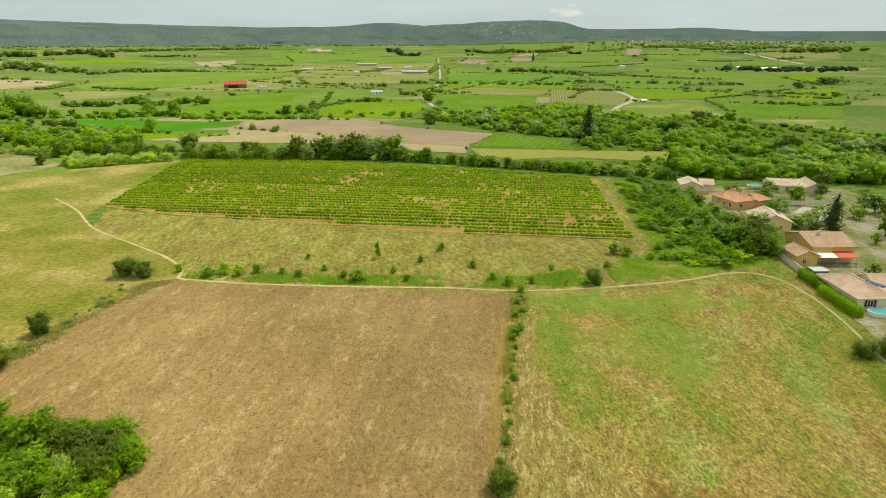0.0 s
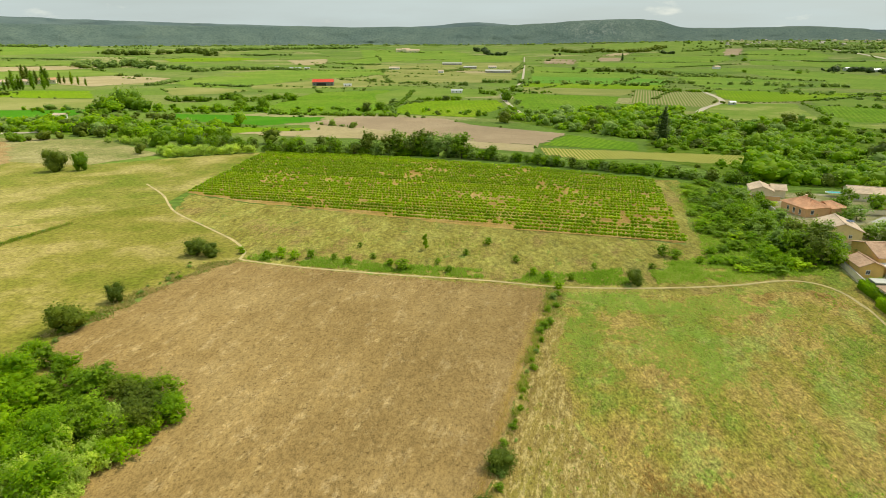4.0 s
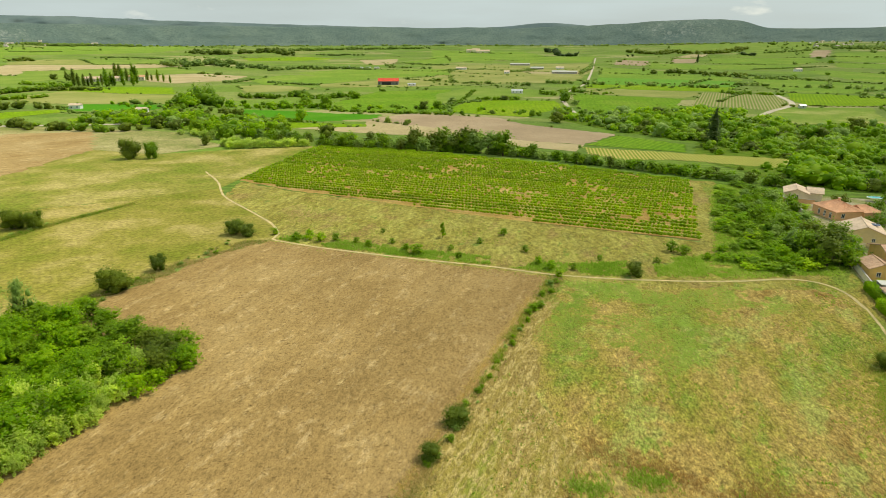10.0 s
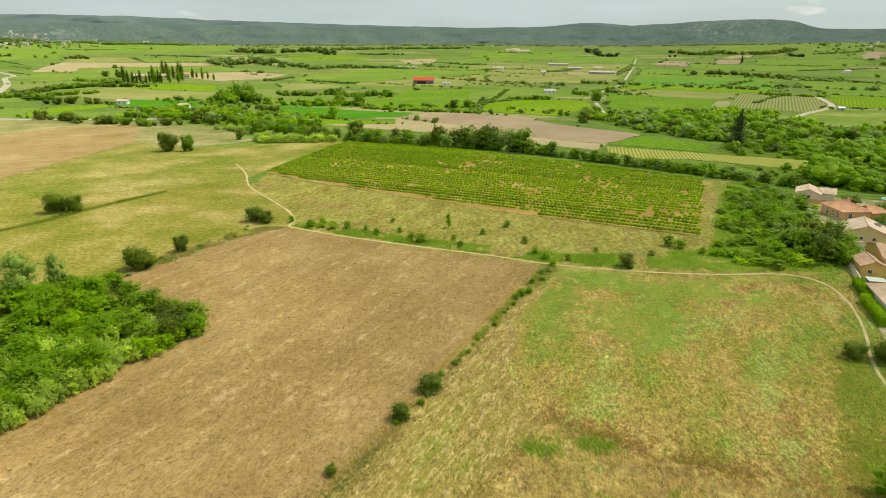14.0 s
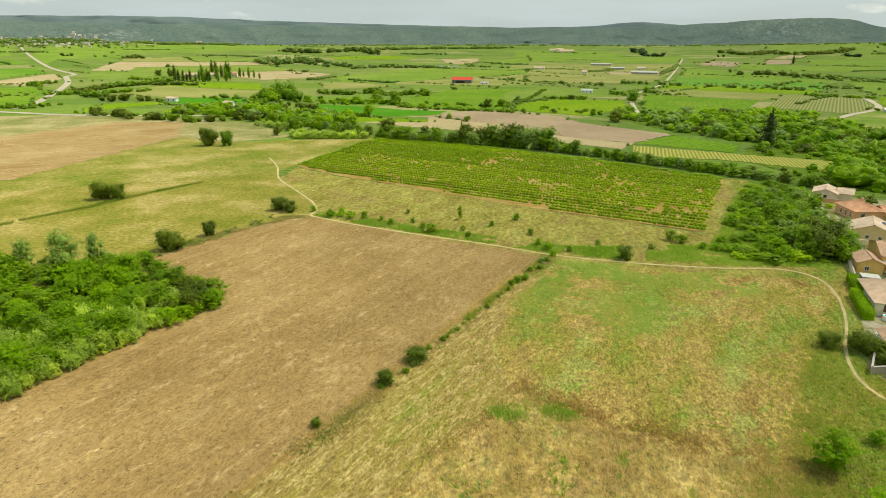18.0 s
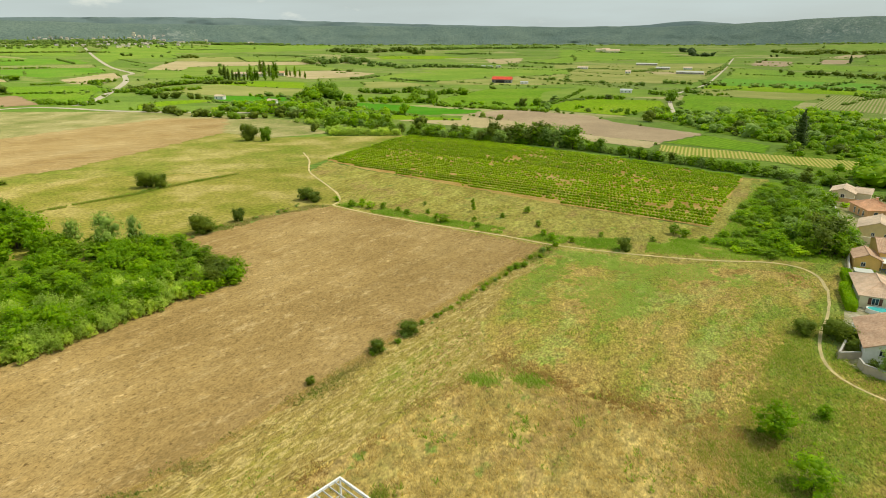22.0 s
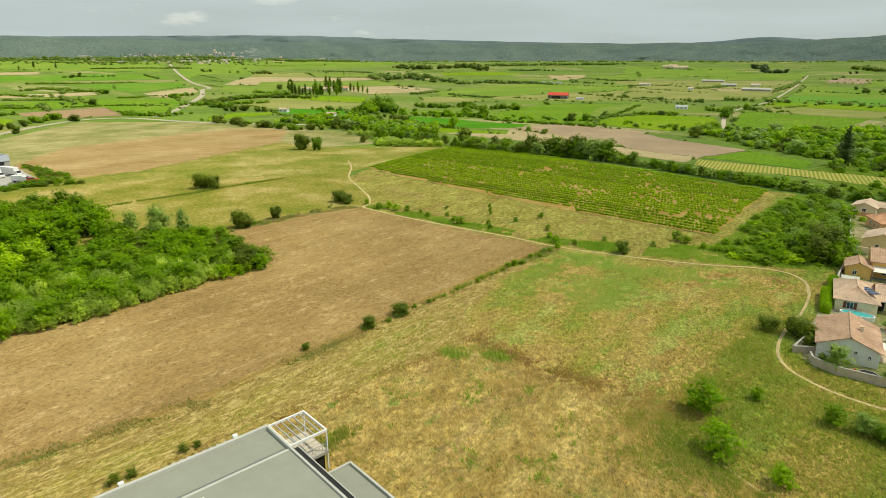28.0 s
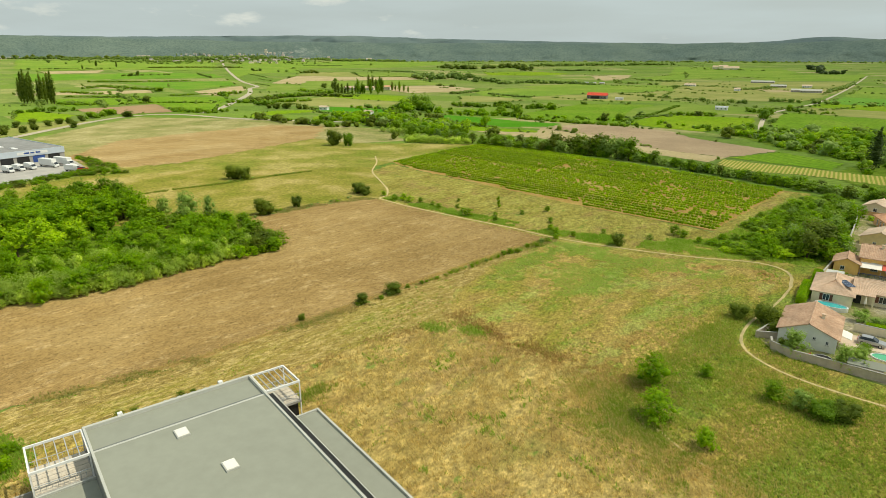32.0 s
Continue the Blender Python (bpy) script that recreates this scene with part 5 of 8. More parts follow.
for x, y in np.concatenate([scatter(rv, [(-50, 14), (-46, 30), (-44, 46), (-40.5, 57), (-38.6, 64.5), (-46, 67.5), (-60, 71), (-80, 76), (-92, 60), (-84, 20), (-66, 0)], 165), along(rv, [(-40, 55), (-38.6, 63.5), (-42, 67.3), (-50, 69.5), (-60, 72), (-72, 78.5)], 2.4, 0.6)]):
    h = rv.uniform(2.2, 4.2)
    plant("shrub", x, y, h, h * rv.uniform(1.1, 1.5), ["bright", "bright", "mid"][int(rv.integers(3))], "thicket_shrub", "dense leafy thicket shrub", "thicket shrubs", "bush")
for x, y in along(rv, [(-102, 62), (-92, 61), (-84, 60), (-78, 66), (-72, 71)], 1.6, 1.6):
    h = rv.uniform(2.8, 4.6)
    plant("shrub", x, y, h, h * rv.uniform(1.1, 1.5), ["bright", "mid"][int(rv.integers(2))], "thicket_shrub", "dense leafy thicket shrub", "thicket shrubs", "bush")
for x, y in along(rv, [(-66, 18), (-58, 32), (-52, 44), (-49, 54), (-46, 58)], 1.5, 1.4):
    h = rv.uniform(4.2, 5.6)
    plant("reed", x, y, h, h * rv.uniform(0.5, 0.75), "reed", "reed_clump", "pale green leafy clump of cane reeds", "reed clumps", "reeds")
edge = smooth_line([(-66, -24), (-55, 2), (-49.5, 12), (-43.6, 24), (-41, 40), (-40, 50)], 0.5)
inner = np.concatenate([edge + (-d * 1.0, d * 0.28) for d in np.arange(3.0, 10, 0.75)]) + 0
inner = inner + rv.normal(0, 0.35, inner.shape)
inner = inner[rv.random(len(inner)) < 0.6]
for off in (0.2, 1.9):
    for q in along(rv, [(-66, -24), (-55, 2), (-49.8, 12), (-44.6, 24), (-42.2, 40), (-41.4, 50), (-41, 55)], 1.5, 0.4):
        h = rv.uniform(2.2, 3.3) + 0.3 * off
        plant("reed", q[0] - off, q[1] + 0.25 * off, h, h * rv.uniform(0.75, 1.0), "reed", "reed_clump", "pale green leafy clump of cane reeds", "reed clumps", "reeds")
reeds("reed_belt", inner, 3.9, "tall grey-green cane reeds along the ploughed field")
# hedge behind the vineyard
HEDGE = [(-176, 318), (-150, 304), (-114, 291.5), (-57, 281), (-24, 279), (23, 262), (64, 243), (92, 231)]
for x, y in np.concatenate([along(rv, HEDGE, 4.2, 1.8), along(rv, [(x_, y_ - 4) for x_, y_ in HEDGE], 5.0, 1.6)]):
    big = -66 < x < -12
    h = rv.uniform(7, 12) if big else rv.uniform(3.0, 7.5) * (0.7 if x > 0 else 1.0)
    plant("oak" if rv.random() < 0.3 else "shrub", x, y + (3 if big else 0), h, h * rv.uniform(0.8, 1.2), ["dark", "mid", "mid", "grey"][int(rv.integers(4))] if x < 0 else ["mid", "mid", "dark", "bright"][int(rv.integers(4))],
          "hedge_tree", "hedgerow tree behind the vineyard", "hedge behind the vineyard")
for x, y in along(rv, HEDGE, 2.7, 1.2):
    h = rv.uniform(2.6, 4.6)
    plant("shrub", x, y - 2, h, h * rv.uniform(1.2, 1.7), ["mid", "bright", "grey", "mid"][int(rv.integers(4))], "hedge_shrub", "leafy shrub in the hedge behind the vineyard", "hedge shrubs", "bush")
for x, y in np.concatenate([along(rv, [(-166, 279), (-155, 270), (-139, 276), (-121, 284)], 2.2, 1.0), along(rv, [(-166, 284), (-150, 281), (-130, 288)], 2.6, 1.4), along(rv, [(-214, 318), (-196, 312), (-180, 306)], 3.0, 2.0)]):
    h = rv.uniform(3.2, 4.6)
    plant("reed", x, y, h, h * 1.5, "reed", "cane_clump", "pale green dense clump of cane", "cane belt", "reeds")
# thicket between vineyard and gardens
GARDEN_WOOD = [(64, 140), (70, 134), (80, 132), (85, 140), (87, 176), (87, 205), (85, 212), (76, 212), (70, 190), (66, 168)]
BRAMBLE = [(54, 134), (66, 130.5), (78, 131), (84, 140), (84, 176), (80, 226), (70, 226), (64, 200), (59, 166), (56, 148)]
for x, y in scatter(rv, GARDEN_WOOD, 85):
    h = rv.uniform(2.6, 4.2) + 2.0 * (x > 74 and y < 156)
    plant("oak" if h > 4.5 else "shrub", x, y, h, h * rv.uniform(0.95, 1.3), ["mid", "bright", "mid", "bright", "grey"][int(rv.integers(5))],
          "garden_tree", "dense green tree of the garden thicket", "garden thicket", "tree")
for x, y in scatter(rv, BRAMBLE, 170):
    h = rv.uniform(0.9, 2.4)
    plant("shrub", x, y, h, h * rv.uniform(1.6, 2.6), ["bright", "mid", "bright", "lime", "mid"][int(rv.integers(5))], "bramble_bush", "low bright green bramble beside the gardens", "brambles", "bush")
for x, y, h, w, leaf in [(78, 149, 7.5, 8, "dark"), (80, 157, 5.5, 7, "mid"), (75, 162, 5.5, 7, "mid"), (80, 142, 8.5, 9, "dark"), (82, 168, 5, 6, "grey"), (78, 137, 6.5, 7, "dark"), (82, 146, 8.5, 8, "mid"), (75, 143, 6.5, 7, "mid"),
                         (60, 131.5, 1.5, 4.5, "lime"), (63, 133, 1.7, 5, "lime"), (66, 134, 1.6, 4.5, "lime"), (63, 136.5, 1.5, 4.5, "lime")]:
    plant("oak" if h > 3 else "shrub", x, y, h, w, leaf, "garden_tree" if h > 3 else "bramble_bush", group="garden thicket" if h > 3 else "brambles", category="tree" if h > 3 else "bush")
# small growth along the left field edges
for x, y in np.concatenate([along(rv, [(-66, 124), (-67, 112), (-70, 98), (-72, 84)], 2.2, 0.7), along(rv, [(-128, 104), (-125.5, 114), (-124.5, 124), (-120, 142)], 2.4, 0.5)]):
    h = rv.uniform(0.4, 0.95)
    plant("shrub", x, y, h, h * 1.9, ["mid", "grey"][int(rv.integers(2))], "bush", "low scrubby bush on the field edge", "field edge bushes", "bush")

# far woods
CREEK = [(-10, 455), (40, 470), (110, 520), (150, 440), (165, 400), (180, 330), (160, 290), (110, 310), (95, 345), (45, 385)]
SCRUB_A = [(80, 345), (150, 440), (200, 470), (250, 400), (300, 300), (210, 320), (165, 290), (110, 262), (92, 240), (86, 262), (72, 290)]
SCRUB_B = [(-330, 400), (-250, 445), (-130, 470), (-10, 455), (-20, 490), (-130, 500), (-280, 500), (-400, 470)]
CREEK_B = [(98, 232), (110, 262), (150, 270), (200, 330), (260, 330), (280, 250), (230, 215), (150, 225), (120, 228)]
LEFT_WOOD = [(-330, 352), (-250, 340), (-180, 322), (-165, 345), (-180, 380), (-230, 400), (-330, 400)]
spots, hs = [], []
for k_, area_ in enumerate((CREEK, CREEK_B, LEFT_WOOD, SCRUB_A)):
    patch("wood_floor", area_, M_FLOOR, "shaded weedy floor of the creek woods", 0.125 + 0.006 * k_, ragged=1.2)
for poly_, cnt, lo, hi in ((CREEK, 720, 2.5, 8), (CREEK_B, 480, 3, 9), (LEFT_WOOD, 190, 3, 8), (SCRUB_A, 330, 1.5, 5), (SCRUB_B, 130, 1.5, 5)):
    q = scatter(rv, poly_, cnt)
    spots.append(q)
    hs.append(rv.uniform(lo, hi, cnt))
YOUNG = [(66, 306), (127, 304), (114, 270), (102, 274), (60, 284)]
patch("young_vineyard", YOUNG, M_YELVINE, "young vineyard with straw between its rows", 0.16, ragged=0.8)
spots, hs = np.concatenate(spots), np.concatenate(hs)
open_ = ~inside(spots[:, 0], spots[:, 1], YOUNG)
spots, hs = spots[open_], hs[open_]
share = rv.random(len(spots))
beside = (spots[:, 0] > 60) & (spots[:, 1] < 420)
for lo, hi, leaf_, text in ((0, 0.36, "mid", "mid-green broadleaf woods along a creek"), (0.36, 0.76, "bright", "fresh green broadleaf woods along a creek"),
                            (0.76, 0.89, "dark", "dark broadleaf woods along a creek"), (0.89, 1.0, "grey", "grey-green willows along a creek")):
    for near_, n_leaves, size_ in ((True, 150, 0.06), (False, 72, 0.09)):
        ok = (share >= lo) & (share < hi) & (beside == near_)
        woods("creek_woods", spots[ok], hs[ok] * np.where(rv.random(ok.sum()) < 0.16, 1.5, 1.0), leaf_, text, wide=1.15, leaves=n_leaves, size=size_, lobes=6 if near_ else 4)


def tree_line(pts, lo, hi, leaf, depth):
    """A hedgerow or belt of trees along a line on the plain."""
    tall = (lo + hi) / 2
    q = np.concatenate([along(rv, pts, max(3.0, tall * 0.75), tall * 0.12) + rv.normal(0, depth * 0.45, 2) for _ in range(1 + int(depth / (tall * 1.3)))])
    q = q + rv.normal(0, depth * 0.3, q.shape)
    q = q[rv.random(len(q)) < 0.86]
    h = rv.uniform(lo, hi, len(q)) * np.where(rv.random(len(q)) < 0.25, 0.6, 1.0)
    far = np.hypot(*np.mean(np.array(pts), 0)) > 700
    woods("hedgerow", q, h, leaf, f"{LABEL[leaf]} hedgerow of trees on the plain", wide=1.3 if far else 1.15, leaves=14 if far else 70, size=0.14 if far else 0.09, lobes=2 if far else 5)


def lone(kind, x, y, h, w, leaf):
    plant("full_oak" if kind == "oak" else kind, x, y, h, w if kind == "oak" else h * 1.1, leaf, "plain_tree", "round-crowned tree standing on the plain", "trees on the plain")


tree_line([(-619, 522), (-617, 555), (-617, 601), (-629, 662)], 5.1, 9.4, "mid", 10)
tree_line([(-474, 399), (-450, 402), (-435, 413), (-414, 416)], 6.2, 11.5, "dark", 9)
tree_line([(-523, 440), (-504, 439), (-504, 450)], 5.7, 10.6, "mid", 9)
tree_line([(-365, 319), (-343, 319), (-315, 312), (-300, 316)], 5.1, 9.4, "dark", 4)
tree_line([(-300, 316), (-285, 317), (-263, 315)], 3.9, 7.3, "mid", 4)
tree_line([(-269, 319), (-258, 325), (-253, 332), (-246, 342)], 4.6, 8.6, "dark", 4)
tree_line([(-1031, 446), (-959, 450), (-929, 465)], 2.6, 5.0, "mid", 6)
tree_line([(-563, 458), (-585, 509), (-616, 564), (-587, 601), (-529, 609)], 4.0, 8.0, "dark", 9)
tree_line([(-575, 440), (-540, 470), (-520, 520)], 3.5, 6.5, "mid", 9)
tree_line([(-536, 347), (-500, 330), (-464, 341)], 3.0, 5.6, "mid", 7)
tree_line([(-733, 540), (-758, 588)], 5.0, 8.5, "mid", 10)
tree_line([(-733, 314), (-690, 321), (-695, 347)], 2.6, 5.0, "mid", 6)
tree_line([(-398, 329), (-347, 328), (-296, 338)], 2.2, 4.2, "mid", 4)
tree_line([(-2711, 1202), (-2787, 1402), (-2737, 1558), (-2600, 1700)], 6.0, 12.0, "far", 50)
tree_line([(-2481, 1502), (-2350, 1755), (-2246, 2000)], 6.0, 11.0, "far", 50)
tree_line([(-1900, 1100), (-1850, 1250), (-1760, 1350)], 4.0, 8.0, "dark", 14)
tree_line([(-1360, 640), (-1280, 720), (-1230, 800)], 3.0, 6.0, "mid", 8)
tree_line([(-380, 401), (-358, 404), (-336, 410), (-330, 429)], 2.3, 4.3, "grey", 5)
tree_line([(-300, 395), (-283, 403), (-271, 410), (-262, 425), (-237, 408)], 3.9, 7.2, "dark", 7)
tree_line([(-333, 474), (-321, 472), (-318, 484), (-311, 491), (-288, 475)], 9.0, 16.7, "mid", 8)
tree_line([(-285, 465), (-271, 464), (-250, 465), (-233, 464)], 5.2, 9.6, "bright", 8)
tree_line([(-222, 400), (-207, 398), (-181, 391), (-167, 391)], 1.9, 3.5, "mid", 6)
tree_line([(-309, 555), (-279, 549), (-266, 574), (-235, 560), (-218, 579), (-215, 594)], 4.5, 8.3, "mid", 10)
tree_line([(-236, 469), (-219, 468), (-201, 473), (-191, 476)], 4.1, 7.5, "bright", 6)
tree_line([(-181, 460), (-153, 454), (-120, 455), (-96, 454), (-76, 452)], 2.3, 4.2, "mid", 6)
tree_line([(-410, 787), (-356, 756), (-324, 745)], 2.5, 4.6, "far", 8)
tree_line([(-462, 762), (-470, 837)], 3.3, 6.1, "far", 8)
tree_line([(-966, 1321), (-854, 1221), (-825, 1231), (-847, 1334), (-793, 1296)], 11.7, 21.8, "far", 30)
tree_line([(-753, 1255), (-680, 1201), (-639, 1164)], 7.3, 13.6, "far", 20)
tree_line([(-579, 1112), (-566, 1185), (-529, 1172), (-477, 1211)], 6.0, 11.2, "far", 20)
tree_line([(-1254, 1901), (-1097, 1820), (-1058, 1932), (-1032, 2045), (-868, 1819)], 12.7, 23.6, "dark", 40)
tree_line([(-2260, 2190), (-2045, 2116), (-2142, 2309), (-2078, 2355), (-1972, 2456)], 9.0, 16.7, "far", 40)
tree_line([(-1383, 1284), (-1372, 1328)], 6.7, 12.3, "dark", 14)
tree_line([(-1779, 1654), (-1737, 1701), (-1681, 1761)], 3.1, 5.8, "far", 6)
tree_line([(-1315, 1499), (-1264, 1528), (-1127, 1520)], 3.4, 6.4, "far", 10)
tree_line([(-495, 1256), (-455, 1218), (-405, 1183)], 3.8, 7.1, "far", 16)
tree_line([(-386, 1449), (-334, 1406), (-296, 1417)], 3.4, 6.3, "far", 12)
tree_line([(-733, 698), (-683, 685), (-673, 699)], 4.7, 8.7, "mid", 8)
tree_line([(-84, 582), (-63, 582), (-43, 587)], 3.1, 5.8, "mid", 6)
tree_line([(-97, 483), (-96, 555), (-109, 698)], 1.7, 3.2, "mid", 4)
tree_line([(26, 678), (43, 683)], 2.0, 3.7, "mid", 8)
tree_line([(-138, 2245), (-104, 2203), (-75, 1953), (-51, 1938), (-32, 1959)], 13.1, 24.4, "cypress", 14)
tree_line([(75, 1947), (122, 1945)], 9.0, 16.7, "cypress", 14)
tree_line([(-1, 1126), (10, 1251), (19, 1467)], 4.5, 8.3, "far", 6)
tree_line([(-92, 1366), (-92, 1246), (-119, 1152)], 2.9, 5.4, "far", 8)
tree_line([(-1081, 2140), (-972, 2306), (-826, 2422), (-648, 2549)], 8.8, 16.3, "far", 40)
tree_line([(-693, 1879), (-659, 1890)], 5.8, 10.8, "far", 10)
tree_line([(-827, 1877), (-757, 1858), (-742, 1907)], 4.7, 8.8, "far", 10)
tree_line([(-254, 1179), (-231, 1231), (-198, 1241), (-189, 1266)], 2.2, 4.1, "far", 8)
tree_line([(-151, 830), (-135, 848), (-108, 829)], 1.5, 2.8, "far", 8)
tree_line([(-30, 661), (-17, 650)], 3.5, 6.5, "mid", 5)
tree_line([(-77, 571), (-108, 518)], 1.3, 2.5, "far", 10)
tree_line([(136, 1158), (152, 1148), (176, 1177), (184, 1157), (206, 1156)], 6.1, 11.3, "dark", 10)
tree_line([(209, 1118), (230, 1136), (244, 1082), (267, 1081)], 6.5, 12.1, "dark", 10)
tree_line([(167, 727), (177, 709), (189, 718)], 3.4, 6.3, "mid", 7)
tree_line([(199, 718), (208, 710), (224, 719)], 2.6, 4.8, "mid", 6)
tree_line([(562, 1214), (613, 1227), (627, 1171), (684, 1166), (731, 1160), (793, 1186)], 7.1, 13.1, "cypress", 30)
tree_line([(327, 1097), (350, 1015), (377, 971), (440, 936)], 2.2, 4.0, "dark", 4)
tree_line([(186, 585), (198, 577)], 1.6, 2.9, "dark", 4)
tree_line([(207, 591), (236, 591), (269, 601)], 1.1, 2.1, "dark", 3)
tree_line([(276, 610), (295, 623), (331, 651), (374, 690), (429, 734)], 1.7, 3.2, "mid", 4)
tree_line([(261, 586), (249, 534), (238, 487)], 1.7, 3.2, "mid", 3)
tree_line([(301, 560), (323, 551), (334, 541), (353, 542), (372, 547)], 2.6, 4.8, "mid", 6)
tree_line([(183, 409), (186, 402), (193, 399), (202, 404)], 4.4, 8.2, "mid", 8)
tree_line([(152, 424), (167, 426), (182, 418)], 1.6, 2.9, "mid", 5)
tree_line([(176, 322), (182, 319), (193, 323), (200, 320), (208, 320), (222, 324)], 3.1, 5.7, "mid", 6)
tree_line([(824, 2470), (850, 2305)], 7.3, 13.5, "far", 30)
tree_line([(1068, 1817), (1152, 1848), (1241, 1876)], 13.8, 25.6, "dark", 60)
tree_line([(905, 1843), (952, 1858)], 8.3, 15.5, "far", 30)
tree_line([(873, 1555), (912, 1569)], 5.2, 9.6, "far", 20)
tree_line([(158, 2208), (214, 2056), (285, 2192)], 8.7, 16.2, "dark", 30)
tree_line([(289, 2104), (346, 2097), (396, 2071), (526, 2328)], 8.8, 16.3, "dark", 30)
tree_line([(431, 1963), (449, 1921)], 8.0, 14.9, "cypress", 10)
tree_line([(514, 2036), (658, 2164)], 5.0, 9.3, "far", 20)
tree_line([(7, 718), (16, 692)], 3.3, 6.0, "mid", 4)
tree_line([(329, 1336), (415, 1392), (495, 1448)], 2.5, 4.7, "far", 6)
tree_line([(666, 1557), (696, 1504), (777, 1509)], 2.9, 5.4, "far", 6)
tree_line([(270, 1135), (329, 1097)], 2.0, 3.7, "far", 6)
tree_line([(812, 2228), (979, 2307), (964, 2059), (1100, 2084), (1195, 2127)], 8.2, 15.3, "far", 60)
tree_line([(-729, 526), (-730, 542), (-683, 521)], 5.1, 9.4, "mid", 7)
tree_line([(-890, 387), (-847, 412), (-794, 442)], 2.4, 4.4, "mid", 5)
tree_line([(-677, 354), (-646, 395), (-606, 418)], 1.9, 3.6, "mid", 5)
tree_line([(-1128, 529), (-1155, 579), (-1065, 569), (-978, 581)], 3.8, 7.0, "mid", 8)
tree_line([(-789, 491), (-780, 529)], 2.4, 4.4, "mid", 6)
tree_line([(-512, 226), (-513, 243), (-531, 273)], 4.6, 8.6, "mid", 8)
tree_line([(-635, 225), (-643, 260), (-621, 272)], 4.0, 7.4, "mid", 10)
tree_line([(-488, 336), (-471, 339), (-469, 356), (-468, 373)], 3.5, 6.5, "mid", 6)
tree_line([(-1543, 811), (-1526, 828)], 6.3, 11.7, "dark", 6)
tree_line([(-1577, 1241), (-1555, 1267)], 8.4, 15.6, "dark", 8)
tree_line([(-1459, 1260), (-1446, 1274)], 7.0, 12.9, "far", 10)
tree_line([(-1358, 1260), (-1311, 1279)], 7.8, 14.4, "dark", 8)
tree_line([(-2941, 1084), (-2904, 1218), (-2833, 1347), (-2767, 1485)], 16.7, 31.0, "dark", 30)
tree_line([(-2671, 1409), (-2716, 1588), (-2430, 1630), (-2507, 1892), (-2375, 2021)], 12.7, 23.6, "far", 60)
tree_line([(-2924, 1081), (-2841, 1284), (-2745, 1477), (-2602, 1718), (-2456, 1921)], 9.2, 17.1, "far", 60)
tree_line([(-2295, 1231), (-2349, 1350), (-2251, 1484)], 6.4, 11.8, "far", 10)
lone("oak", -324, 471, 15.0, 14.5, "mid")
lone("oak", -322, 488, 21.6, 17.1, "mid")
lone("oak", -315, 496, 19.4, 14.9, "mid")
lone("oak", -314, 463, 13.1, 16.4, "bright")
lone("oak", -213, 326, 11.7, 10.1, "mid")
lone("oak", -177, 280, 7.4, 6.0, "dark")
lone("oak", -163, 308, 12.6, 12.6, "bright")
lone("oak", -182, 304, 12.1, 11.4, "mid")
lone("oak", -174, 389, 12.6, 9.3, "bright")
lone("oak", -159, 337, 8.9, 7.4, "mid")
lone("oak", -124, 318, 10.9, 12.3, "dark")
lone("oak", -104, 306, 7.1, 7.8, "bright")
lone("oak", -87, 306, 7.0, 7.0, "mid")
lone("oak", -195, 479, 15.1, 12.1, "mid")
lone("oak", -218, 489, 11.5, 11.5, "mid")
lone("oak", -228, 471, 8.7, 10.2, "bright")
lone("oak", -202, 569, 8.2, 11.7, "mid")
lone("oak", -109, 479, 9.5, 8.6, "dark")
lone("oak", -101, 495, 8.8, 8.8, "mid")
lone("oak", -71, 449, 5.7, 4.4, "mid")
lone("oak", -19, 456, 6.6, 5.3, "mid")
lone("oak", 1, 424, 11.1, 9.9, "dark")
lone("oak", 6, 474, 8.2, 10.0, "mid")
lone("oak", -0, 575, 12.1, 12.1, "mid")
lone("oak", -57, 583, 5.6, 9.0, "dark")
lone("oak", 5, 696, 9.3, 5.9, "mid")
lone("oak", -768, 784, 11.5, 12.5, "dark")
lone("oak", -725, 766, 14.1, 10.1, "dark")
lone("oak", 444, 744, 12.1, 14.5, "dark")
lone("oak", 527, 824, 12.7, 21.8, "dark")
lone("oak", 546, 835, 12.0, 18.5, "dark")
lone("oak", 523, 845, 4.6, 7.4, "mid")
lone("oak", 186, 423, 10.8, 12.1, "dark")
lone("oak", 216, 439, 7.3, 10.0, "mid")
lone("oak", 216, 421, 5.3, 7.1, "mid")
lone("oak", 179, 429, 3.5, 4.3, "mid")
lone("oak", 146, 412, 3.3, 3.7, "dark")
lone("oak", 415, 628, 7.0, 11.2, "mid")
lone("oak", 411, 641, 4.2, 7.1, "mid")
lone("oak", 332, 1080, 6.3, 9.4, "mid")
lone("oak", 408, 1168, 6.9, 10.3, "mid")
lone("oak", 483, 1128, 9.1, 12.5, "mid")
lone("oak", 685, 2635, 12.6, 20.2, "mid")
lone("cypress", 268, 1612, 19.7, 9.1, "cypress")
lone("oak", 118, 1241, 8.1, 6.9, "dark")
lone("oak", -2, 608, 11.3, 12.5, "mid")
lone("oak", 538, 1557, 10.7, 16.8, "mid")
lone("oak", 575, 1757, 6.9, 17.2, "mid")
lone("oak", -665, 384, 12.0, 12.0, "dark")
lone("oak", -925, 553, 9.8, 17.4, "mid")
lone("oak", -494, 268, 7.9, 10.9, "dark")
lone("oak", -1537, 855, 15.4, 10.3, "dark")
lone("cypress", -2098, 1023, 20.3, 15.8, "dark")
lone("cypress", -2032, 1057, 19.9, 17.7, "dark")
lone("cypress", -1952, 910, 14.6, 8.3, "dark")
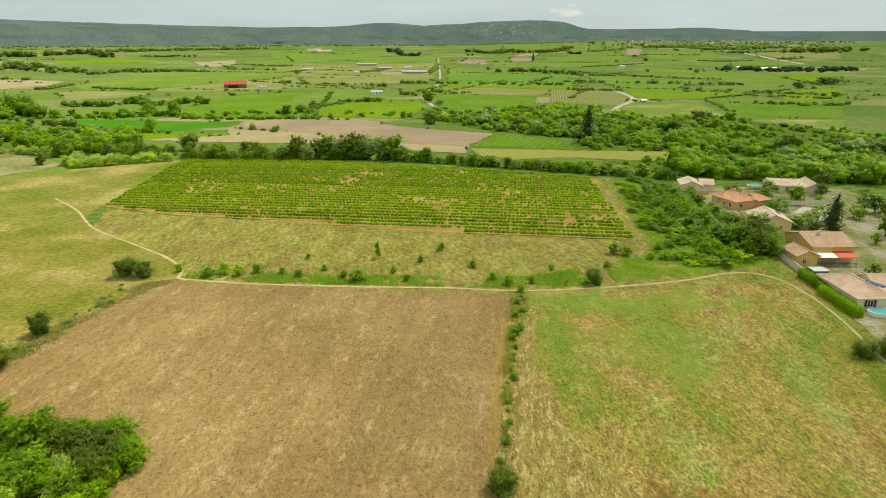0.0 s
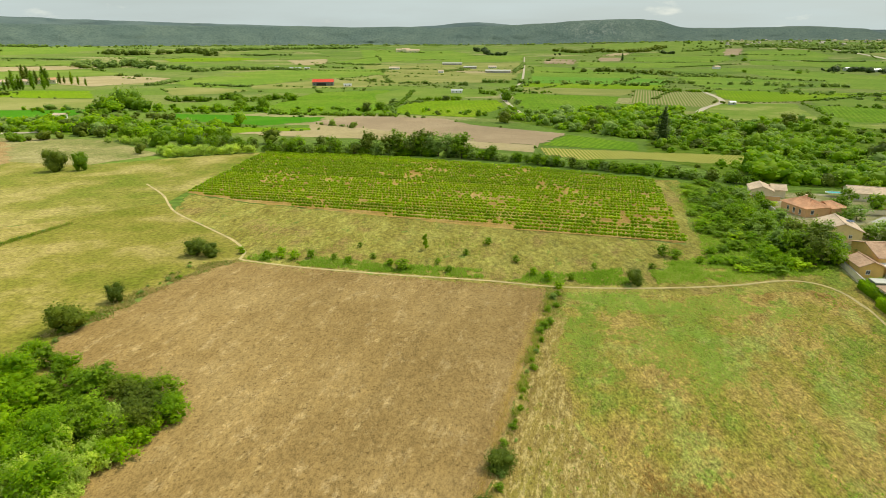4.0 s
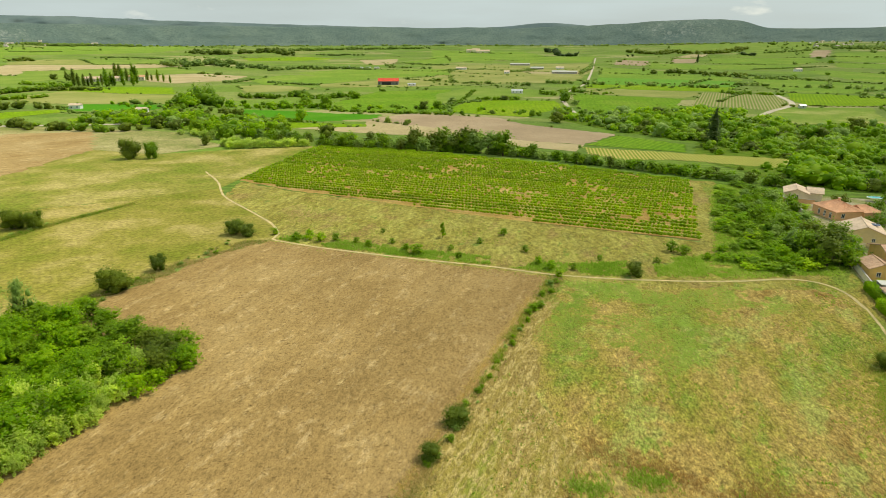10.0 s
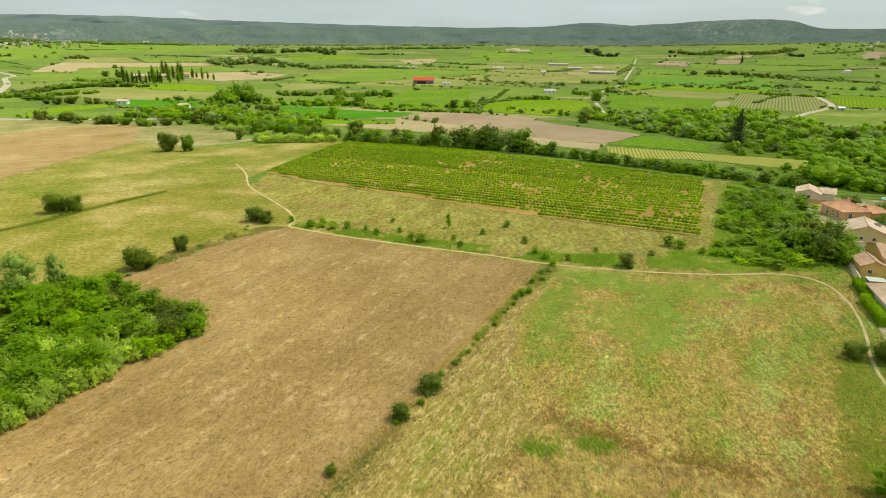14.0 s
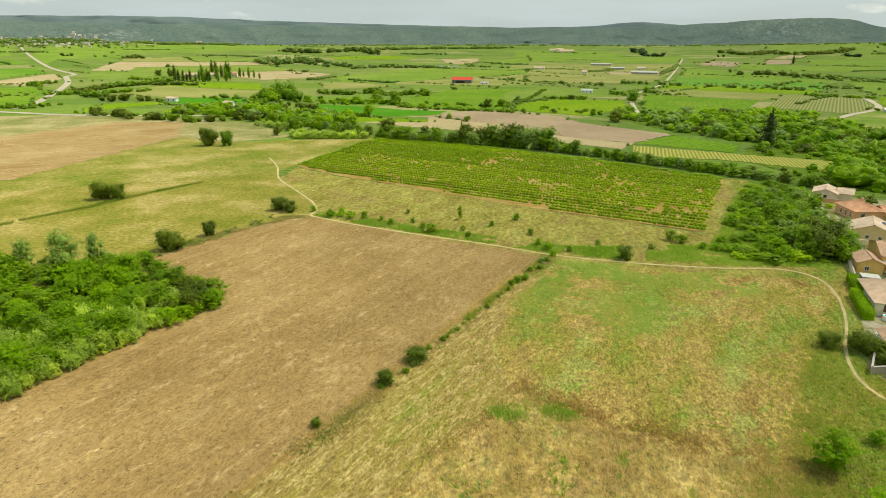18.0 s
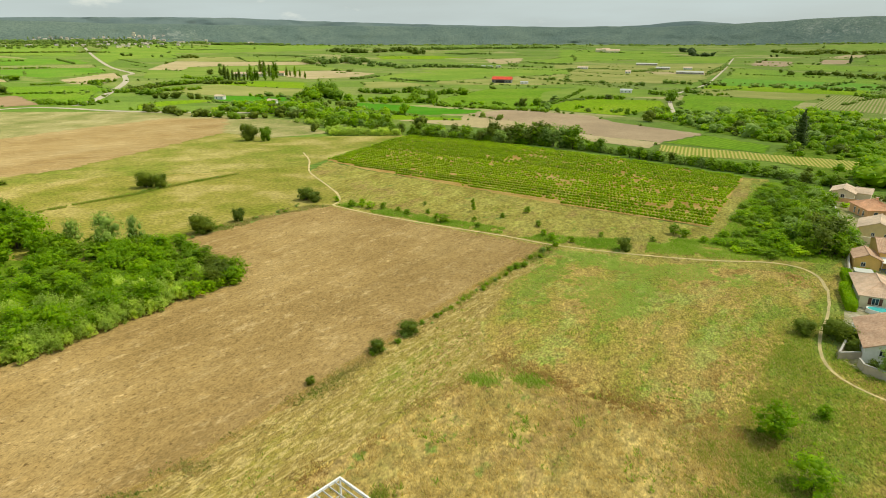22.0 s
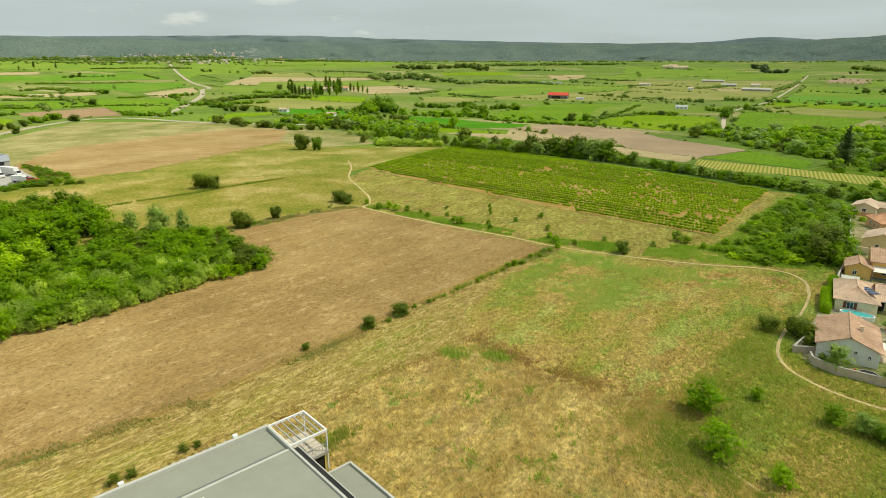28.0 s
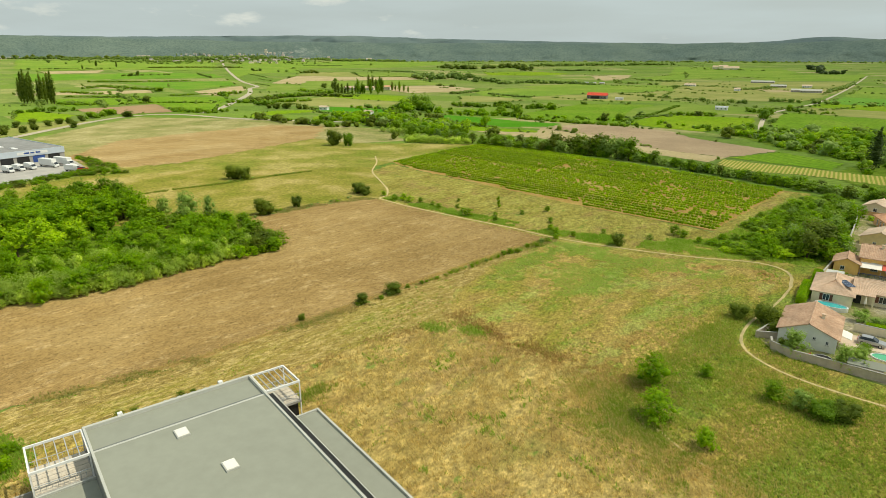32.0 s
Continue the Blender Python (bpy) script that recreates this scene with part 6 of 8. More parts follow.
lone("oak", -2411, 1008, 15.1, 15.1, "far")
spots, hs = [], []
# weeds, shrubs and small trees along the edges of the fields
re_ = np.random.default_rng(12)
for outline in FIELD_EDGES:
    for p, q in zip(outline, outline[1:] + outline[:1]):
        p, q = np.array(p, float), np.array(q, float)
        ln, far = np.hypot(*(q - p)), np.hypot(*p)
        if re_.random() < 0.5 or far < 300:
            continue
        a, b = sorted(re_.random(2))
        k = int((b - a) * ln / re_.uniform(3.5, 9)) + 1
        spots.append(p + (q - p) * re_.uniform(a, b, k)[:, None] + re_.normal(0, 1.2, (k, 2)))
        hs.append(re_.uniform(0.6, 2.4, k) * np.where(re_.random(k) < 0.06, 2.6, 1.0) * (1 + far / 3000))
for _ in range(150):
    d, a = 700 * (2900 / 700) ** re_.random(), radians(re_.uniform(-42, 82))
    th = radians(-24 + (90 if re_.random() < 0.2 else 0)) + re_.normal(0, 0.1)
    ln = re_.uniform(40, 260)
    k = int(ln / re_.uniform(4, 9)) + 1
    t = re_.uniform(-ln / 2, ln / 2, k)
    spots.append(np.array([-d * math.sin(a), d * math.cos(a)]) + np.column_stack([np.cos(th) * t, np.sin(th) * t]) + re_.normal(0, 0.9, (k, 2)))
    hs.append(re_.uniform(1.2, 4.0 if re_.random() < 0.75 else 8.0, k))
woods("valley_hedges", np.concatenate(spots), np.concatenate(hs), "far", "low hedges and weedy field edges across the valley", wide=1.4, leaves=10, size=0.2, lobes=2)
for x, y, h in [(-727, 765, 17), (-637, 683, 25), (-623, 675, 19), (-607, 667, 18), (-611, 678, 14), (-606, 679, 19), (-589, 671, 14), (-602, 692, 17), (-579, 673, 27), (-581, 685, 21), (-667, 795, 29), (-693, 834, 26), (-566, 688, 26), (-632, 775, 22), (-586, 732, 30), (-582, 733, 27), (-554, 691, 22), (-613, 795, 18), (-607, 796, 12), (-580, 774, 20), (-572, 776, 14), (-546, 755, 12), (-584, 684, 15), (-577, 685, 17)]:
    plant("poplar", x, y, h * 0.88, h * 1.15, "mid" if x > -600 else "dark", "poplar", "slim dark green poplar beside a farmhouse", "poplars")
for x, y, h in [(-826, 305, 30), (-798, 298, 39), (-794, 300, 42), (-801, 307, 36), (-786, 304, 39), (-815, 323, 29), (-811, 325, 36), (-770, 313, 32), (-755, 311, 38), (-751, 313, 40)]:
    plant("poplar", x, y, h, h * 0.8, "dark", "poplar", "tall slim green poplar in a clump", "poplar clump")
for x, y in ((-430, 142), (-477, 168), (-434, 156), (-447, 169), (-467, 187), (-476, 200), (-474, 207), (-440, 195), (-452, 150), (-490, 185), (-424, 128), (-486, 222)):
    plant("bush", x, y, 6.4, 6.2, "dark", "tree", "small round orchard tree along a lane", "orchard trees")

# vines
def vine_rows():
    rng = np.random.default_rng(4)
    d = np.array([math.cos(radians(-8.5)), math.sin(radians(-8.5))])
    nrm = np.array([-d[1], d[0]])
    origin = np.array([52.3, 150.6])
    gap = 3.3
    for r_ in range(-12, 46):
        base = origin + nrm * (1.0 + r_ * gap)
        t = np.arange(-190, 40, 1.15)
        t = t + rng.normal(0, 0.1, len(t))
        p = base + d * t[:, None]
        p = p[inside(p[:, 0], p[:, 1], VINE)]
        if len(p) < 6:
            continue
        keep = np.array([noise.noise(Vector((x * 0.055, y * 0.055, 2.2))) + 0.7 * noise.noise(Vector((x * 0.17, y * 0.3, 7.2))) for x, y in p])
        p = p[(keep * 0.75 + rng.normal(0, 0.30, len(p))) > -0.60]
        if len(p) < 4:
            continue
        per = 30
        n = len(p)
        sz = np.repeat(rng.uniform(0.8, 1.2, n), per)[:, None]
        th = rng.uniform(-0.55, math.pi + 0.55, n * per)
        out = np.column_stack([rng.normal(0, 0.36, n * per), np.cos(th) * 0.22, np.sin(th) * 0.46]) * sz * rng.normal(1, 0.16, (n * per, 1))
        loc = np.repeat(np.column_stack([p, gz(p[:, 0], p[:, 1]) + 0.78]), per, 0)
        to_world = lambda q: np.column_stack([q[:, 0] * d[0] + q[:, 1] * nrm[0], q[:, 0] * d[1] + q[:, 1] * nrm[1], q[:, 2]])
        pos = loc + to_world(out)
        nn = to_world(np.column_stack([0 * th, np.cos(th), np.sin(th)])) + rng.normal(0, 0.4, (n * per, 3)) + (0, 0, 0.25)
        nn /= np.linalg.norm(nn, axis=1)[:, None]
        tt = np.cross(nn, rng.normal(size=(n * per, 3)))
        tt /= np.linalg.norm(tt, axis=1)[:, None]
        uu = np.cross(nn, tt)
        s = rng.uniform(0.16, 0.28, (n * per, 1)) * sz
        v = np.stack([pos - tt * s, pos - uu * s * 0.75, pos + tt * s, pos + uu * s * 0.75], 1).reshape(-1, 3)
        # the dark inside of each vine
        ring = np.array([(-0.62, 0, 0), (0, -0.27, -0.3), (0, 0.27, -0.3), (0, 0.2, 0.42), (0, -0.2, 0.42), (0.62, 0, 0)])
        body = (np.column_stack([p, gz(p[:, 0], p[:, 1]) + 0.72])[:, None, :] + to_world(ring)[None] * sz[::per][:, None, :]).reshape(-1, 3)
        tri = np.array([(0, 2, 1), (0, 3, 2), (0, 4, 3), (0, 1, 4), (5, 1, 2), (5, 2, 3), (5, 3, 4), (5, 4, 1)])
        tris = (tri[None] + len(v) + (np.arange(n) * 6)[:, None, None]).reshape(-1, 3)
        quads = np.arange(len(v)).reshape(-1, 4)
        v = np.concatenate([v, body])
        row = thing("vine_row", Matrix(), "row of bright green vines on reddish soil", "vines", "vineyard rows")
        o = new("foliage", np_mesh("foliage", v, [quads, tris], LEAF["vine"]))
        o.parent = row


vine_rows()

# grass
def tufts(name, outline, count, height, material, label, patchy=0.06, need=-1.0, wide=0.16, line=0.0):
    """Clumps of grass blades over an outline or along a line, joined: nobody could count them."""
    rng = np.random.default_rng(count)
    if line:
        c = smooth_line(outline, 0.5)
        p = c[rng.integers(len(c), size=count)] + rng.normal(0, line, (count, 2)) * rng.uniform(0.3, 1.5, (count, 1))
    else:
        p = scatter(rng, outline, count) + rng.normal(0, 0.7, (count, 2))
    trod = np.concatenate([smooth_line(TRAIL_A, 1.0), smooth_line(TRAIL_B, 1.0)])
    p = p[[bool(np.min((trod[:, 0] - x) ** 2 + (trod[:, 1] - y) ** 2) > 0.75) for x, y in p]]
    if need > -1:
        k = np.array([noise.noise(Vector((x * patchy, y * patchy, 1.0))) + 0.5 * noise.noise(Vector((x * patchy * 4, y * patchy * 4, 5.0))) for x, y in p])
        p = p[k > need]
    n = len(p)
    per = 4
    xy = np.repeat(p, per, 0) + rng.normal(0, 0.13, (n * per, 2))
    a = rng.uniform(0, 6.28, n * per)
    h = height * rng.uniform(0.5, 1.3, n * per)
    w = wide * rng.uniform(0.5, 1.2, n * per)
    base = np.column_stack([xy, gz(xy[:, 0], xy[:, 1])])
    side = np.column_stack([np.cos(a) * w, np.sin(a) * w, 0 * a])
    lean = (rng.normal(0, 0.42, (n * per, 2)) + (-0.25, -0.1)) * h[:, None]
    tip = base + np.column_stack([lean, h])
    v = np.stack([base - side, base + side, tip], 1).reshape(-1, 3)
    me = np_mesh(name, v, np.arange(len(v)).reshape(-1, 3), material)
    tagged(new(name, me), label, "grass", kind="stuff")


def grass_material(name, stops):
    m, n, l, b = mat(name, 0.8)
    g = n.new("ShaderNodeNewGeometry")
    broad = place_noise(n, l, 0.06, 7, rough=0.65)
    x = n.new("ShaderNodeMath")
    x.operation = "MULTIPLY_ADD"
    x.inputs[1].default_value = 0.35
    l.new(g.outputs["Random Per Island"], x.inputs[0])
    y = n.new("ShaderNodeMath")
    y.operation = "SUBTRACT"
    y.inputs[1].default_value = 0.175
    l.new(broad, y.inputs[0])
    l.new(y.outputs[0], x.inputs[2])
    r = ramp(n, stops)
    l.new(x.outputs[0], r.inputs["Fac"])
    l.new(r.outputs["Color"], b.inputs["Base Color"])
    t = n.new("ShaderNodeBsdfTranslucent")
    l.new(r.outputs["Color"], t.inputs["Color"])
    k = n.new("ShaderNodeMixShader")
    k.inputs["Fac"].default_value = 0.6
    l.new(b.outputs["BSDF"], k.inputs[1])
    l.new(t.outputs["BSDF"], k.inputs[2])
    l.new(k.outputs["Shader"], n["Material Output"].inputs["Surface"])
    return m


G_DRY = grass_material("dry_grass", [(0.25, (0.52, 0.38, 0.15)), (0.45, (0.76, 0.60, 0.29)), (0.58, (0.64, 0.53, 0.20)), (0.70, (0.38, 0.44, 0.09))])
G_STRAW = grass_material("straw_stalks", [(0.25, (0.56, 0.42, 0.14)), (0.5, (0.78, 0.62, 0.25)), (0.75, (0.62, 0.52, 0.17))])
G_BROWN = grass_material("brown_stalks", [(0.25, (0.38, 0.235, 0.075)), (0.5, (0.48, 0.31, 0.11)), (0.75, (0.54, 0.42, 0.16))])
G_DITCH = grass_material("ditch_weeds", [(0.34, (0.22, 0.33, 0.045)), (0.44, (0.40, 0.38, 0.10)), (0.54, (0.60, 0.48, 0.20))])
G_GREEN = grass_material("green_grass", [(0.25, (0.22, 0.38, 0.03)), (0.5, (0.34, 0.52, 0.05)), (0.72, (0.52, 0.56, 0.14))])
G_BANK = grass_material("bank_grass", [(0.28, (0.23, 0.36, 0.035)), (0.46, (0.36, 0.46, 0.055)), (0.62, (0.54, 0.47, 0.13))])
tufts("meadow_grass", RIGHT_NEAR, 16000, 0.3, G_DRY, "short dry meadow grass", need=-0.25, wide=0.07, patchy=0.11)
tufts("strip_grass", STRIP, 7000, 0.25, G_BANK, "green and dry fallow grass", need=-0.05, wide=0.1)
tufts("bank_grass", GREEN_NEAR, 26000, 0.42, G_BANK, "rough green grass", need=-0.5, wide=0.1)
tufts("scrub_grass", BRAMBLE, 14000, 0.5, G_GREEN, "lush green undergrowth below the brambles", wide=0.14)
tufts("path_verge", [(-56, 127.5), (-38, 124), (3, 120.4), (20, 118.6), (60, 126), (80, 134), (60, 142), (20, 125), (-20, 127.5), (-52, 131.5)], 12000, 0.45, G_GREEN, "lush green verge along the footpath", need=-0.12, wide=0.15, patchy=0.09)
tufts("ditch_grass", [(16, 117), (19.5, 116), (12, 80), (8, 50), (1.5, 16), (-8, -7), (-10, -7), (-1.4, 16), (4.6, 48), (9, 80), (13.6, 104)], 5200, 0.32, G_DITCH, "tall weeds along the field ditch", need=0.02, wide=0.12)
tufts("edge_grass", [(-64, 113), (-68, 95), (-71, 82), (-75, 84), (-71, 98), (-67, 116), (-60, 128), (-57, 126)], 2200, 0.4, G_DITCH, "green weeds on the field edge", need=-0.1, wide=0.14)
tufts("tall_straw", TALL_NEAR, 30000, 0.6, G_STRAW, "tall uncut straw grass", wide=0.06, need=-0.25, patchy=0.3)
tufts("dead_weeds", [(24.5, 57.5), (30, 55), (42, 52.6), (52, 51.6), (62, 51.2), (66, 50)], 5200, 0.32, G_BROWN, "band of dead brown weeds", wide=0.05, need=-0.2, patchy=0.12, line=2.4)
tufts("dead_weeds", [(25.4, 56), (23, 48), (18.3, 36.6), (15.3, 25), (10, 4)], 2000, 0.32, G_BROWN, "band of dead brown weeds", wide=0.06, need=0.0, patchy=0.16, line=1.6)
tufts("green_weeds", [(75, 96), (71, 90), (67.5, 78), (64.5, 65), (63.5, 52), (61, 45), (66, 40), (74, 37)], 5000, 0.38, G_BANK, "green weeds at the edge of the dry meadow", wide=0.1, need=-0.15, patchy=0.14, line=2.2)
tufts("straw_fringe", [(62, 50), (58.5, 43.5), (63.5, 39.5), (70, 37), (77, 36), (84, 34), (94, 28)], 4200, 0.4, G_STRAW, "straw stalks thinning out towards the green grass", wide=0.06, line=2.6)
tufts("green_fringe", [(60, 49), (56, 42), (62, 37), (70, 34.5), (80, 31)], 3600, 0.35, G_BANK, "green weeds creeping into the straw field", wide=0.09, need=-0.1, patchy=0.15, line=2.6)
G_MINT = grass_material("fresh_grass", [(0.3, (0.34, 0.50, 0.085)), (0.5, (0.46, 0.61, 0.125)), (0.7, (0.54, 0.62, 0.15))])
tufts("fresh_grass", [(17.5, 114), (50, 118.5), (66, 121), (62, 108), (48, 88), (38, 78), (20, 80), (16, 95)], 26000, 0.2, G_MINT, "low fresh green grass in drifts", wide=0.09, need=0.1, patchy=0.085)
FRESH = [(16.5, 112), (27, 115.5), (44, 112), (42, 98), (34, 90), (24, 82), (15.5, 86)]
WEEDY = ((23.4, 49.8), (30.2, 52.6))
tufts("fresh_grass", FRESH, 11000, 0.18, G_MINT, "low fresh green grass in drifts", wide=0.1, need=-0.02, patchy=0.13)
for spot in WEEDY:
    tufts("green_weeds", [spot, (spot[0] + 1.6, spot[1] - 0.4), (spot[0] + 3.2, spot[1] + 0.2)], 300, 0.5, G_GREEN, "patch of lush green weeds in dry grass", wide=0.12, line=0.9)
tufts("flattened_straw", [(11, 84), (20, 78), (34, 70), (60, 92), (66, 84), (58, 60), (40, 55), (26, 58), (22, 47), (10, 4), (0, -10), (-4, -4), (5.5, 46)], 11000, 0.16, G_STRAW, "patches of flattened pale straw", wide=0.06, need=0.06, patchy=0.14)
tufts("field_weeds", RIGHT_NEAR, 9000, 0.34, G_GREEN, "low green weeds scattered over the meadow", wide=0.12, need=0.26, patchy=0.09)
tufts("weed_clumps", TALL_NEAR, 14000, 0.7, G_GREEN, "green weed clumps in the straw grass", wide=0.1, need=0.44, patchy=0.13)
tufts("ditch_fringe", [(13, 104), (9, 80), (6.4, 62.5), (4.2, 48), (2, 34), (-1.2, 16), (-9, -7)], 4600, 0.22, G_STRAW, "dry straw fringe along the ploughed field", wide=0.07, line=0.5)
tufts("ditch_weeds", [(17, 116), (14.8, 104), (12.5, 92), (10.6, 80), (9, 70)], 1500, 0.6, G_BANK, "green weeds in the field ditch", wide=0.1, line=0.45, need=0.0, patchy=0.2)
tufts("ditch_weeds", [(9, 70), (6.6, 54), (4.6, 42), (2.4, 30)], 700, 0.36, G_DITCH, "green weeds in the field ditch", wide=0.1, line=0.45, need=0.0, patchy=0.16)
tufts("dirt_fringe", [(-52, 12), (-45.6, 24), (-43, 41), (-40, 57), (-39, 65), (-46, 68), (-59, 72)], 1500, 0.4, G_STRAW, "dry straw fringe below the thicket", wide=0.08, need=0.0, patchy=0.15, line=0.5)
tufts("ditch_line", [(-136, 70), (-133.8, 78), (-131, 93), (-126, 110), (-124.5, 122), (-121, 138), (-117.8, 150)], 3400, 0.5, G_BANK, "green weeds in a shallow ditch", wide=0.14, line=0.6, need=-0.2, patchy=0.12)


def clods(name, outline, count, size, material, label):
    """Lumps of soil and stones lying on the field, joined."""
    rng = np.random.default_rng(count)
    p = scatter(rng, outline, count)
    s = size * rng.lognormal(0, 0.45, count)
    base = np.array([(-1, -0.8, -0.3), (1, -0.7, -0.3), (0.1, 1, -0.3), (0.1, 0.0, 0.75), (-0.6, 0.5, 0.3)])
    f = np.array([(0, 1, 3), (1, 2, 3), (0, 3, 4), (3, 2, 4), (2, 0, 4)])
    a = rng.uniform(0, 6.28, count)
    rot = np.stack([np.stack([np.cos(a), -np.sin(a), 0 * a], 1), np.stack([np.sin(a), np.cos(a), 0 * a], 1), np.tile((0, 0, 1.0), (count, 1))], 1)
    v = np.einsum("nij,kj->nki", rot, base) * s[:, None, None] + np.column_stack([p, gz(p[:, 0], p[:, 1]) + 0.06])[:, None, :]
    fs = (f[None] + (np.arange(count) * 5)[:, None, None]).reshape(-1, 3)
    tagged(new(name, np_mesh(name, v.reshape(-1, 3), fs, material)), label, "soil", kind="stuff")


clods("soil_clods", PLOUGH[:9] + [(-8.4, -7), (-24, -38), (-70, -30)] + PLOUGH[-10:], 15000, 0.068, plough_material("clod_soil", (0.21, 0.137, 0.052), (0.28, 0.187, 0.072), (0.36, 0.255, 0.112), (2.2, 0.3)), "lumps of dry brown soil on the ploughed field")

# ---- buildings ----
def tile_material(name, a, b_, c_):
    m, n, l, b = mat(name, 0.9)
    x = place_noise(n, l, 2.4, 6, rough=0.8)
    r = ramp(n, [(0.3, a), (0.5, b_), (0.7, c_)])
    l.new(x, r.inputs["Fac"])
    y = place_noise(n, l, 0.35, 5, shift=4)
    r2 = ramp(n, [(0.3, (0.75,)), (0.7, (1.15,))])
    l.new(y, r2.inputs["Fac"])
    c = mixc(n, l, 1.0, r.outputs["Color"], r2.outputs["Color"], "MULTIPLY")
    l.new(c, b.inputs["Base Color"])
    bumped(n, l, b, x, 0.5, 0.06)
    return m


T_BROWN = tile_material("brown_tiles", (0.36, 0.20, 0.12), (0.51, 0.33, 0.22), (0.62, 0.46, 0.33))
T_PINK = tile_material("pink_tiles", (0.54, 0.36, 0.24), (0.64, 0.46, 0.33), (0.70, 0.55, 0.42))
T_SALMON = tile_material("salmon_tiles", (0.55, 0.27, 0.15), (0.66, 0.36, 0.21), (0.70, 0.45, 0.30))
T_BEIGE = tile_material("beige_tiles", (0.56, 0.42, 0.29), (0.65, 0.50, 0.37), (0.70, 0.57, 0.44))
T_RED = tile_material("red_sheet", (0.62, 0.06, 0.04), (0.70, 0.09, 0.05), (0.72, 0.14, 0.09))
W_WHITE = plain("white_render", (0.80, 0.80, 0.77), 0.9, grain=0.06, scale=1.0)
W_CREAM = plain("cream_render", (0.78, 0.70, 0.50), 0.9, grain=0.07, scale=1.0)
W_YELLOW = plain("yellow_render", (0.75, 0.50, 0.17), 0.9, grain=0.08, scale=1.0)
W_STRAW = plain("straw_render", (0.76, 0.62, 0.33), 0.9, grain=0.08, scale=1.0)
W_SALMON = plain("salmon_render", (0.66, 0.40, 0.22), 0.9, grain=0.08, scale=1.0)
W_BEIGE = plain("beige_render", (0.72, 0.64, 0.47), 0.9, grain=0.08, scale=1.0)
W_WALL = plain("garden_wall_render", (0.50, 0.42, 0.32), 0.9, grain=0.16, scale=0.8)
M_BROWNWOOD = plain("brown_shutter", (0.16, 0.07, 0.045), 0.6, grain=0.15)
M_METAL = plain("galvanised_steel", (0.62, 0.63, 0.64), 0.4, 0.6, grain=0.08)
M_SOLAR = plain("solar_cells", (0.03, 0.05, 0.10), 0.2, grain=0.1)
M_GREYROOF = plain("grey_membrane", (0.29, 0.30, 0.245), 0.75, grain=0.05, scale=0.6)
M_GREYSTRIP = plain("light_flashing", (0.50, 0.50, 0.45), 0.6, grain=0.05, scale=0.9)
M_GREYWALL = plain("dark_cladding", (0.17, 0.18, 0.17), 0.6, grain=0.12, scale=0.8)
M_DECK = plain("deck_boards", (0.60, 0.53, 0.43), 0.8, grain=0.14, scale=1.5)
M_RUBBER = plain("black_rubber", (0.02, 0.02, 0.02), 0.7)
M_SILVER = plain("silver_paint", (0.45, 0.46, 0.47), 0.3, 0.5, grain=0.03)
M_REDPAINT = plain("red_paint", (0.55, 0.03, 0.02), 0.35, grain=0.05)
M_BLUEDOOR = plain("blue_paint", (0.04, 0.09, 0.30), 0.5, grain=0.08)
M_PALEBLUE = plain("pale_blue_cladding", (0.55, 0.61, 0.68), 0.5, grain=0.05, scale=0.4)
M_WAREROOF = plain("grey_gravel_roof", (0.28, 0.28, 0.27), 0.9, grain=0.15, scale=0.4)
M_CANVAS = plain("white_canvas", (0.80, 0.77, 0.70), 0.8, grain=0.04)
M_REDCANVAS = plain("red_canvas", (0.66, 0.13, 0.09), 0.8, grain=0.06)
M_GRAVEL = field_material("garden_ground", (0.20, 0.26, 0.07), (0.36, 0.33, 0.17), (0.52, 0.46, 0.35), 0.12)
M_PATIO = plain("pale_patio", (0.62, 0.50, 0.38), 0.9, grain=0.12, scale=0.7)
M_WATER, _n, _l, _b = mat("pool_water", 0.05)
_b.inputs["Base Color"].default_value = (0.06, 0.42, 0.42, 1)
M_WATERG, _n, _l, _b = mat("green_pool_water", 0.08)
_b.inputs["Base Color"].default_value = (0.10, 0.45, 0.25, 1)


def tiled_slope(p0, p1, q0, q1, pitch=0.32, amp=0.05, thick=0.14):
    """A roof slope between an eave line p0-p1 and a ridge line q0-q1, of barrel tiles in rows down the slope."""
    p0, p1, q0, q1 = (np.array(p, float) for p in (p0, p1, q0, q1))
    ln = np.linalg.norm(p1 - p0)
    k = max(4, int(ln / pitch)) * 4
    s = np.linspace(0, 1, k + 1)[:, None]
    lo, hi = p0 + (p1 - p0) * s, q0 + (q1 - q0) * s
    nrm = np.cross(p1 - p0, (q0 + q1) / 2 - (p0 + p1) / 2)
    nrm /= np.linalg.norm(nrm)
    if nrm[2] < 0:
        nrm = -nrm
    wave = (np.abs(np.sin(np.arange(k + 1) * math.pi / 4)) * amp)[:, None] * nrm
    top = np.concatenate([lo + wave, hi + wave])
    bot = np.concatenate([lo, hi]) - nrm * thick
    n = k + 1
    v = np.concatenate([top, bot])
    f = []
    for i in range(k):
        f += [(i, i + 1, n + i + 1, n + i), (2 * n + i + 1, 2 * n + i, 3 * n + i, 3 * n + i + 1), (i, 2 * n + i, 2 * n + i + 1, i + 1), (n + i, n + i + 1, 3 * n + i + 1, 3 * n + i)]
    f += [(0, n, 3 * n, 2 * n), (k, 2 * n + k, 3 * n + k, n + k)]
    return Solid().raw(v, f)


def ridge_cap(a, b):
    return Solid().tube(a, b, 0.16, 0.16, 8)


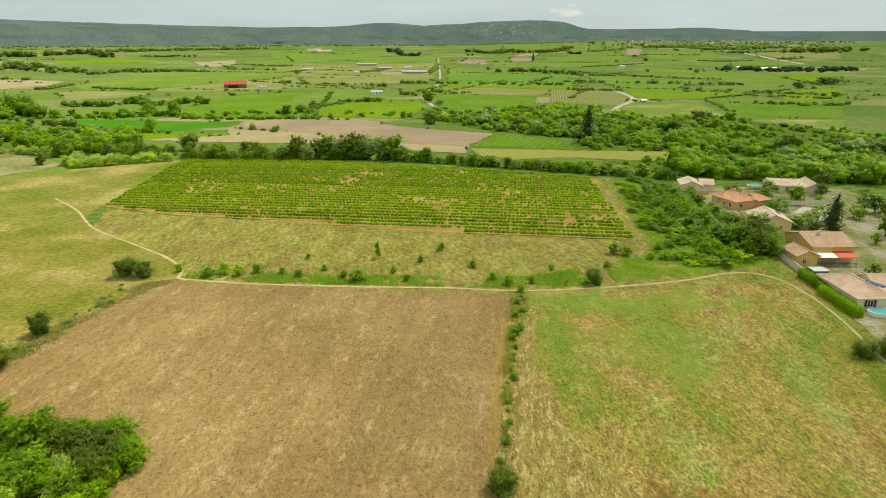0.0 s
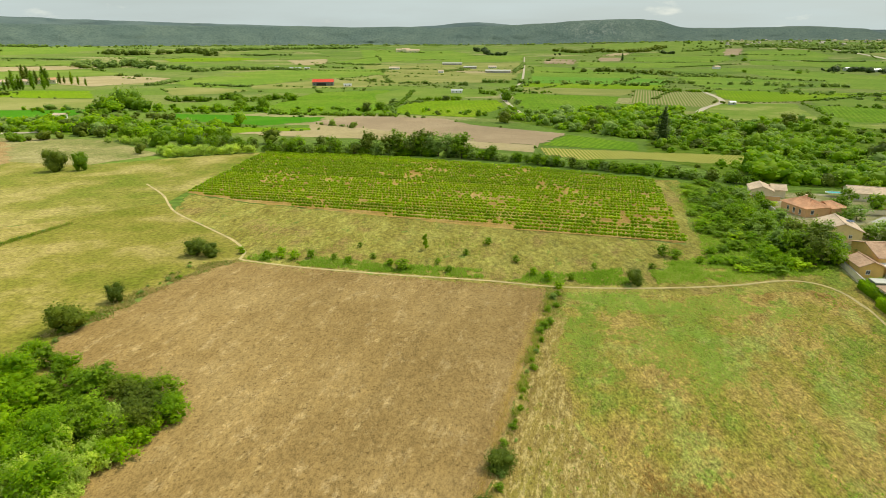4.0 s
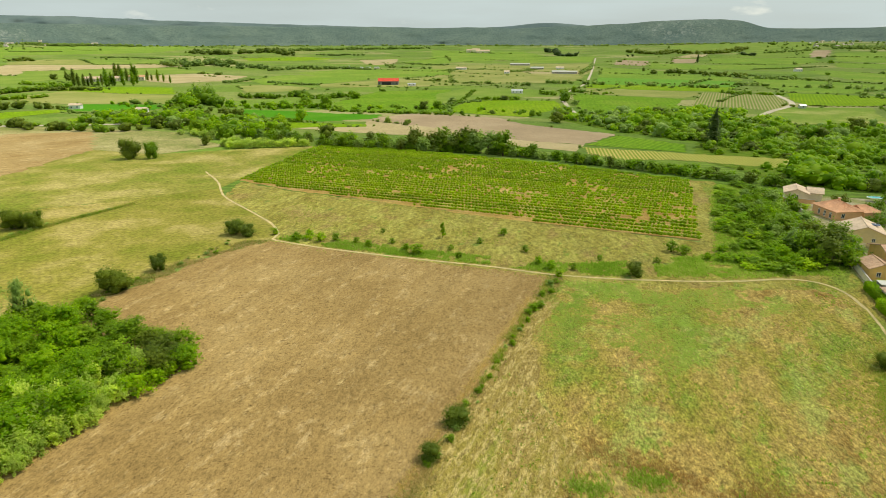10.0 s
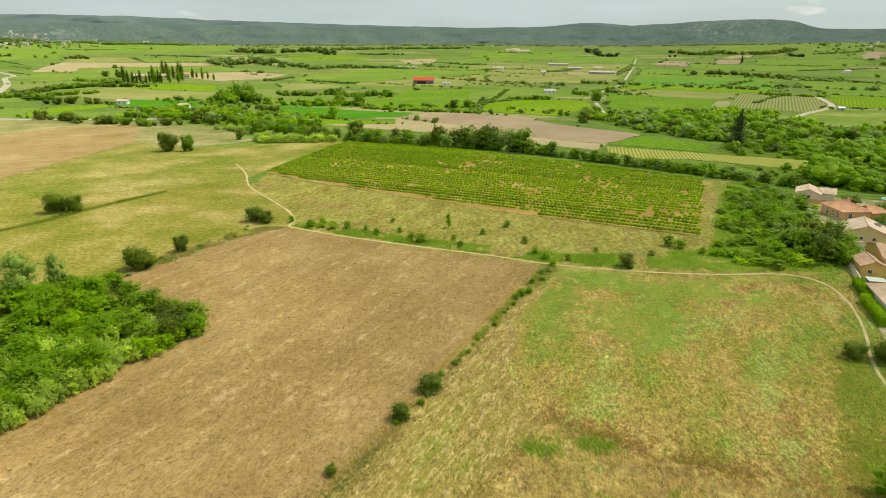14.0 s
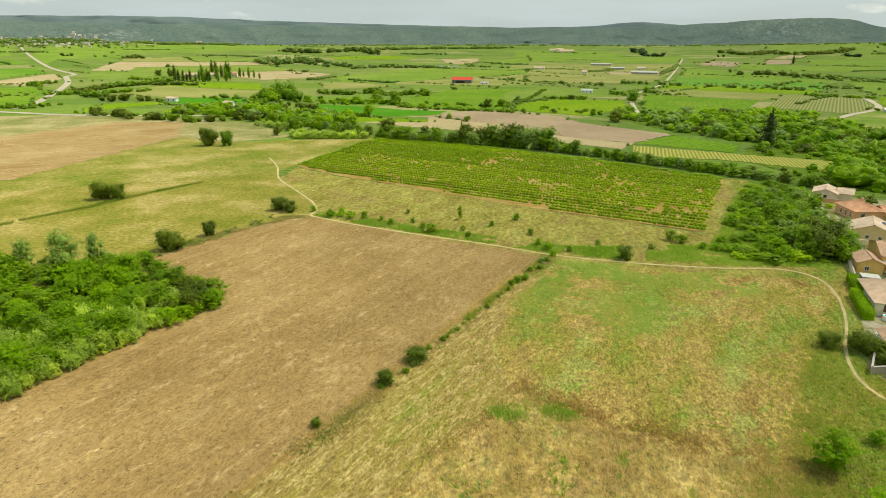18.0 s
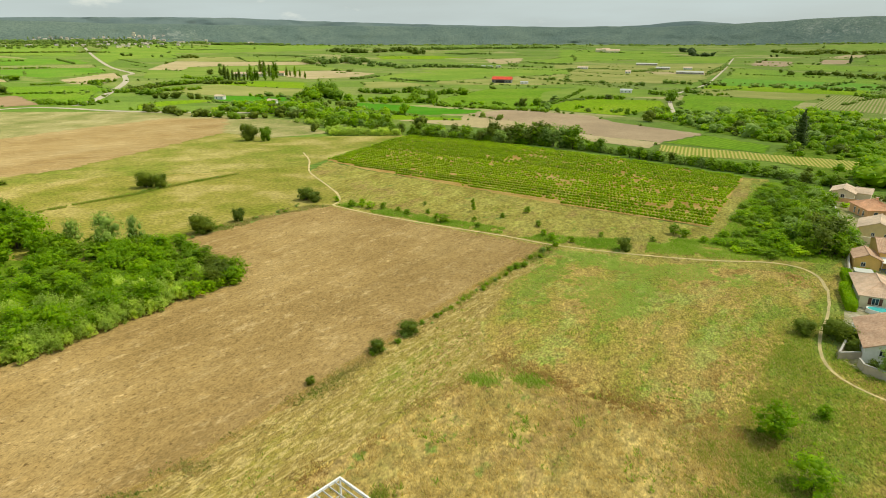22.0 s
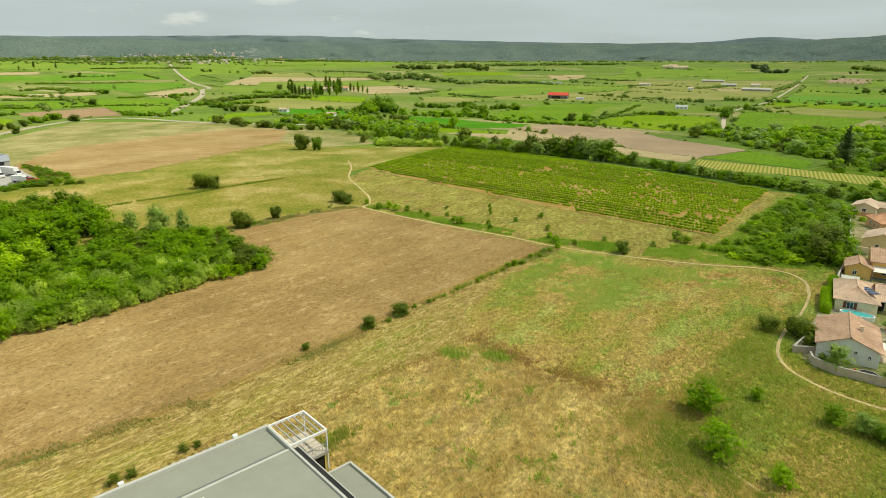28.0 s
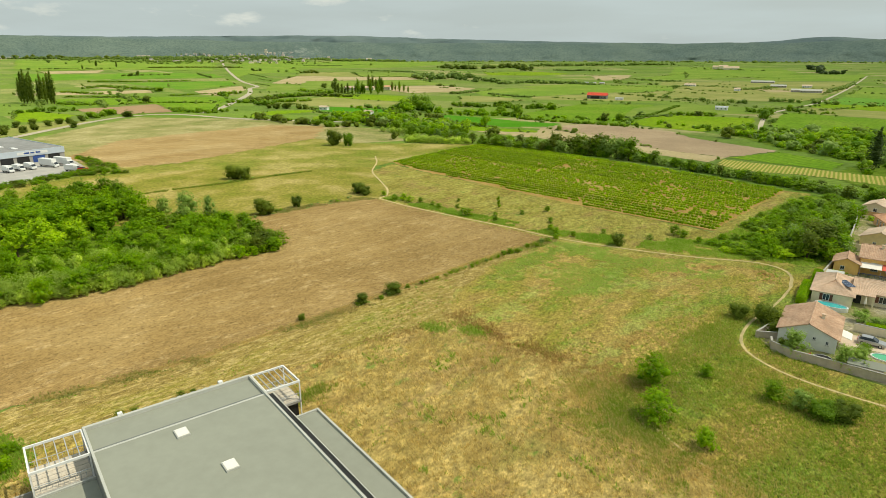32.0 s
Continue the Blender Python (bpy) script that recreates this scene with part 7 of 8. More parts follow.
def window(parent, x, y, z, w, h, face, shutters=None, name="window"):
    """A window with frame, pane, sill and shutters; face: 0 looks to -y, 1 to -x, 2 to +y, 3 to +x. Local to the house."""
    m = pose(x, y, z, 0, 0, (0, -90, 180, 90)[face])
    win = part(name, Solid().box(-w / 2, -0.02, 0, w / 2, 0.02, h), M_GLASS, parent)
    win.matrix_basis = m
    fr = Solid()
    for x0, x1, z0, z1 in ((-w / 2, w / 2, -0.06, 0.02), (-w / 2, w / 2, h - 0.02, h + 0.06), (-w / 2 - 0.06, -w / 2 + 0.02, -0.06, h + 0.06), (w / 2 - 0.02, w / 2 + 0.06, -0.06, h + 0.06), (-0.03, 0.03, 0, h)):
        fr.box(x0, -0.05, z0, x1, 0.01, z1)
    part("frame", fr, M_WHITE, win)
    part("sill", Solid().box(-w / 2 - 0.1, -0.14, -0.12, w / 2 + 0.1, 0.0, -0.06), M_CONCRETE, win)
    if shutters:
        for s in (-1, 1):
            sh = Solid().box(s * (w / 2 + 0.08 + w / 4) - w / 4, -0.07, -0.04, s * (w / 2 + 0.08 + w / 4) + w / 4, -0.03, h + 0.04)
            part("shutter", sh, shutters, win)
    return win


def block(parent, x0, y0, x1, y1, eave, ridge, axis, wall_m, roof_m, hip=(0, 0), over=0.45, base=-0.3):
    """One wing of a house: four walls with gables, and a tiled roof. axis: the way its ridge runs. hip: how far each ridge end is drawn in."""
    t = 0.25
    if axis == "y":
        xm = (x0 + x1) / 2
        walls = [("wall", [(x0, y0), (x0 + t, y0), (x0 + t, y1), (x0, y1)], None), ("wall", [(x1 - t, y0), (x1, y0), (x1, y1), (x1 - t, y1)], None)]
        for ya, yb, hp in ((y0, y0 + t, hip[0]), (y1 - t, y1, hip[1])):
            top = eave if hp else ridge
            v = [(x0 + t, ya, base), (x1 - t, ya, base), (x1 - t, ya, eave), (xm, ya, top - 0.1 * (not hp)), (x0 + t, ya, eave)]
            v += [(a, yb, c) for a, _, c in v]
            s = Solid().raw(v, [(4, 3, 2, 1, 0), (5, 6, 7, 8, 9)] + [(k, (k + 1) % 5, 5 + (k + 1) % 5, 5 + k) for k in range(5)])
            part("wall", s, wall_m, parent)
        for n_, o, _ in walls:
            part(n_, Solid().prism(o, base, eave), wall_m, parent)
        drop = over * (ridge - eave) / ((x1 - x0) / 2)
        r0, r1 = (xm, y0 - over * (not hip[0]) + hip[0], ridge), (xm, y1 + over * (not hip[1]) - hip[1], ridge)
        e = eave - drop + 0.05
        a, b, c, d = (x0 - over, y0 - over, e), (x1 + over, y0 - over, e), (x1 + over, y1 + over, e), (x0 - over, y1 + over, e)
        slopes = [(a, d, r0, r1), (b, c, r0, r1)]
        if hip[0]:
            slopes.append((a, b, r0, r0))
        if hip[1]:
            slopes.append((d, c, r1, r1))
    else:
        ym = (y0 + y1) / 2
        for ya, yb in ((y0, y0 + t), (y1 - t, y1)):
            part("wall", Solid().box(x0, ya, base, x1, yb, eave), wall_m, parent)
        for xa, xb, hp in ((x0, x0 + t, hip[0]), (x1 - t, x1, hip[1])):
            top = eave if hp else ridge
            v = [(xa, y0 + t, base), (xa, y1 - t, base), (xa, y1 - t, eave), (xa, ym, top - 0.1 * (not hp)), (xa, y0 + t, eave)]
            v += [(xb, b, c) for _, b, c in v]
            s = Solid().raw(v, [(0, 1, 2, 3, 4), (9, 8, 7, 6, 5)] + [(k, (k + 1) % 5, 5 + (k + 1) % 5, 5 + k) for k in range(5)])
            part("wall", s, wall_m, parent)
        drop = over * (ridge - eave) / ((y1 - y0) / 2)
        r0, r1 = (x0 - over * (not hip[0]) + hip[0], ym, ridge), (x1 + over * (not hip[1]) - hip[1], ym, ridge)
        e = eave - drop + 0.05
        a, b, c, d = (x0 - over, y0 - over, e), (x1 + over, y0 - over, e), (x1 + over, y1 + over, e), (x0 - over, y1 + over, e)
        slopes = [(a, b, r0, r1), (d, c, r0, r1)]
        if hip[0]:
            slopes.append((a, d, r0, r0))
        if hip[1]:
            slopes.append((b, c, r1, r1))
    roof = part("roof", tiled_slope(*slopes[0]), roof_m, parent)
    for s in slopes[1:]:
        part("roof_slope", tiled_slope(*s), roof_m, roof)
    if r0 != r1:
        part("ridge_tiles", ridge_cap(r0, r1), roof_m, roof)
    return roof


def chimney(parent, x, y, z, h=0.9, m=None):
    c = part("chimney", Solid().box(x - 0.28, y - 0.28, z, x + 0.28, y + 0.28, z + h), m or W_BEIGE, parent, bevel=0.02)
    part("cap", Solid().box(x - 0.36, y - 0.36, z + h, x + 0.36, y + 0.36, z + h + 0.09), T_PINK, c)


def solar(parent, x, y, z, w, d, tilt, turn=0.0):
    s = part("solar_panel", Solid().box(-w / 2, -d / 2, 0.0, w / 2, d / 2, 0.05), M_SOLAR, parent, "dark blue solar panel")
    s.matrix_basis = pose(x, y, z, tilt, 0, turn)
    fr = Solid()
    for k in range(int(w // 1.0) + 1):
        fr.box(-w / 2 + k * w / max(1, int(w // 1.0)) - 0.02, -d / 2, 0.05, -w / 2 + k * w / max(1, int(w // 1.0)) + 0.02, d / 2, 0.062)
    part("panel_frame", fr, M_METAL, s)


def houses():
    group = "village houses beside the meadow"
    # white gabled house nearest the meadow
    h = thing("house", pose(79, 80.9, 0), "white gabled house with a mottled brown tiled roof", "house", group)
    block(h, 0, 0, 9.0, 11.6, 3.0, 4.9, "y", W_WHITE, T_BROWN)
    window(h, 2.4, -0.01, 1.7, 0.8, 0.9, 0, M_WHITE)
    window(h, 5.6, -0.01, 2.0, 0.45, 0.45, 0)
    window(h, 7.6, -0.01, 1.5, 0.4, 0.6, 0)
    for y in (3, 7):
        window(h, -0.01, y, 1.0, 1.0, 1.2, 1, M_WHITE)
    chimney(h, 6.2, 5.4, 4.1)
    part("porch_roof", tiled_slope((9.2, 2.2, 2.5), (9.2, 7.2, 2.5), (9.0, 2.2, 2.9), (9.0, 7.2, 2.9)), T_PINK, h)
    part("awning", Solid().raw([(9.3, 3.4, 2.5), (11.0, 3.2, 2.1), (11.0, 6.4, 2.1), (9.3, 6.6, 2.5), (9.3, 3.4, 2.44), (11.0, 3.2, 2.04), (11.0, 6.4, 2.04), (9.3, 6.6, 2.44)],
                               [(0, 1, 2, 3), (7, 6, 5, 4), (0, 4, 5, 1), (1, 5, 6, 2), (2, 6, 7, 3), (3, 7, 4, 0)]), M_CANVAS, h, "white canvas awning")
    # cream bungalow with solar panels
    h = thing("house", pose(81.8, 106.3, 0), "cream bungalow with pink tiles and solar panels", "house", group)
    block(h, 0, 0, 7.2, 12.5, 2.8, 4.5, "y", W_CREAM, T_PINK, (3.6, 3.6))
    block(h, 7.2, 4.3, 17, 12.2, 2.8, 4.4, "x", W_CREAM, T_PINK, (0.0, 3.4))
    window(h, 2.6, -0.01, 0.9, 1.1, 1.3, 0, M_BROWNWOOD)
    window(h, 12.3, 4.29, 0.9, 1.2, 1.3, 0, M_BROWNWOOD)
    part("door", Solid().box(7.3, 4.1, 0, 8.6, 4.28, 2.2), M_DARK, h, "dark arched doorway")
    part("porch_roof", tiled_slope((6.9, 2.4, 2.55), (11.0, 2.4, 2.55), (6.9, 4.6, 3.1), (11.0, 4.6, 3.1)), T_PINK, h)
    part("porch_post", Solid().box(10.6, 2.5, 0, 10.85, 2.75, 2.5), W_CREAM, h)
    solar(h, 5.7, 4.0, 3.95, 4.2, 1.7, 0, 118)
    solar(h, 13.5, 6.2, 3.50, 2.4, 1.7, 22, 0)
    # ochre house with awnings
    h = thing("house", pose(84, 129, 0), "ochre house with brown tiles and canvas awnings", "house", group)
    block(h, 0, 1.5, 5.0, 7.5, 2.8, 3.9, "y", W_YELLOW, T_BROWN)
    block(h, 5.0, 4.0, 15, 16.0, 4.0, 5.7, "x", W_YELLOW, T_BROWN)
    window(h, 1.8, 1.49, 0.9, 0.8, 0.9, 0, W_YELLOW)
    window(h, 8, 3.99, 1.0, 1.4, 1.9, 0)
    window(h, 11.5, 3.99, 1.0, 1.2, 1.2, 0, M_WHITE)
    chimney(h, 9, 9, 5.3)
    for k, (x0, x1, m_) in enumerate(((5.2, 9.4, M_CANVAS), (9.5, 14.0, M_REDCANVAS))):
        part("awning", Solid().raw([(x0, 1.0, 2.3), (x1, 1.0, 2.3), (x1, 3.99, 2.85), (x0, 3.99, 2.85), (x0, 1.0, 2.25), (x1, 1.0, 2.25), (x1, 3.99, 2.8), (x0, 3.99, 2.8)],
                                   [(0, 1, 2, 3), (7, 6, 5, 4), (0, 4, 5, 1), (1, 5, 6, 2), (2, 6, 7, 3), (3, 7, 4, 0)]), m_, h, ("white canvas awning", "red canvas awning")[k])
    for x in (5.3, 9.3, 13.9):
        part("awning_post", Solid().beam((x, 1.1, 0), (x, 1.1, 2.3), 0.08, 0.08), M_METAL, h)
    rail = Solid()
    for k in range(20):
        rail.beam((5.2 + k * 0.45, 0.6, 0), (5.2 + k * 0.45, 0.6, 1.0), 0.04, 0.04)
    rail.beam((5.1, 0.6, 1.02), (14, 0.6, 1.02), 0.07, 0.07)
    part("railing", rail, M_BLUEDOOR, h, "blue-grey terrace railing")
    # yellow gabled house
    h = thing("house", pose(88.0, 156.6, 0, 0, 0, -11), "pale yellow gabled house with solar panels", "house", group)
    block(h, 0, 0, 8.8, 9.5, 3.4, 5.2, "y", W_STRAW, T_BEIGE)
    window(h, 6.2, -0.01, 1.4, 0.7, 0.8, 0)
    window(h, 3.4, -0.01, 1.4, 0.7, 0.8, 0)
    solar(h, 6.6, 6, 4.42, 3.0, 2.0, 0, 0)
    part("side_wall", Solid().box(-2.5, -3.5, -0.2, 4.0, -3.2, 1.8), W_BEIGE, h, "beige garden wall")
    # salmon villa
    h = thing("house", pose(93.8, 180.1, float(gz(96, 184)), 0, 0, 19), "salmon villa with a salmon hipped tile roof", "house", group)
    block(h, 0, 0, 8.4, 10, 3.0, 4.9, "y", W_SALMON, T_SALMON, (3.6, 3.6))
    block(h, 8.4, -0.6, 13.6, 6, 2.7, 4.0, "x", W_SALMON, T_SALMON, (0, 2.4))
    for y_ in (2.2, 4.6, 7.0):
        window(h, -0.01, y_, 0.6, 0.8, 1.5, 1, W_SALMON)
    window(h, 2.2, -0.01, 1.0, 1.0, 1.2, 0, W_SALMON)
    chimney(h, 5.4, 6.6, 4.3, m=W_SALMON)
    # beige house
    h = thing("house", pose(87.0, 205.6, float(gz(90, 208)), 0, 0, -13), "beige house with a pale tiled roof", "house", group)
    block(h, 0, 0, 6.8, 8.5, 2.9, 4.2, "y", W_BEIGE, T_BEIGE)
    block(h, 6.8, 3, 11, 8.5, 2.8, 4.0, "x", W_BEIGE, T_BEIGE)
    window(h, 3.5, -0.01, 1.0, 1.0, 1.2, 0, W_BEIGE)
    # long beige bungalow
    h = thing("house", pose(118.6, 206.6, float(gz(124, 208)), 0, 0, -13), "long beige bungalow with a pale tiled roof", "house", group)
    block(h, 0, 0, 11, 8, 2.9, 4.4, "x", W_BEIGE, T_BEIGE)
    block(h, 11, -2.5, 16.5, 8.3, 2.9, 4.5, "y", W_BEIGE, T_BEIGE)
    for x in (2.6, 6.0):
        window(h, x, -0.01, 0.7, 1.0, 1.5, 0)
    part("garage_door", Solid().box(7.4, -0.05, 0, 10.2, -0.01, 2.1), M_DARK, h, "dark wide opening")


houses()
patch("garden_ground", [(79, 76), (96, 73.5), (135, 74), (150, 215), (96, 216), (87.5, 214), (86.5, 178), (83, 135), (81.5, 123), (79.5, 104), (77, 90), (75.5, 82)], M_GRAVEL,
      "gardens of lawn and pale gravel", 0.05, 4, 0.1, "garden")
patch("driveway", [(88.2, 84.0), (91, 84.0), (91, 86.5), (104, 86.0), (104, 91.5), (90.5, 92), (88.2, 92)], M_PATIO, "pale paved driveway", 0.09, 2, 0.02, "driveway")
patch("turning_place", [(108, 168), (117, 167), (126, 179), (118, 185), (111, 178)], M_CONCRETE, "pale concrete turning place", 0.09, 3, 0.05, "road")


def wall_line(pts, h, t, m, label):
    w = thing("garden_wall", Matrix(), label, "wall", "garden walls")
    for a, b in zip(pts, pts[1:]):
        a, b = Vector((*a, 0)), Vector((*b, 0))
        mid = (h - 0.2) / 2
        part("wall_panel", Solid().beam(a + Vector((0, 0, mid)), b + Vector((0, 0, mid)), t, h + 0.2), m, w)
        part("coping", Solid().beam(a + Vector((0, 0, h + 0.04)), b + Vector((0, 0, h + 0.04)), t + 0.1, 0.08), M_CONCRETE, w)
    return w


wall_line([(78.2, 79.2), (78.6, 77.2), (82.1, 75.3), (88.7, 74.9), (95.5, 74.3), (104, 73.8), (118, 73.2)], 1.5, 0.22, W_WALL, "rendered beige garden wall with a coping")
wall_line([(75.6, 80.5), (77.6, 87.5), (79.5, 95)], 1.3, 0.22, W_WALL, "low rendered garden wall beside a footpath")
wall_line([(75.6, 80.5), (79, 82.2)], 1.3, 0.22, W_WALL, "short rendered garden wall")
wall_line([(85.6, 199), (86.2, 185), (85.8, 165), (84.2, 140.4), (82.4, 124.6)], 1.5, 0.2, W_BEIGE, "pale garden wall beside an ochre house")
wall_line([(85.4, 204), (85.7, 200.8), (94.2, 199.4)], 1.2, 0.2, W_SALMON, "salmon garden wall")
wall_line([(90, 94.2), (104, 93.5)], 1.6, 0.2, W_BEIGE, "beige wall along a driveway")
wall_line([(108, 185.5), (128, 186)], 1.2, 0.25, W_BEIGE, "beige wall round a turning place")


def hedge_box(x0, y0, x1, y1, h, label):
    """A clipped hedge: leaves over a box-shaped body."""
    rng = np.random.default_rng(int(x0 * 10 + y0))
    n = int(((x1 - x0) * (y1 - y0) + 2 * h * ((x1 - x0) + (y1 - y0))) * 26)
    face = rng.random(n)
    p = rng.uniform((x0, y0, 0), (x1, y1, h), (n, 3))
    top = face < 0.5
    p[top, 2] = h + rng.normal(0, 0.08, top.sum())
    west = (face >= 0.5) & (face < 0.72)
    p[west, 0] = x0 + rng.normal(0, 0.08, west.sum())
    east = (face >= 0.72) & (face < 0.88)
    p[east, 0] = x1 + rng.normal(0, 0.08, east.sum())
    front = face >= 0.88
    p[front, 1] = np.where(rng.random(front.sum()) < 0.6, y0, y1) + rng.normal(0, 0.08, front.sum())
    nn = rng.normal(size=(n, 3))
    nn /= np.linalg.norm(nn, axis=1)[:, None]
    t = np.cross(nn, rng.normal(size=(n, 3)))
    t /= np.linalg.norm(t, axis=1)[:, None]
    u = np.cross(nn, t)
    s = rng.uniform(0.08, 0.2, (n, 1))
    v = np.stack([p - t * s, p - u * s * 0.6, p + t * s, p + u * s * 0.6], 1).reshape(-1, 3)
    k = len(v)
    b = Solid().box(x0 + 0.1, y0 + 0.1, 0, x1 - 0.1, y1 - 0.1, h - 0.1)
    v = np.concatenate([v, np.array(b.v)])
    me = np_mesh("hedge", v, [np.arange(k).reshape(-1, 4), np.array(b.f) + k], LEAF["bright"])
    tagged(new("hedge", me), label, "hedge", "garden hedges")


hedge_box(79.4, 103.0, 81.2, 115.0, 1.9, "clipped bright green garden hedge")
hedge_box(80.7, 115.0, 82.5, 124.4, 1.9, "clipped bright green garden hedge")
hedge_box(92, 95.0, 104, 96.6, 1.5, "clipped green hedge above a driveway wall")


def oval_pool(x, y, rx, ry, turn, water, label, h=0.9):
    p = thing("pool", pose(x, y, 0.05, 0, 0, turn), label, "pool", "garden pools")
    n = 28
    out = [(rx * math.cos(k * 2 * math.pi / n), ry * math.sin(k * 2 * math.pi / n)) for k in range(n)]
    inn = [(0.93 * a, 0.93 * b) for a, b in out]
    v = [(a, b, 0) for a, b in out] + [(a, b, h) for a, b in out] + [(a, b, h) for a, b in inn] + [(a, b, h - 0.3) for a, b in inn]
    f = [(r * n + k, r * n + (k + 1) % n, (r + 1) * n + (k + 1) % n, (r + 1) * n + k) for r in range(3) for k in range(n)]
    part("rim", Solid().raw(v, f), M_WHITE, p)
    part("water", Solid().raw([(a, b, h - 0.15) for a, b in inn], [tuple(range(n))]), water, p)


oval_pool(85.7, 104.0, 3.0, 1.5, -8, M_WATER, "oval turquoise above-ground pool")
oval_pool(95.6, 84.2, 2.6, 1.6, 0, M_WATERG, "small green-water garden pool", 0.25)
oval_pool(116.5, 212, 2.8, 1.7, 0, M_WATER, "turquoise garden pool among trees", 0.25)
oval_pool(78.6, 91.5, 0.9, 0.6, 0, M_WATER, "small round paddling pool", 0.3)


def car(x, y, turn, paint, label):
    c = thing("car", pose(x, y, 0.1, 0, 0, turn), label, "car")
    prof = [(-2.15, 0.35), (-2.2, 0.75), (-2.0, 0.95), (-1.75, 1.0), (1.0, 0.95), (1.9, 0.85), (2.15, 0.7), (2.2, 0.35)]
    n = len(prof)
    v = [(a, s * 0.86, b) for s in (-1, 1) for a, b in prof]
    part("body", Solid().raw(v, [tuple(range(n)), tuple(range(2 * n - 1, n - 1, -1))] + [(k, k + n, (k + 1) % n + n, (k + 1) % n) for k in range(n)]), paint, c, bevel=0.04)
    cab = [(-1.95, 0.98, 0.8), (-1.6, 1.42, 0.66), (0.1, 1.45, 0.66), (1.0, 0.96, 0.8)]
    v = [(a, s * w, b) for s in (-1, 1) for a, b, w in cab]
    part("cabin_glass", Solid().raw(v, [(0, 1, 2, 3), (7, 6, 5, 4)] + [(k, k + 4, (k + 1) % 4 + 4, (k + 1) % 4) for k in range(4)]), M_GLASS, c)
    part("roof", Solid().box(-1.6, -0.66, 1.43, 0.1, 0.66, 1.49), paint, c, bevel=0.02)
    for a in (-1.35, 1.35):
        for s in (-1, 1):
            w = part("wheel", Solid().tube((a, s * 0.70, 0.3), (a, s * 0.88, 0.3), 0.31, 0.31, 14), M_RUBBER, c)
            part("rim", Solid().tube((a, s * 0.88, 0.3), (a, s * 0.9, 0.3), 0.19, 0.19, 10), M_METAL, w)
    for s in (-0.6, 0.6):
        part("headlight", Solid().box(2.1, s - 0.18, 0.62, 2.19, s + 0.18, 0.76), M_WHITE, c)
        part("tail_light", Solid().box(-2.2, s - 0.14, 0.74, -2.12, s + 0.14, 0.92), M_REDPAINT, c)


car(93.0, 89.0, -4, M_SILVER, "silver estate car parked on a driveway")
car(118.2, 188.4, 20, M_REDPAINT, "small red car parked behind a wall")


def garden_bits():
    t = thing("trampoline", pose(86.4, 76.6, 0.05), "round dark garden trampoline behind a wall", "trampoline")
    n = 24
    ring = Solid()
    pts = [(1.5 * math.cos(k * 2 * math.pi / n), 1.5 * math.sin(k * 2 * math.pi / n), 0.7) for k in range(n)]
    for k in range(n):
        ring.beam(pts[k], pts[(k + 1) % n], 0.12, 0.06)
    part("ring", ring, M_METAL, t)
    part("mat", Solid().prism([(0.96 * a, 0.96 * b) for a, b, _ in pts], 0.68, 0.71), M_RUBBER, t)
    for k in range(0, n, 6):
        part("leg", Solid().beam((pts[k][0], pts[k][1], 0), pts[k], 0.05, 0.05), M_METAL, t)
    s = thing("garden_shed", pose(92.5, 76.2, 0.05), "low grey garden shed behind a wall", "shed")
    part("wall", Solid().box(-2.4, -1.2, 0, 2.4, 1.2, 1.7), W_BEIGE, s)
    part("roof", Solid().raw([(-2.6, -1.4, 1.65), (2.6, -1.4, 1.65), (2.6, 0, 2.3), (-2.6, 0, 2.3), (-2.6, -1.4, 1.72), (2.6, -1.4, 1.72), (2.6, 0, 2.37), (-2.6, 0, 2.37)],
                             [(3, 2, 1, 0), (4, 5, 6, 7), (0, 1, 5, 4), (1, 2, 6, 5), (2, 3, 7, 6), (3, 0, 4, 7)]), M_GREYROOF, s)
    part("roof_slope", Solid().raw([(-2.6, 1.4, 1.65), (2.6, 1.4, 1.65), (2.6, 0, 2.3), (-2.6, 0, 2.3), (-2.6, 1.4, 1.72), (2.6, 1.4, 1.72), (2.6, 0, 2.37), (-2.6, 0, 2.37)],
                                   [(0, 1, 2, 3), (7, 6, 5, 4), (0, 4, 5, 1), (1, 5, 6, 2), (2, 6, 7, 3), (3, 7, 4, 0)]), M_GREYROOF, s)
    s = thing("garden_shed", pose(84.8, 123.6, 0.05), "small dark grey garden shed", "shed")
    part("wall", Solid().box(-1.6, -1.2, 0, 1.6, 1.2, 1.9), M_GREYWALL, s)
    part("roof", Solid().box(-1.75, -1.35, 1.9, 1.75, 1.35, 2.05), M_GREYSTRIP, s)
    t = thing("garden_toy", pose(84.2, 76.8, 0.05), "red and yellow plastic garden slide", "toy")
    part("slide", Solid().beam((-0.8, 0, 0.1), (0.5, 0, 1.1), 0.45, 0.06), M_REDPAINT, t)
    part("ladder", Solid().beam((0.55, 0, 0), (0.5, 0, 1.15), 0.4, 0.08), plain("yellow_plastic", (0.75, 0.62, 0.05), 0.5), t)
    p = thing("parasol", pose(91.2, 108.2, 0.05), "folded pale garden parasol", "parasol")
    part("pole", Solid().tube((0, 0, 0), (0, 0, 2.3), 0.03, 0.03), M_METAL, p)
    part("canopy", Solid().tube((0, 0, 1.0), (0, 0, 2.25), 0.28, 0.06, 8), M_CANVAS, p)


garden_bits()
rg = np.random.default_rng(8)
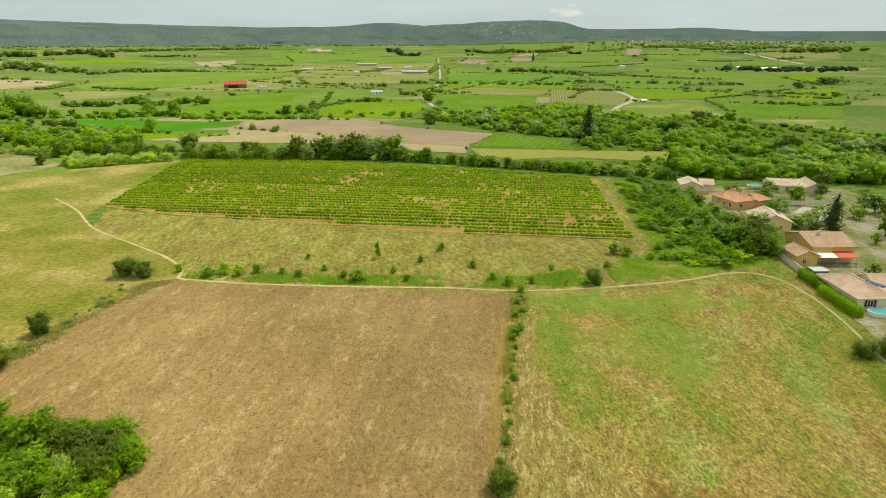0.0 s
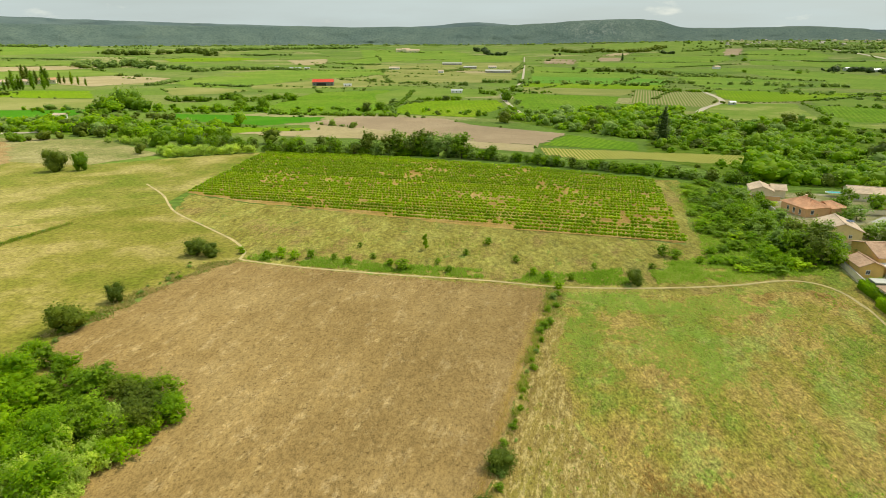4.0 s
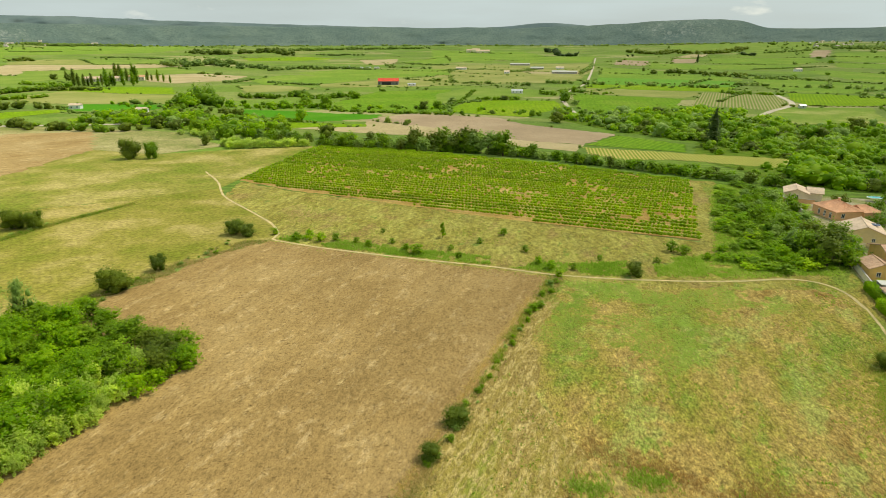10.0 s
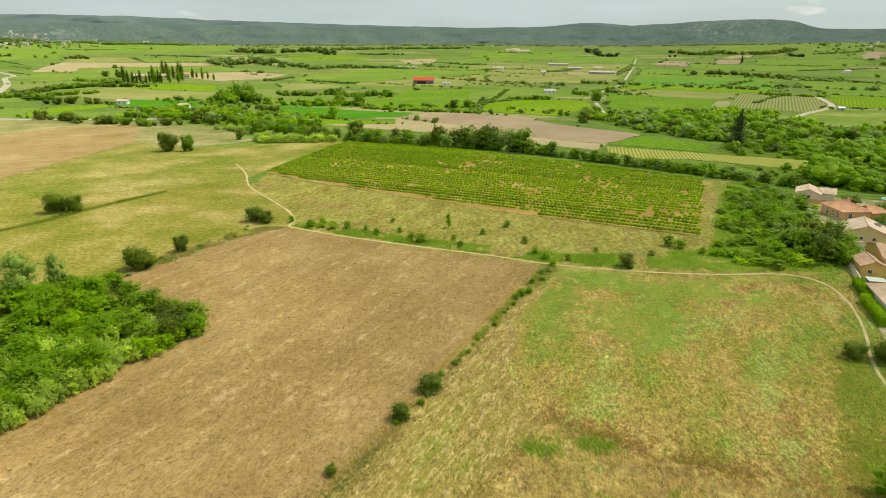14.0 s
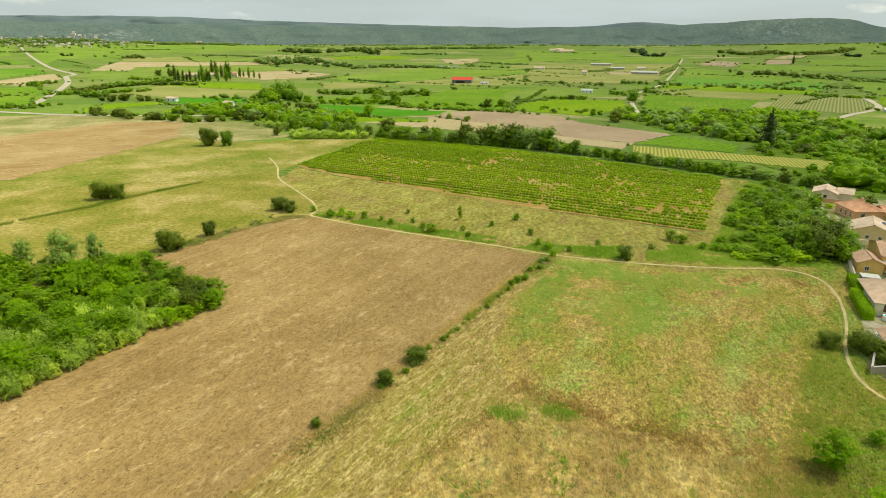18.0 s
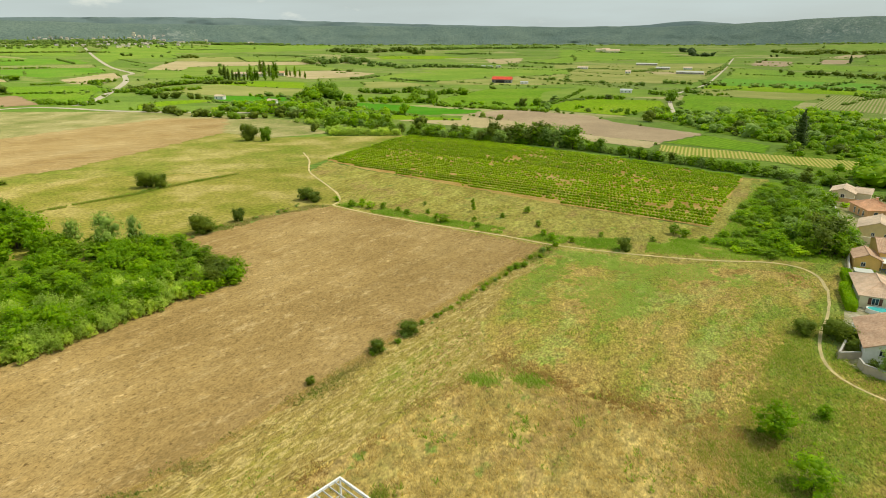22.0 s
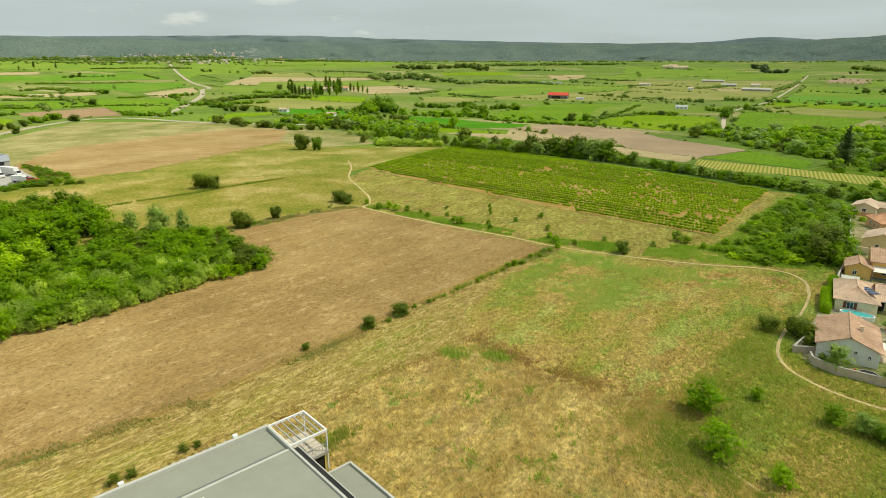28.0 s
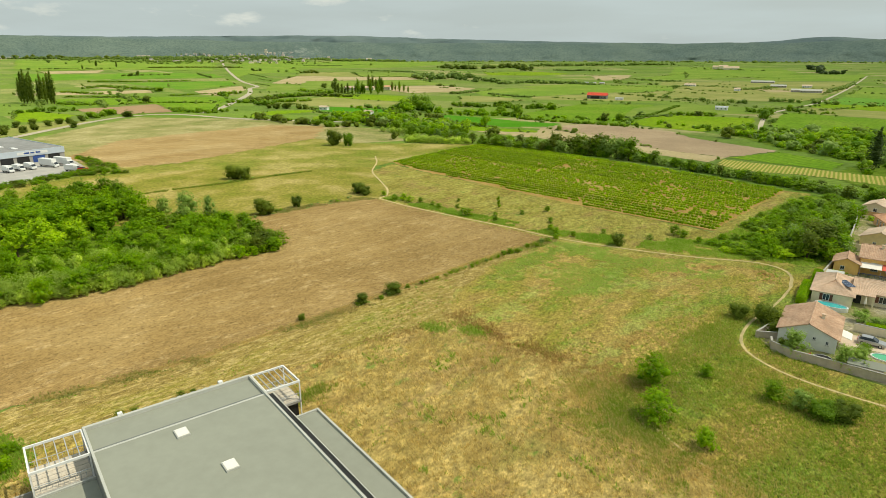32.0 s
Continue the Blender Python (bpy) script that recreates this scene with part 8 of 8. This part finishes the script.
def garden_shrubs(rows):
    for x, y, h, w, leaf in rows:
        plant("shrub" if h < 5 else "oak", x, y, h, w, leaf, "bush" if h < 4 else "tree", "leafy garden shrub beside a house", "garden shrubs", "bush" if h < 4 else "tree")


garden_shrubs([(81.8, 77.4, 4.6, 5.4, "grey"), (89.4, 76.6, 4.2, 4.8, "grey"), (91.6, 77.4, 3.8, 4.4, "grey"), (96.5, 76, 2.6, 3.0, "grey"), (78.2, 86.5, 3.4, 3.6, "dark"), (78.0, 83.4, 2.8, 3.2, "dark"),
                         (80, 78.5, 2.0, 2.4, "dark"), (92.0, 85.6, 1.5, 3.0, "mid"), (93.5, 98, 2.2, 3.8, "grey"), (91, 99.5, 2.4, 3.4, "grey"), (96, 99, 2.0, 3.6, "mid"), (98, 104, 2.2, 4.0, "mid"), (91.6, 103.5, 1.6, 2.2, "grey")])
garden_shrubs([(86, 125.5, 2.0, 3.0, "mid"), (84.5, 126.5, 1.8, 2.4, "lime"), (98, 124, 3, 4, "dark"), (82.6, 138.5, 2.4, 3.6, "lime"), (100, 150, 5, 6, "dark"), (101, 160, 4, 5.5, "mid"), (106, 162, 5, 7, "grey"),
                         (103, 176, 4, 5, "mid"), (108, 180, 4.6, 6.5, "grey"), (106, 190, 4, 5, "mid"), (112, 194, 3, 4, "grey"), (100, 196, 5, 6, "dark"), (120, 192, 2.4, 4, "bright"), (127, 191, 2.4, 4, "bright"), (90, 194, 1.6, 3, "lime")])
for x, y in scatter(rg, [(98, 196), (112, 212), (150, 215), (160, 120), (130, 90), (108, 96), (104, 120), (112, 150)], 46):
    h = rg.uniform(3, 7)
    plant("oak", x, y, h, h * rg.uniform(0.9, 1.3), ["mid", "dark", "grey"][int(rg.integers(3))], "garden_tree", "leafy garden tree between houses", "garden trees")

# ---- flat-roofed building under the camera's way ----
def flat_building():
    # u runs along the facade, v into the building
    M_ = Matrix.Translation((14.5, -9.0, 0)) @ Matrix.Rotation(math.atan2(0.959, 0.285), 4, "Z")
    b = thing("flat_roofed_building", M_, "large grey flat-roofed building with steel-framed roof terraces", "building")

    def bx(u0, v0, z0, u1, v1, z1):
        return Solid().box(u0, -v1, z0, u1, -v0, z1)

    D = 46
    part("wall", bx(0, 0, -0.3, 21.1, D, 5.7), M_GREYWALL, b, bevel=0.02)
    low = part("roof", bx(0.25, 0.25, 5.70, 20.85, 6.0, 5.80), M_GREYROOF, b, "grey roof membrane, slightly stained")
    part("roof_step", bx(0.25, 6.0, 5.70, 20.85, D, 6.02), M_GREYROOF, b)
    part("step_flashing", bx(0.25, 5.75, 5.80, 20.85, 6.45, 5.90), M_GREYSTRIP, b)
    # thin dark strip laid on the roof before the step
    part("step_dark_strip", bx(0.3, 5.35, 5.80, 20.8, 5.74, 5.812), M_GREYWALL, b, "dark strip before the roof step")
    part("step_edge", bx(0.3, 6.0, 6.02, 20.8, 6.3, 6.035), M_GREYSTRIP, b)
    for u0, v0, u1, v1 in ((0, 0, 21.1, 0.45), (0, 0.45, 0.28, D), (20.82, 0.45, 21.1, D)):
        part("parapet", bx(u0, v0, 5.7, u1, v1, 6.25), M_GREYSTRIP, b, bevel=0.02)
    # safety stubs along the front parapet, lamps
    for k in range(8):
        u = 9.5 + k * 0.85
        part("parapet_bracket", bx(u, -0.06, 6.25, u + 0.45, 0.06, 6.29), M_GREYSTRIP, b)
    for u in (4.3, 17.0):
        lamp = part("roof_lamp", bx(u - 0.3, -0.35, 6.2, u + 0.3, 0.15, 6.55), M_WHITE, b, "white box lamp on the parapet", 0.04)
        part("bracket", bx(u - 0.06, -0.1, 6.0, u + 0.06, 0.2, 6.2), M_METAL, lamp)
    for u, v in ((9.4, 8.6), (11.9, 18.3), (6.5, 28.0), (13.0, 36.0)):
        sk = part("skylight", bx(u - 0.75, v - 0.95, 6.02, u + 0.75, v + 0.95, 6.22), M_GREYSTRIP, b, "white domed roof light")
        part("dome", bx(u - 0.66, v - 0.86, 6.22, u + 0.66, v + 0.86, 6.30), M_CANVAS, sk, bevel=0.03)
    # low side wing
    part("side_wing", bx(21.1, 9.7, -0.3, 26.8, D, 3.0), M_GREYWALL, b)
    part("side_roof", bx(21.12, 9.95, 3.0, 26.55, D, 3.1), M_GREYROOF, b)
    part("side_parapet", bx(26.5, 9.7, 3.0, 26.8, D, 3.4), M_GREYSTRIP, b, bevel=0.02)
    part("side_parapet", bx(21.1, 9.7, 3.0, 26.5, 9.98, 3.4), M_GREYSTRIP, b, bevel=0.02)
    # added near-black strip with pale lip, drawing the shaded wall band below this edge
    part("shaded_wall_strip", bx(21.1, 5.85, 5.45, 22.0, D, 5.6), M_DARK, b, "dark strip along the roof edge in place of the shaded wall")
    part("edge_lip", bx(22.0, 5.85, 5.3, 22.12, D, 5.72), M_GREYSTRIP, b)

    def terrace(u0, u1, v0, v1):
        deck = part("terrace_deck", bx(u0, v0, 2.6, u1, v1, 2.95), M_CONCRETE, b)
        nb = 6
        for k in range(nb):
            w = (v1 - v0 - 0.3) / nb
            part("deck_board", bx(u0 + 0.15, v0 + 0.15 + k * w, 2.95, u1 - 0.15, v0 + 0.15 + (k + 1) * w - 0.12, 3.0), M_DECK, deck)
        # solid near-black block painted as the shade of the open room below the deck
        part("dark_undercroft_block", bx(u0 + 0.4, v0 + 0.4, -0.3, u1 - 0.4, v1 - 0.4, 2.6), M_DARK, b)
        for u, v in ((u0, v0), (u1 - 0.2, v0), (u0, v1 - 0.2), (u1 - 0.2, v1 - 0.2)):
            part("frame_post", bx(u + 0.02, v + 0.02, -0.3, u + 0.18, v + 0.18, 5.75), M_WHITE, b)
        for a in ((u0, v0, u1, v0 + 0.2), (u0, v1 - 0.2, u1, v1), (u0, v0 + 0.2, u0 + 0.2, v1 - 0.2), (u1 - 0.2, v0 + 0.2, u1, v1 - 0.2)):
            part("frame_beam", bx(a[0], a[1], 5.75, a[2], a[3], 6.05), M_WHITE, b)
        for k in range(1, 6):
            u = u0 + (u1 - u0) * k / 6
            part("frame_joist", bx(u - 0.05, v0 + 0.2, 5.82, u + 0.05, v1 - 0.2, 5.98), M_METAL, b)
        for vv in (v0 + 0.3, v1 - 0.3):
            rl = Solid()
            for k in range(11):
                u = u0 + 0.2 + (u1 - u0 - 0.4) * k / 10
                rl.box(u - 0.02, -vv - 0.02, 2.95, u + 0.02, -vv + 0.02, 3.9)
            rl.box(u0 + 0.1, -vv - 0.04, 3.9, u1 - 0.1, -vv + 0.04, 3.96)
            part("railing", rl, M_METAL, b)

    terrace(21.12, 26.2, 0.0, 5.7)
    terrace(-6.1, -0.02, 0.0, 6.1)
    part("entrance_wing", bx(-6.1, 6.6, -0.3, 0.0, 30, 2.9), M_GREYWALL, b)
    part("entrance_roof", bx(-5.85, 6.85, 2.9, -0.02, 30, 3.0), M_GREYROOF, b)
    part("entrance_parapet", bx(-6.1, 6.6, 2.9, 0.0, 6.85, 3.25), M_GREYSTRIP, b)
    part("entrance_parapet", bx(-6.1, 6.85, 2.9, -5.85, 30, 3.25), M_GREYSTRIP, b)
    walk_ = thing("boundary_wall", M_, "low concrete boundary wall beside a flat-roofed building", "wall")
    part("wall_panel", bx(-22, 1.6, -0.3, -6.2, 1.85, 1.0), M_CONCRETE, walk_)
    fence = thing("fence", M_, "dark metal railing along a yard", "fence")
    for k in range(30):
        part("post", bx(-20 + k * 0.46, 4.0, 0, -19.94 + k * 0.46, 4.06, 1.3), M_GREYWALL, fence)
    part("rail", bx(-20.2, 3.99, 1.3, -6.2, 4.07, 1.38), M_GREYWALL, fence)


flat_building()
for u, v, h in ((1.5, 3.4, 2.2), (5.2, 3.6, 2.6), (5.9, 2.6, 1.8), (9.4, 3.2, 2.2), (10.6, 2.6, 2.0), (12.4, 3.0, 1.6), (16.5, 2.4, 1.4)):
    plant("shrub", 14.5 + 0.285 * u - 0.959 * v, -9.0 + 0.959 * u + 0.285 * v, h, h * 1.3, "mid", "bush", "green bush against a building wall", "building shrubs", "bush")
for x, y, h, w in [(5.8, -15.6, 2.4, 3.2), (2.6, -13.4, 1.6, 2.6), (0.4, -14.6, 1.8, 3.0), (4, -18, 3.0, 4.0), (-2, -17, 2.0, 3.2), (8, -19, 2.4, 3.4), (6.6, -1.2, 2.2, 2.6), (7.2, 0.8, 1.8, 2.2), (8.4, 7.4, 1.8, 2.2), (9.0, 9.0, 1.4, 1.8)]:
    plant("shrub", x, y, h * (0.7 if y > -5 else 1), w * (0.7 if y > -5 else 1), "dark" if y > -5 else "bright", "bush", "green bush beside a yard wall", "building shrubs", "bush")
tufts("yard_weeds", [(-6, -14), (3, -11.4), (7.4, -13.4), (10, -22), (-4, -24)], 3000, 0.5, G_GREEN, "lush green weeds beside a building", wide=0.12)
tufts("wall_weeds", [(24, 22), (23.4, 15), (21.6, 9), (25, 5)], 900, 0.6, G_BANK, "green weeds at the foot of a building", wide=0.1, line=1.0)

# ---- warehouse with lorries ----
def warehouse():
    z = float(gz(-262, 95)) + 0.1
    w = thing("warehouse", pose(-262, 110, z), "grey warehouse with loading docks and a pale blue fascia", "warehouse")
    part("wall", Solid().box(-70, -80, -1, 0, 0, 6.0), M_CONCRETE, w)
    part("roof", Solid().box(-69.7, -79.7, 6.0, -0.3, -0.3, 6.15), M_WAREROOF, w)
    part("fascia", Solid().box(-0.02, -80, 3.6, 0.35, 0.2, 6.5), M_PALEBLUE, w, "pale blue metal fascia")
    part("fascia", Solid().box(-70, 0.0, 3.6, -0.02, 0.3, 6.5), M_PALEBLUE, w, "pale blue metal fascia")
    sign = part("sign", Solid().box(0.35, -22, 4.4, 0.42, -8, 5.8), M_WHITE, w, "white sign panel with dark bars")
    for k, (a, b) in enumerate(((-19, -16.6), (-16, -14.2), (-13.6, -11.4))):
        part("bar", Solid().box(0.42, a, 4.7, 0.46, b, 5.5), M_BLUEDOOR, sign)
    for k in range(10):
        y = -2.4 - k * 7.2
        part("dock_door", Solid().box(0.0, y - 5.6, -0.6, 0.12, y, 3.4), M_BLUEDOOR if k == 1 else M_DARK, w)
    for x, y in ((-14, -18), (-26, -20), (-38, -22), (-20, -40)):
        sk = part("skylight", Solid().box(x - 3, y - 1, 6.15, x + 3, y + 1, 6.5), M_WHITE, w)
    patch("yard", [(-262, 112), (-246, 108), (-222, 101), (-211, 96), (-205, 86), (-201, 73), (-196, 56), (-200, 30), (-262, 30)], M_CONCRETE, "pale concrete loading yard", 0.12, 5, 0.05, "yard")

    def truck(x, y, turn, ln, h, label):
        t = thing("lorry", pose(x, y, float(gz(x, y)) + 0.2, 0, 0, turn), label, "lorry", "white lorries in the yard")
        part("box_body", Solid().box(-ln / 2, -1.25, 0.9, ln / 2 - 2.0, 1.25, h), M_WHITE, t, bevel=0.05)
        cab = [(ln / 2 - 1.9, 0.5), (ln / 2 - 1.9, 2.5), (ln / 2 - 0.9, 2.5), (ln / 2 - 0.2, 1.5), (ln / 2, 1.3), (ln / 2, 0.5)]
        v = [(a, s * 1.1, c) for s in (-1, 1) for a, c in cab]
        part("cab", Solid().raw(v, [tuple(range(6)), tuple(range(11, 5, -1))] + [(k, k + 6, (k + 1) % 6 + 6, (k + 1) % 6) for k in range(6)]), M_WHITE, t, bevel=0.05)
        part("windscreen", Solid().raw([(ln / 2 - 0.85, -0.95, 2.42), (ln / 2 - 0.85, 0.95, 2.42), (ln / 2 - 0.2, 0.95, 1.55), (ln / 2 - 0.2, -0.95, 1.55),
                                        (ln / 2 - 0.8, -0.95, 2.47), (ln / 2 - 0.8, 0.95, 2.47), (ln / 2 - 0.15, 0.95, 1.6), (ln / 2 - 0.15, -0.95, 1.6)],
                                       [(0, 1, 2, 3), (7, 6, 5, 4), (0, 4, 5, 1), (1, 5, 6, 2), (2, 6, 7, 3), (3, 7, 4, 0)]), M_GLASS, t)
        part("chassis", Solid().box(-ln / 2, -0.9, 0.5, ln / 2 - 1.9, 0.9, 0.9), M_DARK, t)
        for a in (-ln / 2 + 1.2, ln / 2 - 1.1):
            for s in (-1, 1):
                part("wheel", Solid().tube((a, s * 0.85, 0.42), (a, s * 1.12, 0.42), 0.45, 0.45, 12), M_RUBBER, t)

    for x, y in ((-233, 73), (-234.5, 78), (-235, 83)):
        truck(x, y, 8, 6.5, 3.0, "white box van backed up to a loading dock")
    truck(-236, 91.5, 10, 12, 3.9, "long white box lorry backed up to a dock")
    truck(-235, 98, 10, 12, 3.9, "long white box lorry backed up to a dock")
    truck(-209.5, 90.5, 28, 7, 3.0, "white van with a red nose parked in the yard")
    car(-238, 64, 100, M_GREYWALL, "dark grey car parked in the yard")
    car(-204.5, 92.6, 60, M_REDPAINT, "small red car parked beside a white van")


warehouse()
VERGE = [(-190, 40), (-194, 58), (-199, 74), (-202, 86), (-206, 96), (-222, 104), (-248, 111), (-262, 115), (-262, 118), (-240, 116), (-215, 111), (-196, 107), (-182, 102), (-184, 97), (-192, 88), (-188, 70), (-184, 52)]
patch("verge", VERGE, meadow_material("yard_verge", 0.10, radians(40), 0.4), "rough green verge round a loading yard", 0.14, 3, 0.6)
for x, y in np.concatenate([along(rg, [(-191, 45), (-197, 66), (-201, 82), (-204, 93), (-214, 101), (-232, 108), (-258, 116)], 1.9, 0.7), along(rg, [(-190, 66), (-195, 84), (-197, 96), (-188, 101)], 2.2, 1.3), scatter(rg, VERGE, 110)]):
    h = rg.uniform(0.8, 1.9)
    plant("shrub", x, y, h, h * 2.2, ["mid", "bright", "dark", "mid"][int(rg.integers(4))], "bush", "rough green bush round a loading yard", "yard bushes", "bush")

# ---- far buildings ----
def far_house(x, y, w, d, h, turn, wall_m, roof_m, name="farmhouse", label="small pale farmhouse with a tiled roof", group="far houses", base=-0.5, windows=True):
    e = thing(name, pose(x, y, float(gz(x, y)), 0, 0, turn), label, "house", group)
    part("wall", Solid().box(-w / 2, -d / 2, base, w / 2, d / 2, h), wall_m, e)
    r = h + d * 0.22
    part("roof", Solid().raw([(-w / 2 - 0.4, -d / 2 - 0.4, h - 0.1), (w / 2 + 0.4, -d / 2 - 0.4, h - 0.1), (w / 2 + 0.4, d / 2 + 0.4, h - 0.1), (-w / 2 - 0.4, d / 2 + 0.4, h - 0.1), (-w / 2 - 0.4, 0, r), (w / 2 + 0.4, 0, r)],
                             [(3, 2, 1, 0), (0, 1, 5, 4), (2, 3, 4, 5), (0, 4, 3), (1, 2, 5)]), roof_m, e)
    for k in range(max(1, int(w // 4)) if windows else 0):
        x_ = -w / 2 + (k + 0.5) * w / max(1, int(w // 4))
        part("window", Solid().box(x_ - 0.5, -d / 2 - 0.03, h * 0.35, x_ + 0.5, -d / 2 + 0.02, h * 0.35 + 1.2), M_GLASS, e)
    return e


barn = far_house(-237, 781, 26, 15, 4.8, 12, M_GREYWALL, T_RED, "barn", "dark open-sided barn with a bright red roof", "barns")
part("opening", Solid().box(-8, -7.7, 0, 4, -7.52, 3.6), M_DARK, barn)
far_house(-201, 766, 10, 4, 2.6, 12, M_WHITE, M_METAL, "trailer", "white trailer beside a red-roofed barn", "barns")
far_house(-55, 670, 12, 6, 3.0, 5, M_WHITE, M_METAL, "shed", "low white farm shed on bare ground", "far sheds")
far_house(-668, 772, 52, 12, 4.5, 30, W_BEIGE, T_PINK, "farmhouse", "long pink-roofed farmhouse behind poplars", "far farms")
far_house(-636, 800, 22, 11, 5.5, 30, W_BEIGE, T_SALMON, "farmhouse", "pink-roofed farmhouse wing behind poplars", "far farms")
far_house(-397, 427, 9, 6, 3.4, 20, M_WHITE, T_BEIGE, "cabin", "tiny white cabin among vines", "cabins")
far_house(-325, 417, 8, 6, 2.8, 0, M_WHITE, T_BEIGE, "cabin", "tiny white cabin among vines", "cabins")
far_house(197, 568, 5, 4, 2.4, 10, M_GREYSTRIP, M_METAL, "shed", "small grey tin shed at a field corner", "far sheds")
for x, y, w, d_, h in ((-391, 2192, 34, 16, 8), (-372, 2180, 26, 14, 11), (-344, 2155, 46, 18, 7)):
    far_house(x, y, w, d_, h, 15, W_CREAM, T_PINK, "farmhouse", "large pale farm with pink roofs below the hills", "far farms")
for x, y, w in ((-136, 1431, 44), (-84, 1271, 26), (-40, 1290, 16), (-17, 1122, 30), (-34, 1128, 24), (-231, 1231, 20), (-124, 1111, 9)):
    far_house(x, y, w, 9, 3.4, 4, M_CONCRETE if w > 20 else M_WHITE, M_GREYSTRIP if w > 20 else T_BEIGE, "shed", "long low farm shed beside a dusty yard", "far sheds")
far_house(-2078, 2355, 26, 16, 10, 40, M_WHITE, T_BEIGE, "farmhouse", "white farmhouse among trees below the hills", "far farms")
for x, y in ((-484, 1259), (-440, 1222), (-425, 1226), (-408, 1230)):
    far_house(x, y, 10, 5, 2.6, 10, W_BEIGE, M_METAL, "shed", "small hut in a row on the plain", "far sheds")
for x, y, w in ((613, 1227, 26), (635, 1188, 18), (660, 1186, 22), (741, 1176, 16), (700, 1182, 12), (396, 1287, 12)):
    far_house(x, y, w, 9, 4.2, 20, M_WHITE, M_METAL if w > 17 else T_BEIGE, "shed", "pale farm building in front of dark woods", "far sheds")
M_FARWALL = plain("far_render", (0.56, 0.52, 0.46), 0.9, grain=0.2, scale=0.1)
T_FAR = tile_material("far_tiles", (0.40, 0.33, 0.28), (0.46, 0.39, 0.34), (0.50, 0.44, 0.39))
# the village at the foot of the hills
def village_house(x, y, z):
    w = rg.uniform(7, 18)
    e = far_house(x, y, w, rg.uniform(7, 10), rg.uniform(3.6, 5.6), float(rg.uniform(0, 90)), [M_FARWALL, M_FARWALL, W_BEIGE, W_CREAM][int(rg.integers(4))], T_FAR, "village_house", "small pale village house with a tiled roof", "far village", -8, False)
    e.location.z = z


def on_hillside(az, u):
    """A place on the front hills: direction in degrees, share of the way up the slope's mesh."""
    j, i = (az + 75) / 190 * (HILLSIDE.shape[1] - 1), u * (HILLSIDE.shape[0] - 1)
    return HILLSIDE[int(i), int(round(j))] * (1 - i % 1) + HILLSIDE[min(int(i) + 1, len(HILLSIDE) - 1), int(round(j))] * (i % 1)


for k in range(256):
    az = rg.normal(54, 4.2) if k < 160 else rg.uniform(47, 76)
    if k % 3 > 0:
        x, y, z = on_hillside(az, 0.02 + (0.30 if 46 < az < 51 else 0.18) * rg.random() ** 1.5 * (az < 61))
        z = max(z, float(gz(x, y)))
    else:
        d = 3180 - 620 * rg.random() ** 1.5 * (az < 60)
        x, y = -d * math.sin(radians(az)), d * math.cos(radians(az))
        z = float(gz(x, y))
    village_house(x, y, z)
for k in range(40):
    az, d = radians(rg.uniform(-29, -17)), rg.uniform(2450, 3150)
    village_house(-d * math.sin(az), d * math.cos(az), float(gz(-d * math.sin(az), d * math.cos(az))))
spots = np.concatenate([np.column_stack([-d_ * np.sin(a_), d_ * np.cos(a_)]) for a_, d_ in ((np.radians(rg.normal(56, 5, 380)), rg.uniform(2500, 3190, 380)), (np.radians(rg.uniform(-34, -14, 220)), rg.uniform(2100, 3190, 220)),
                                                                                           (np.radians(rg.uniform(-14, 48, 420)), rg.uniform(2950, 3200, 420)))])
slope_trees = np.array([on_hillside(np.clip(rg.normal(53, 3.5), 46, 58), 0.02 + 0.22 * rg.random()) for _ in range(240)])
woods("slope_trees", slope_trees[:, :2], rg.uniform(3.5, 6.5, len(slope_trees)), "far", "trees between houses on the lower slope", wide=1.3, leaves=14, size=0.19, lobes=2, ground=np.maximum(slope_trees[:, 2], gz(slope_trees[:, 0], slope_trees[:, 1])))
woods("village_trees", spots, rg.uniform(5, 11, len(spots)), "far", "trees between the village houses and along the foot of the hills", wide=1.3, leaves=20, size=0.17, lobes=3)
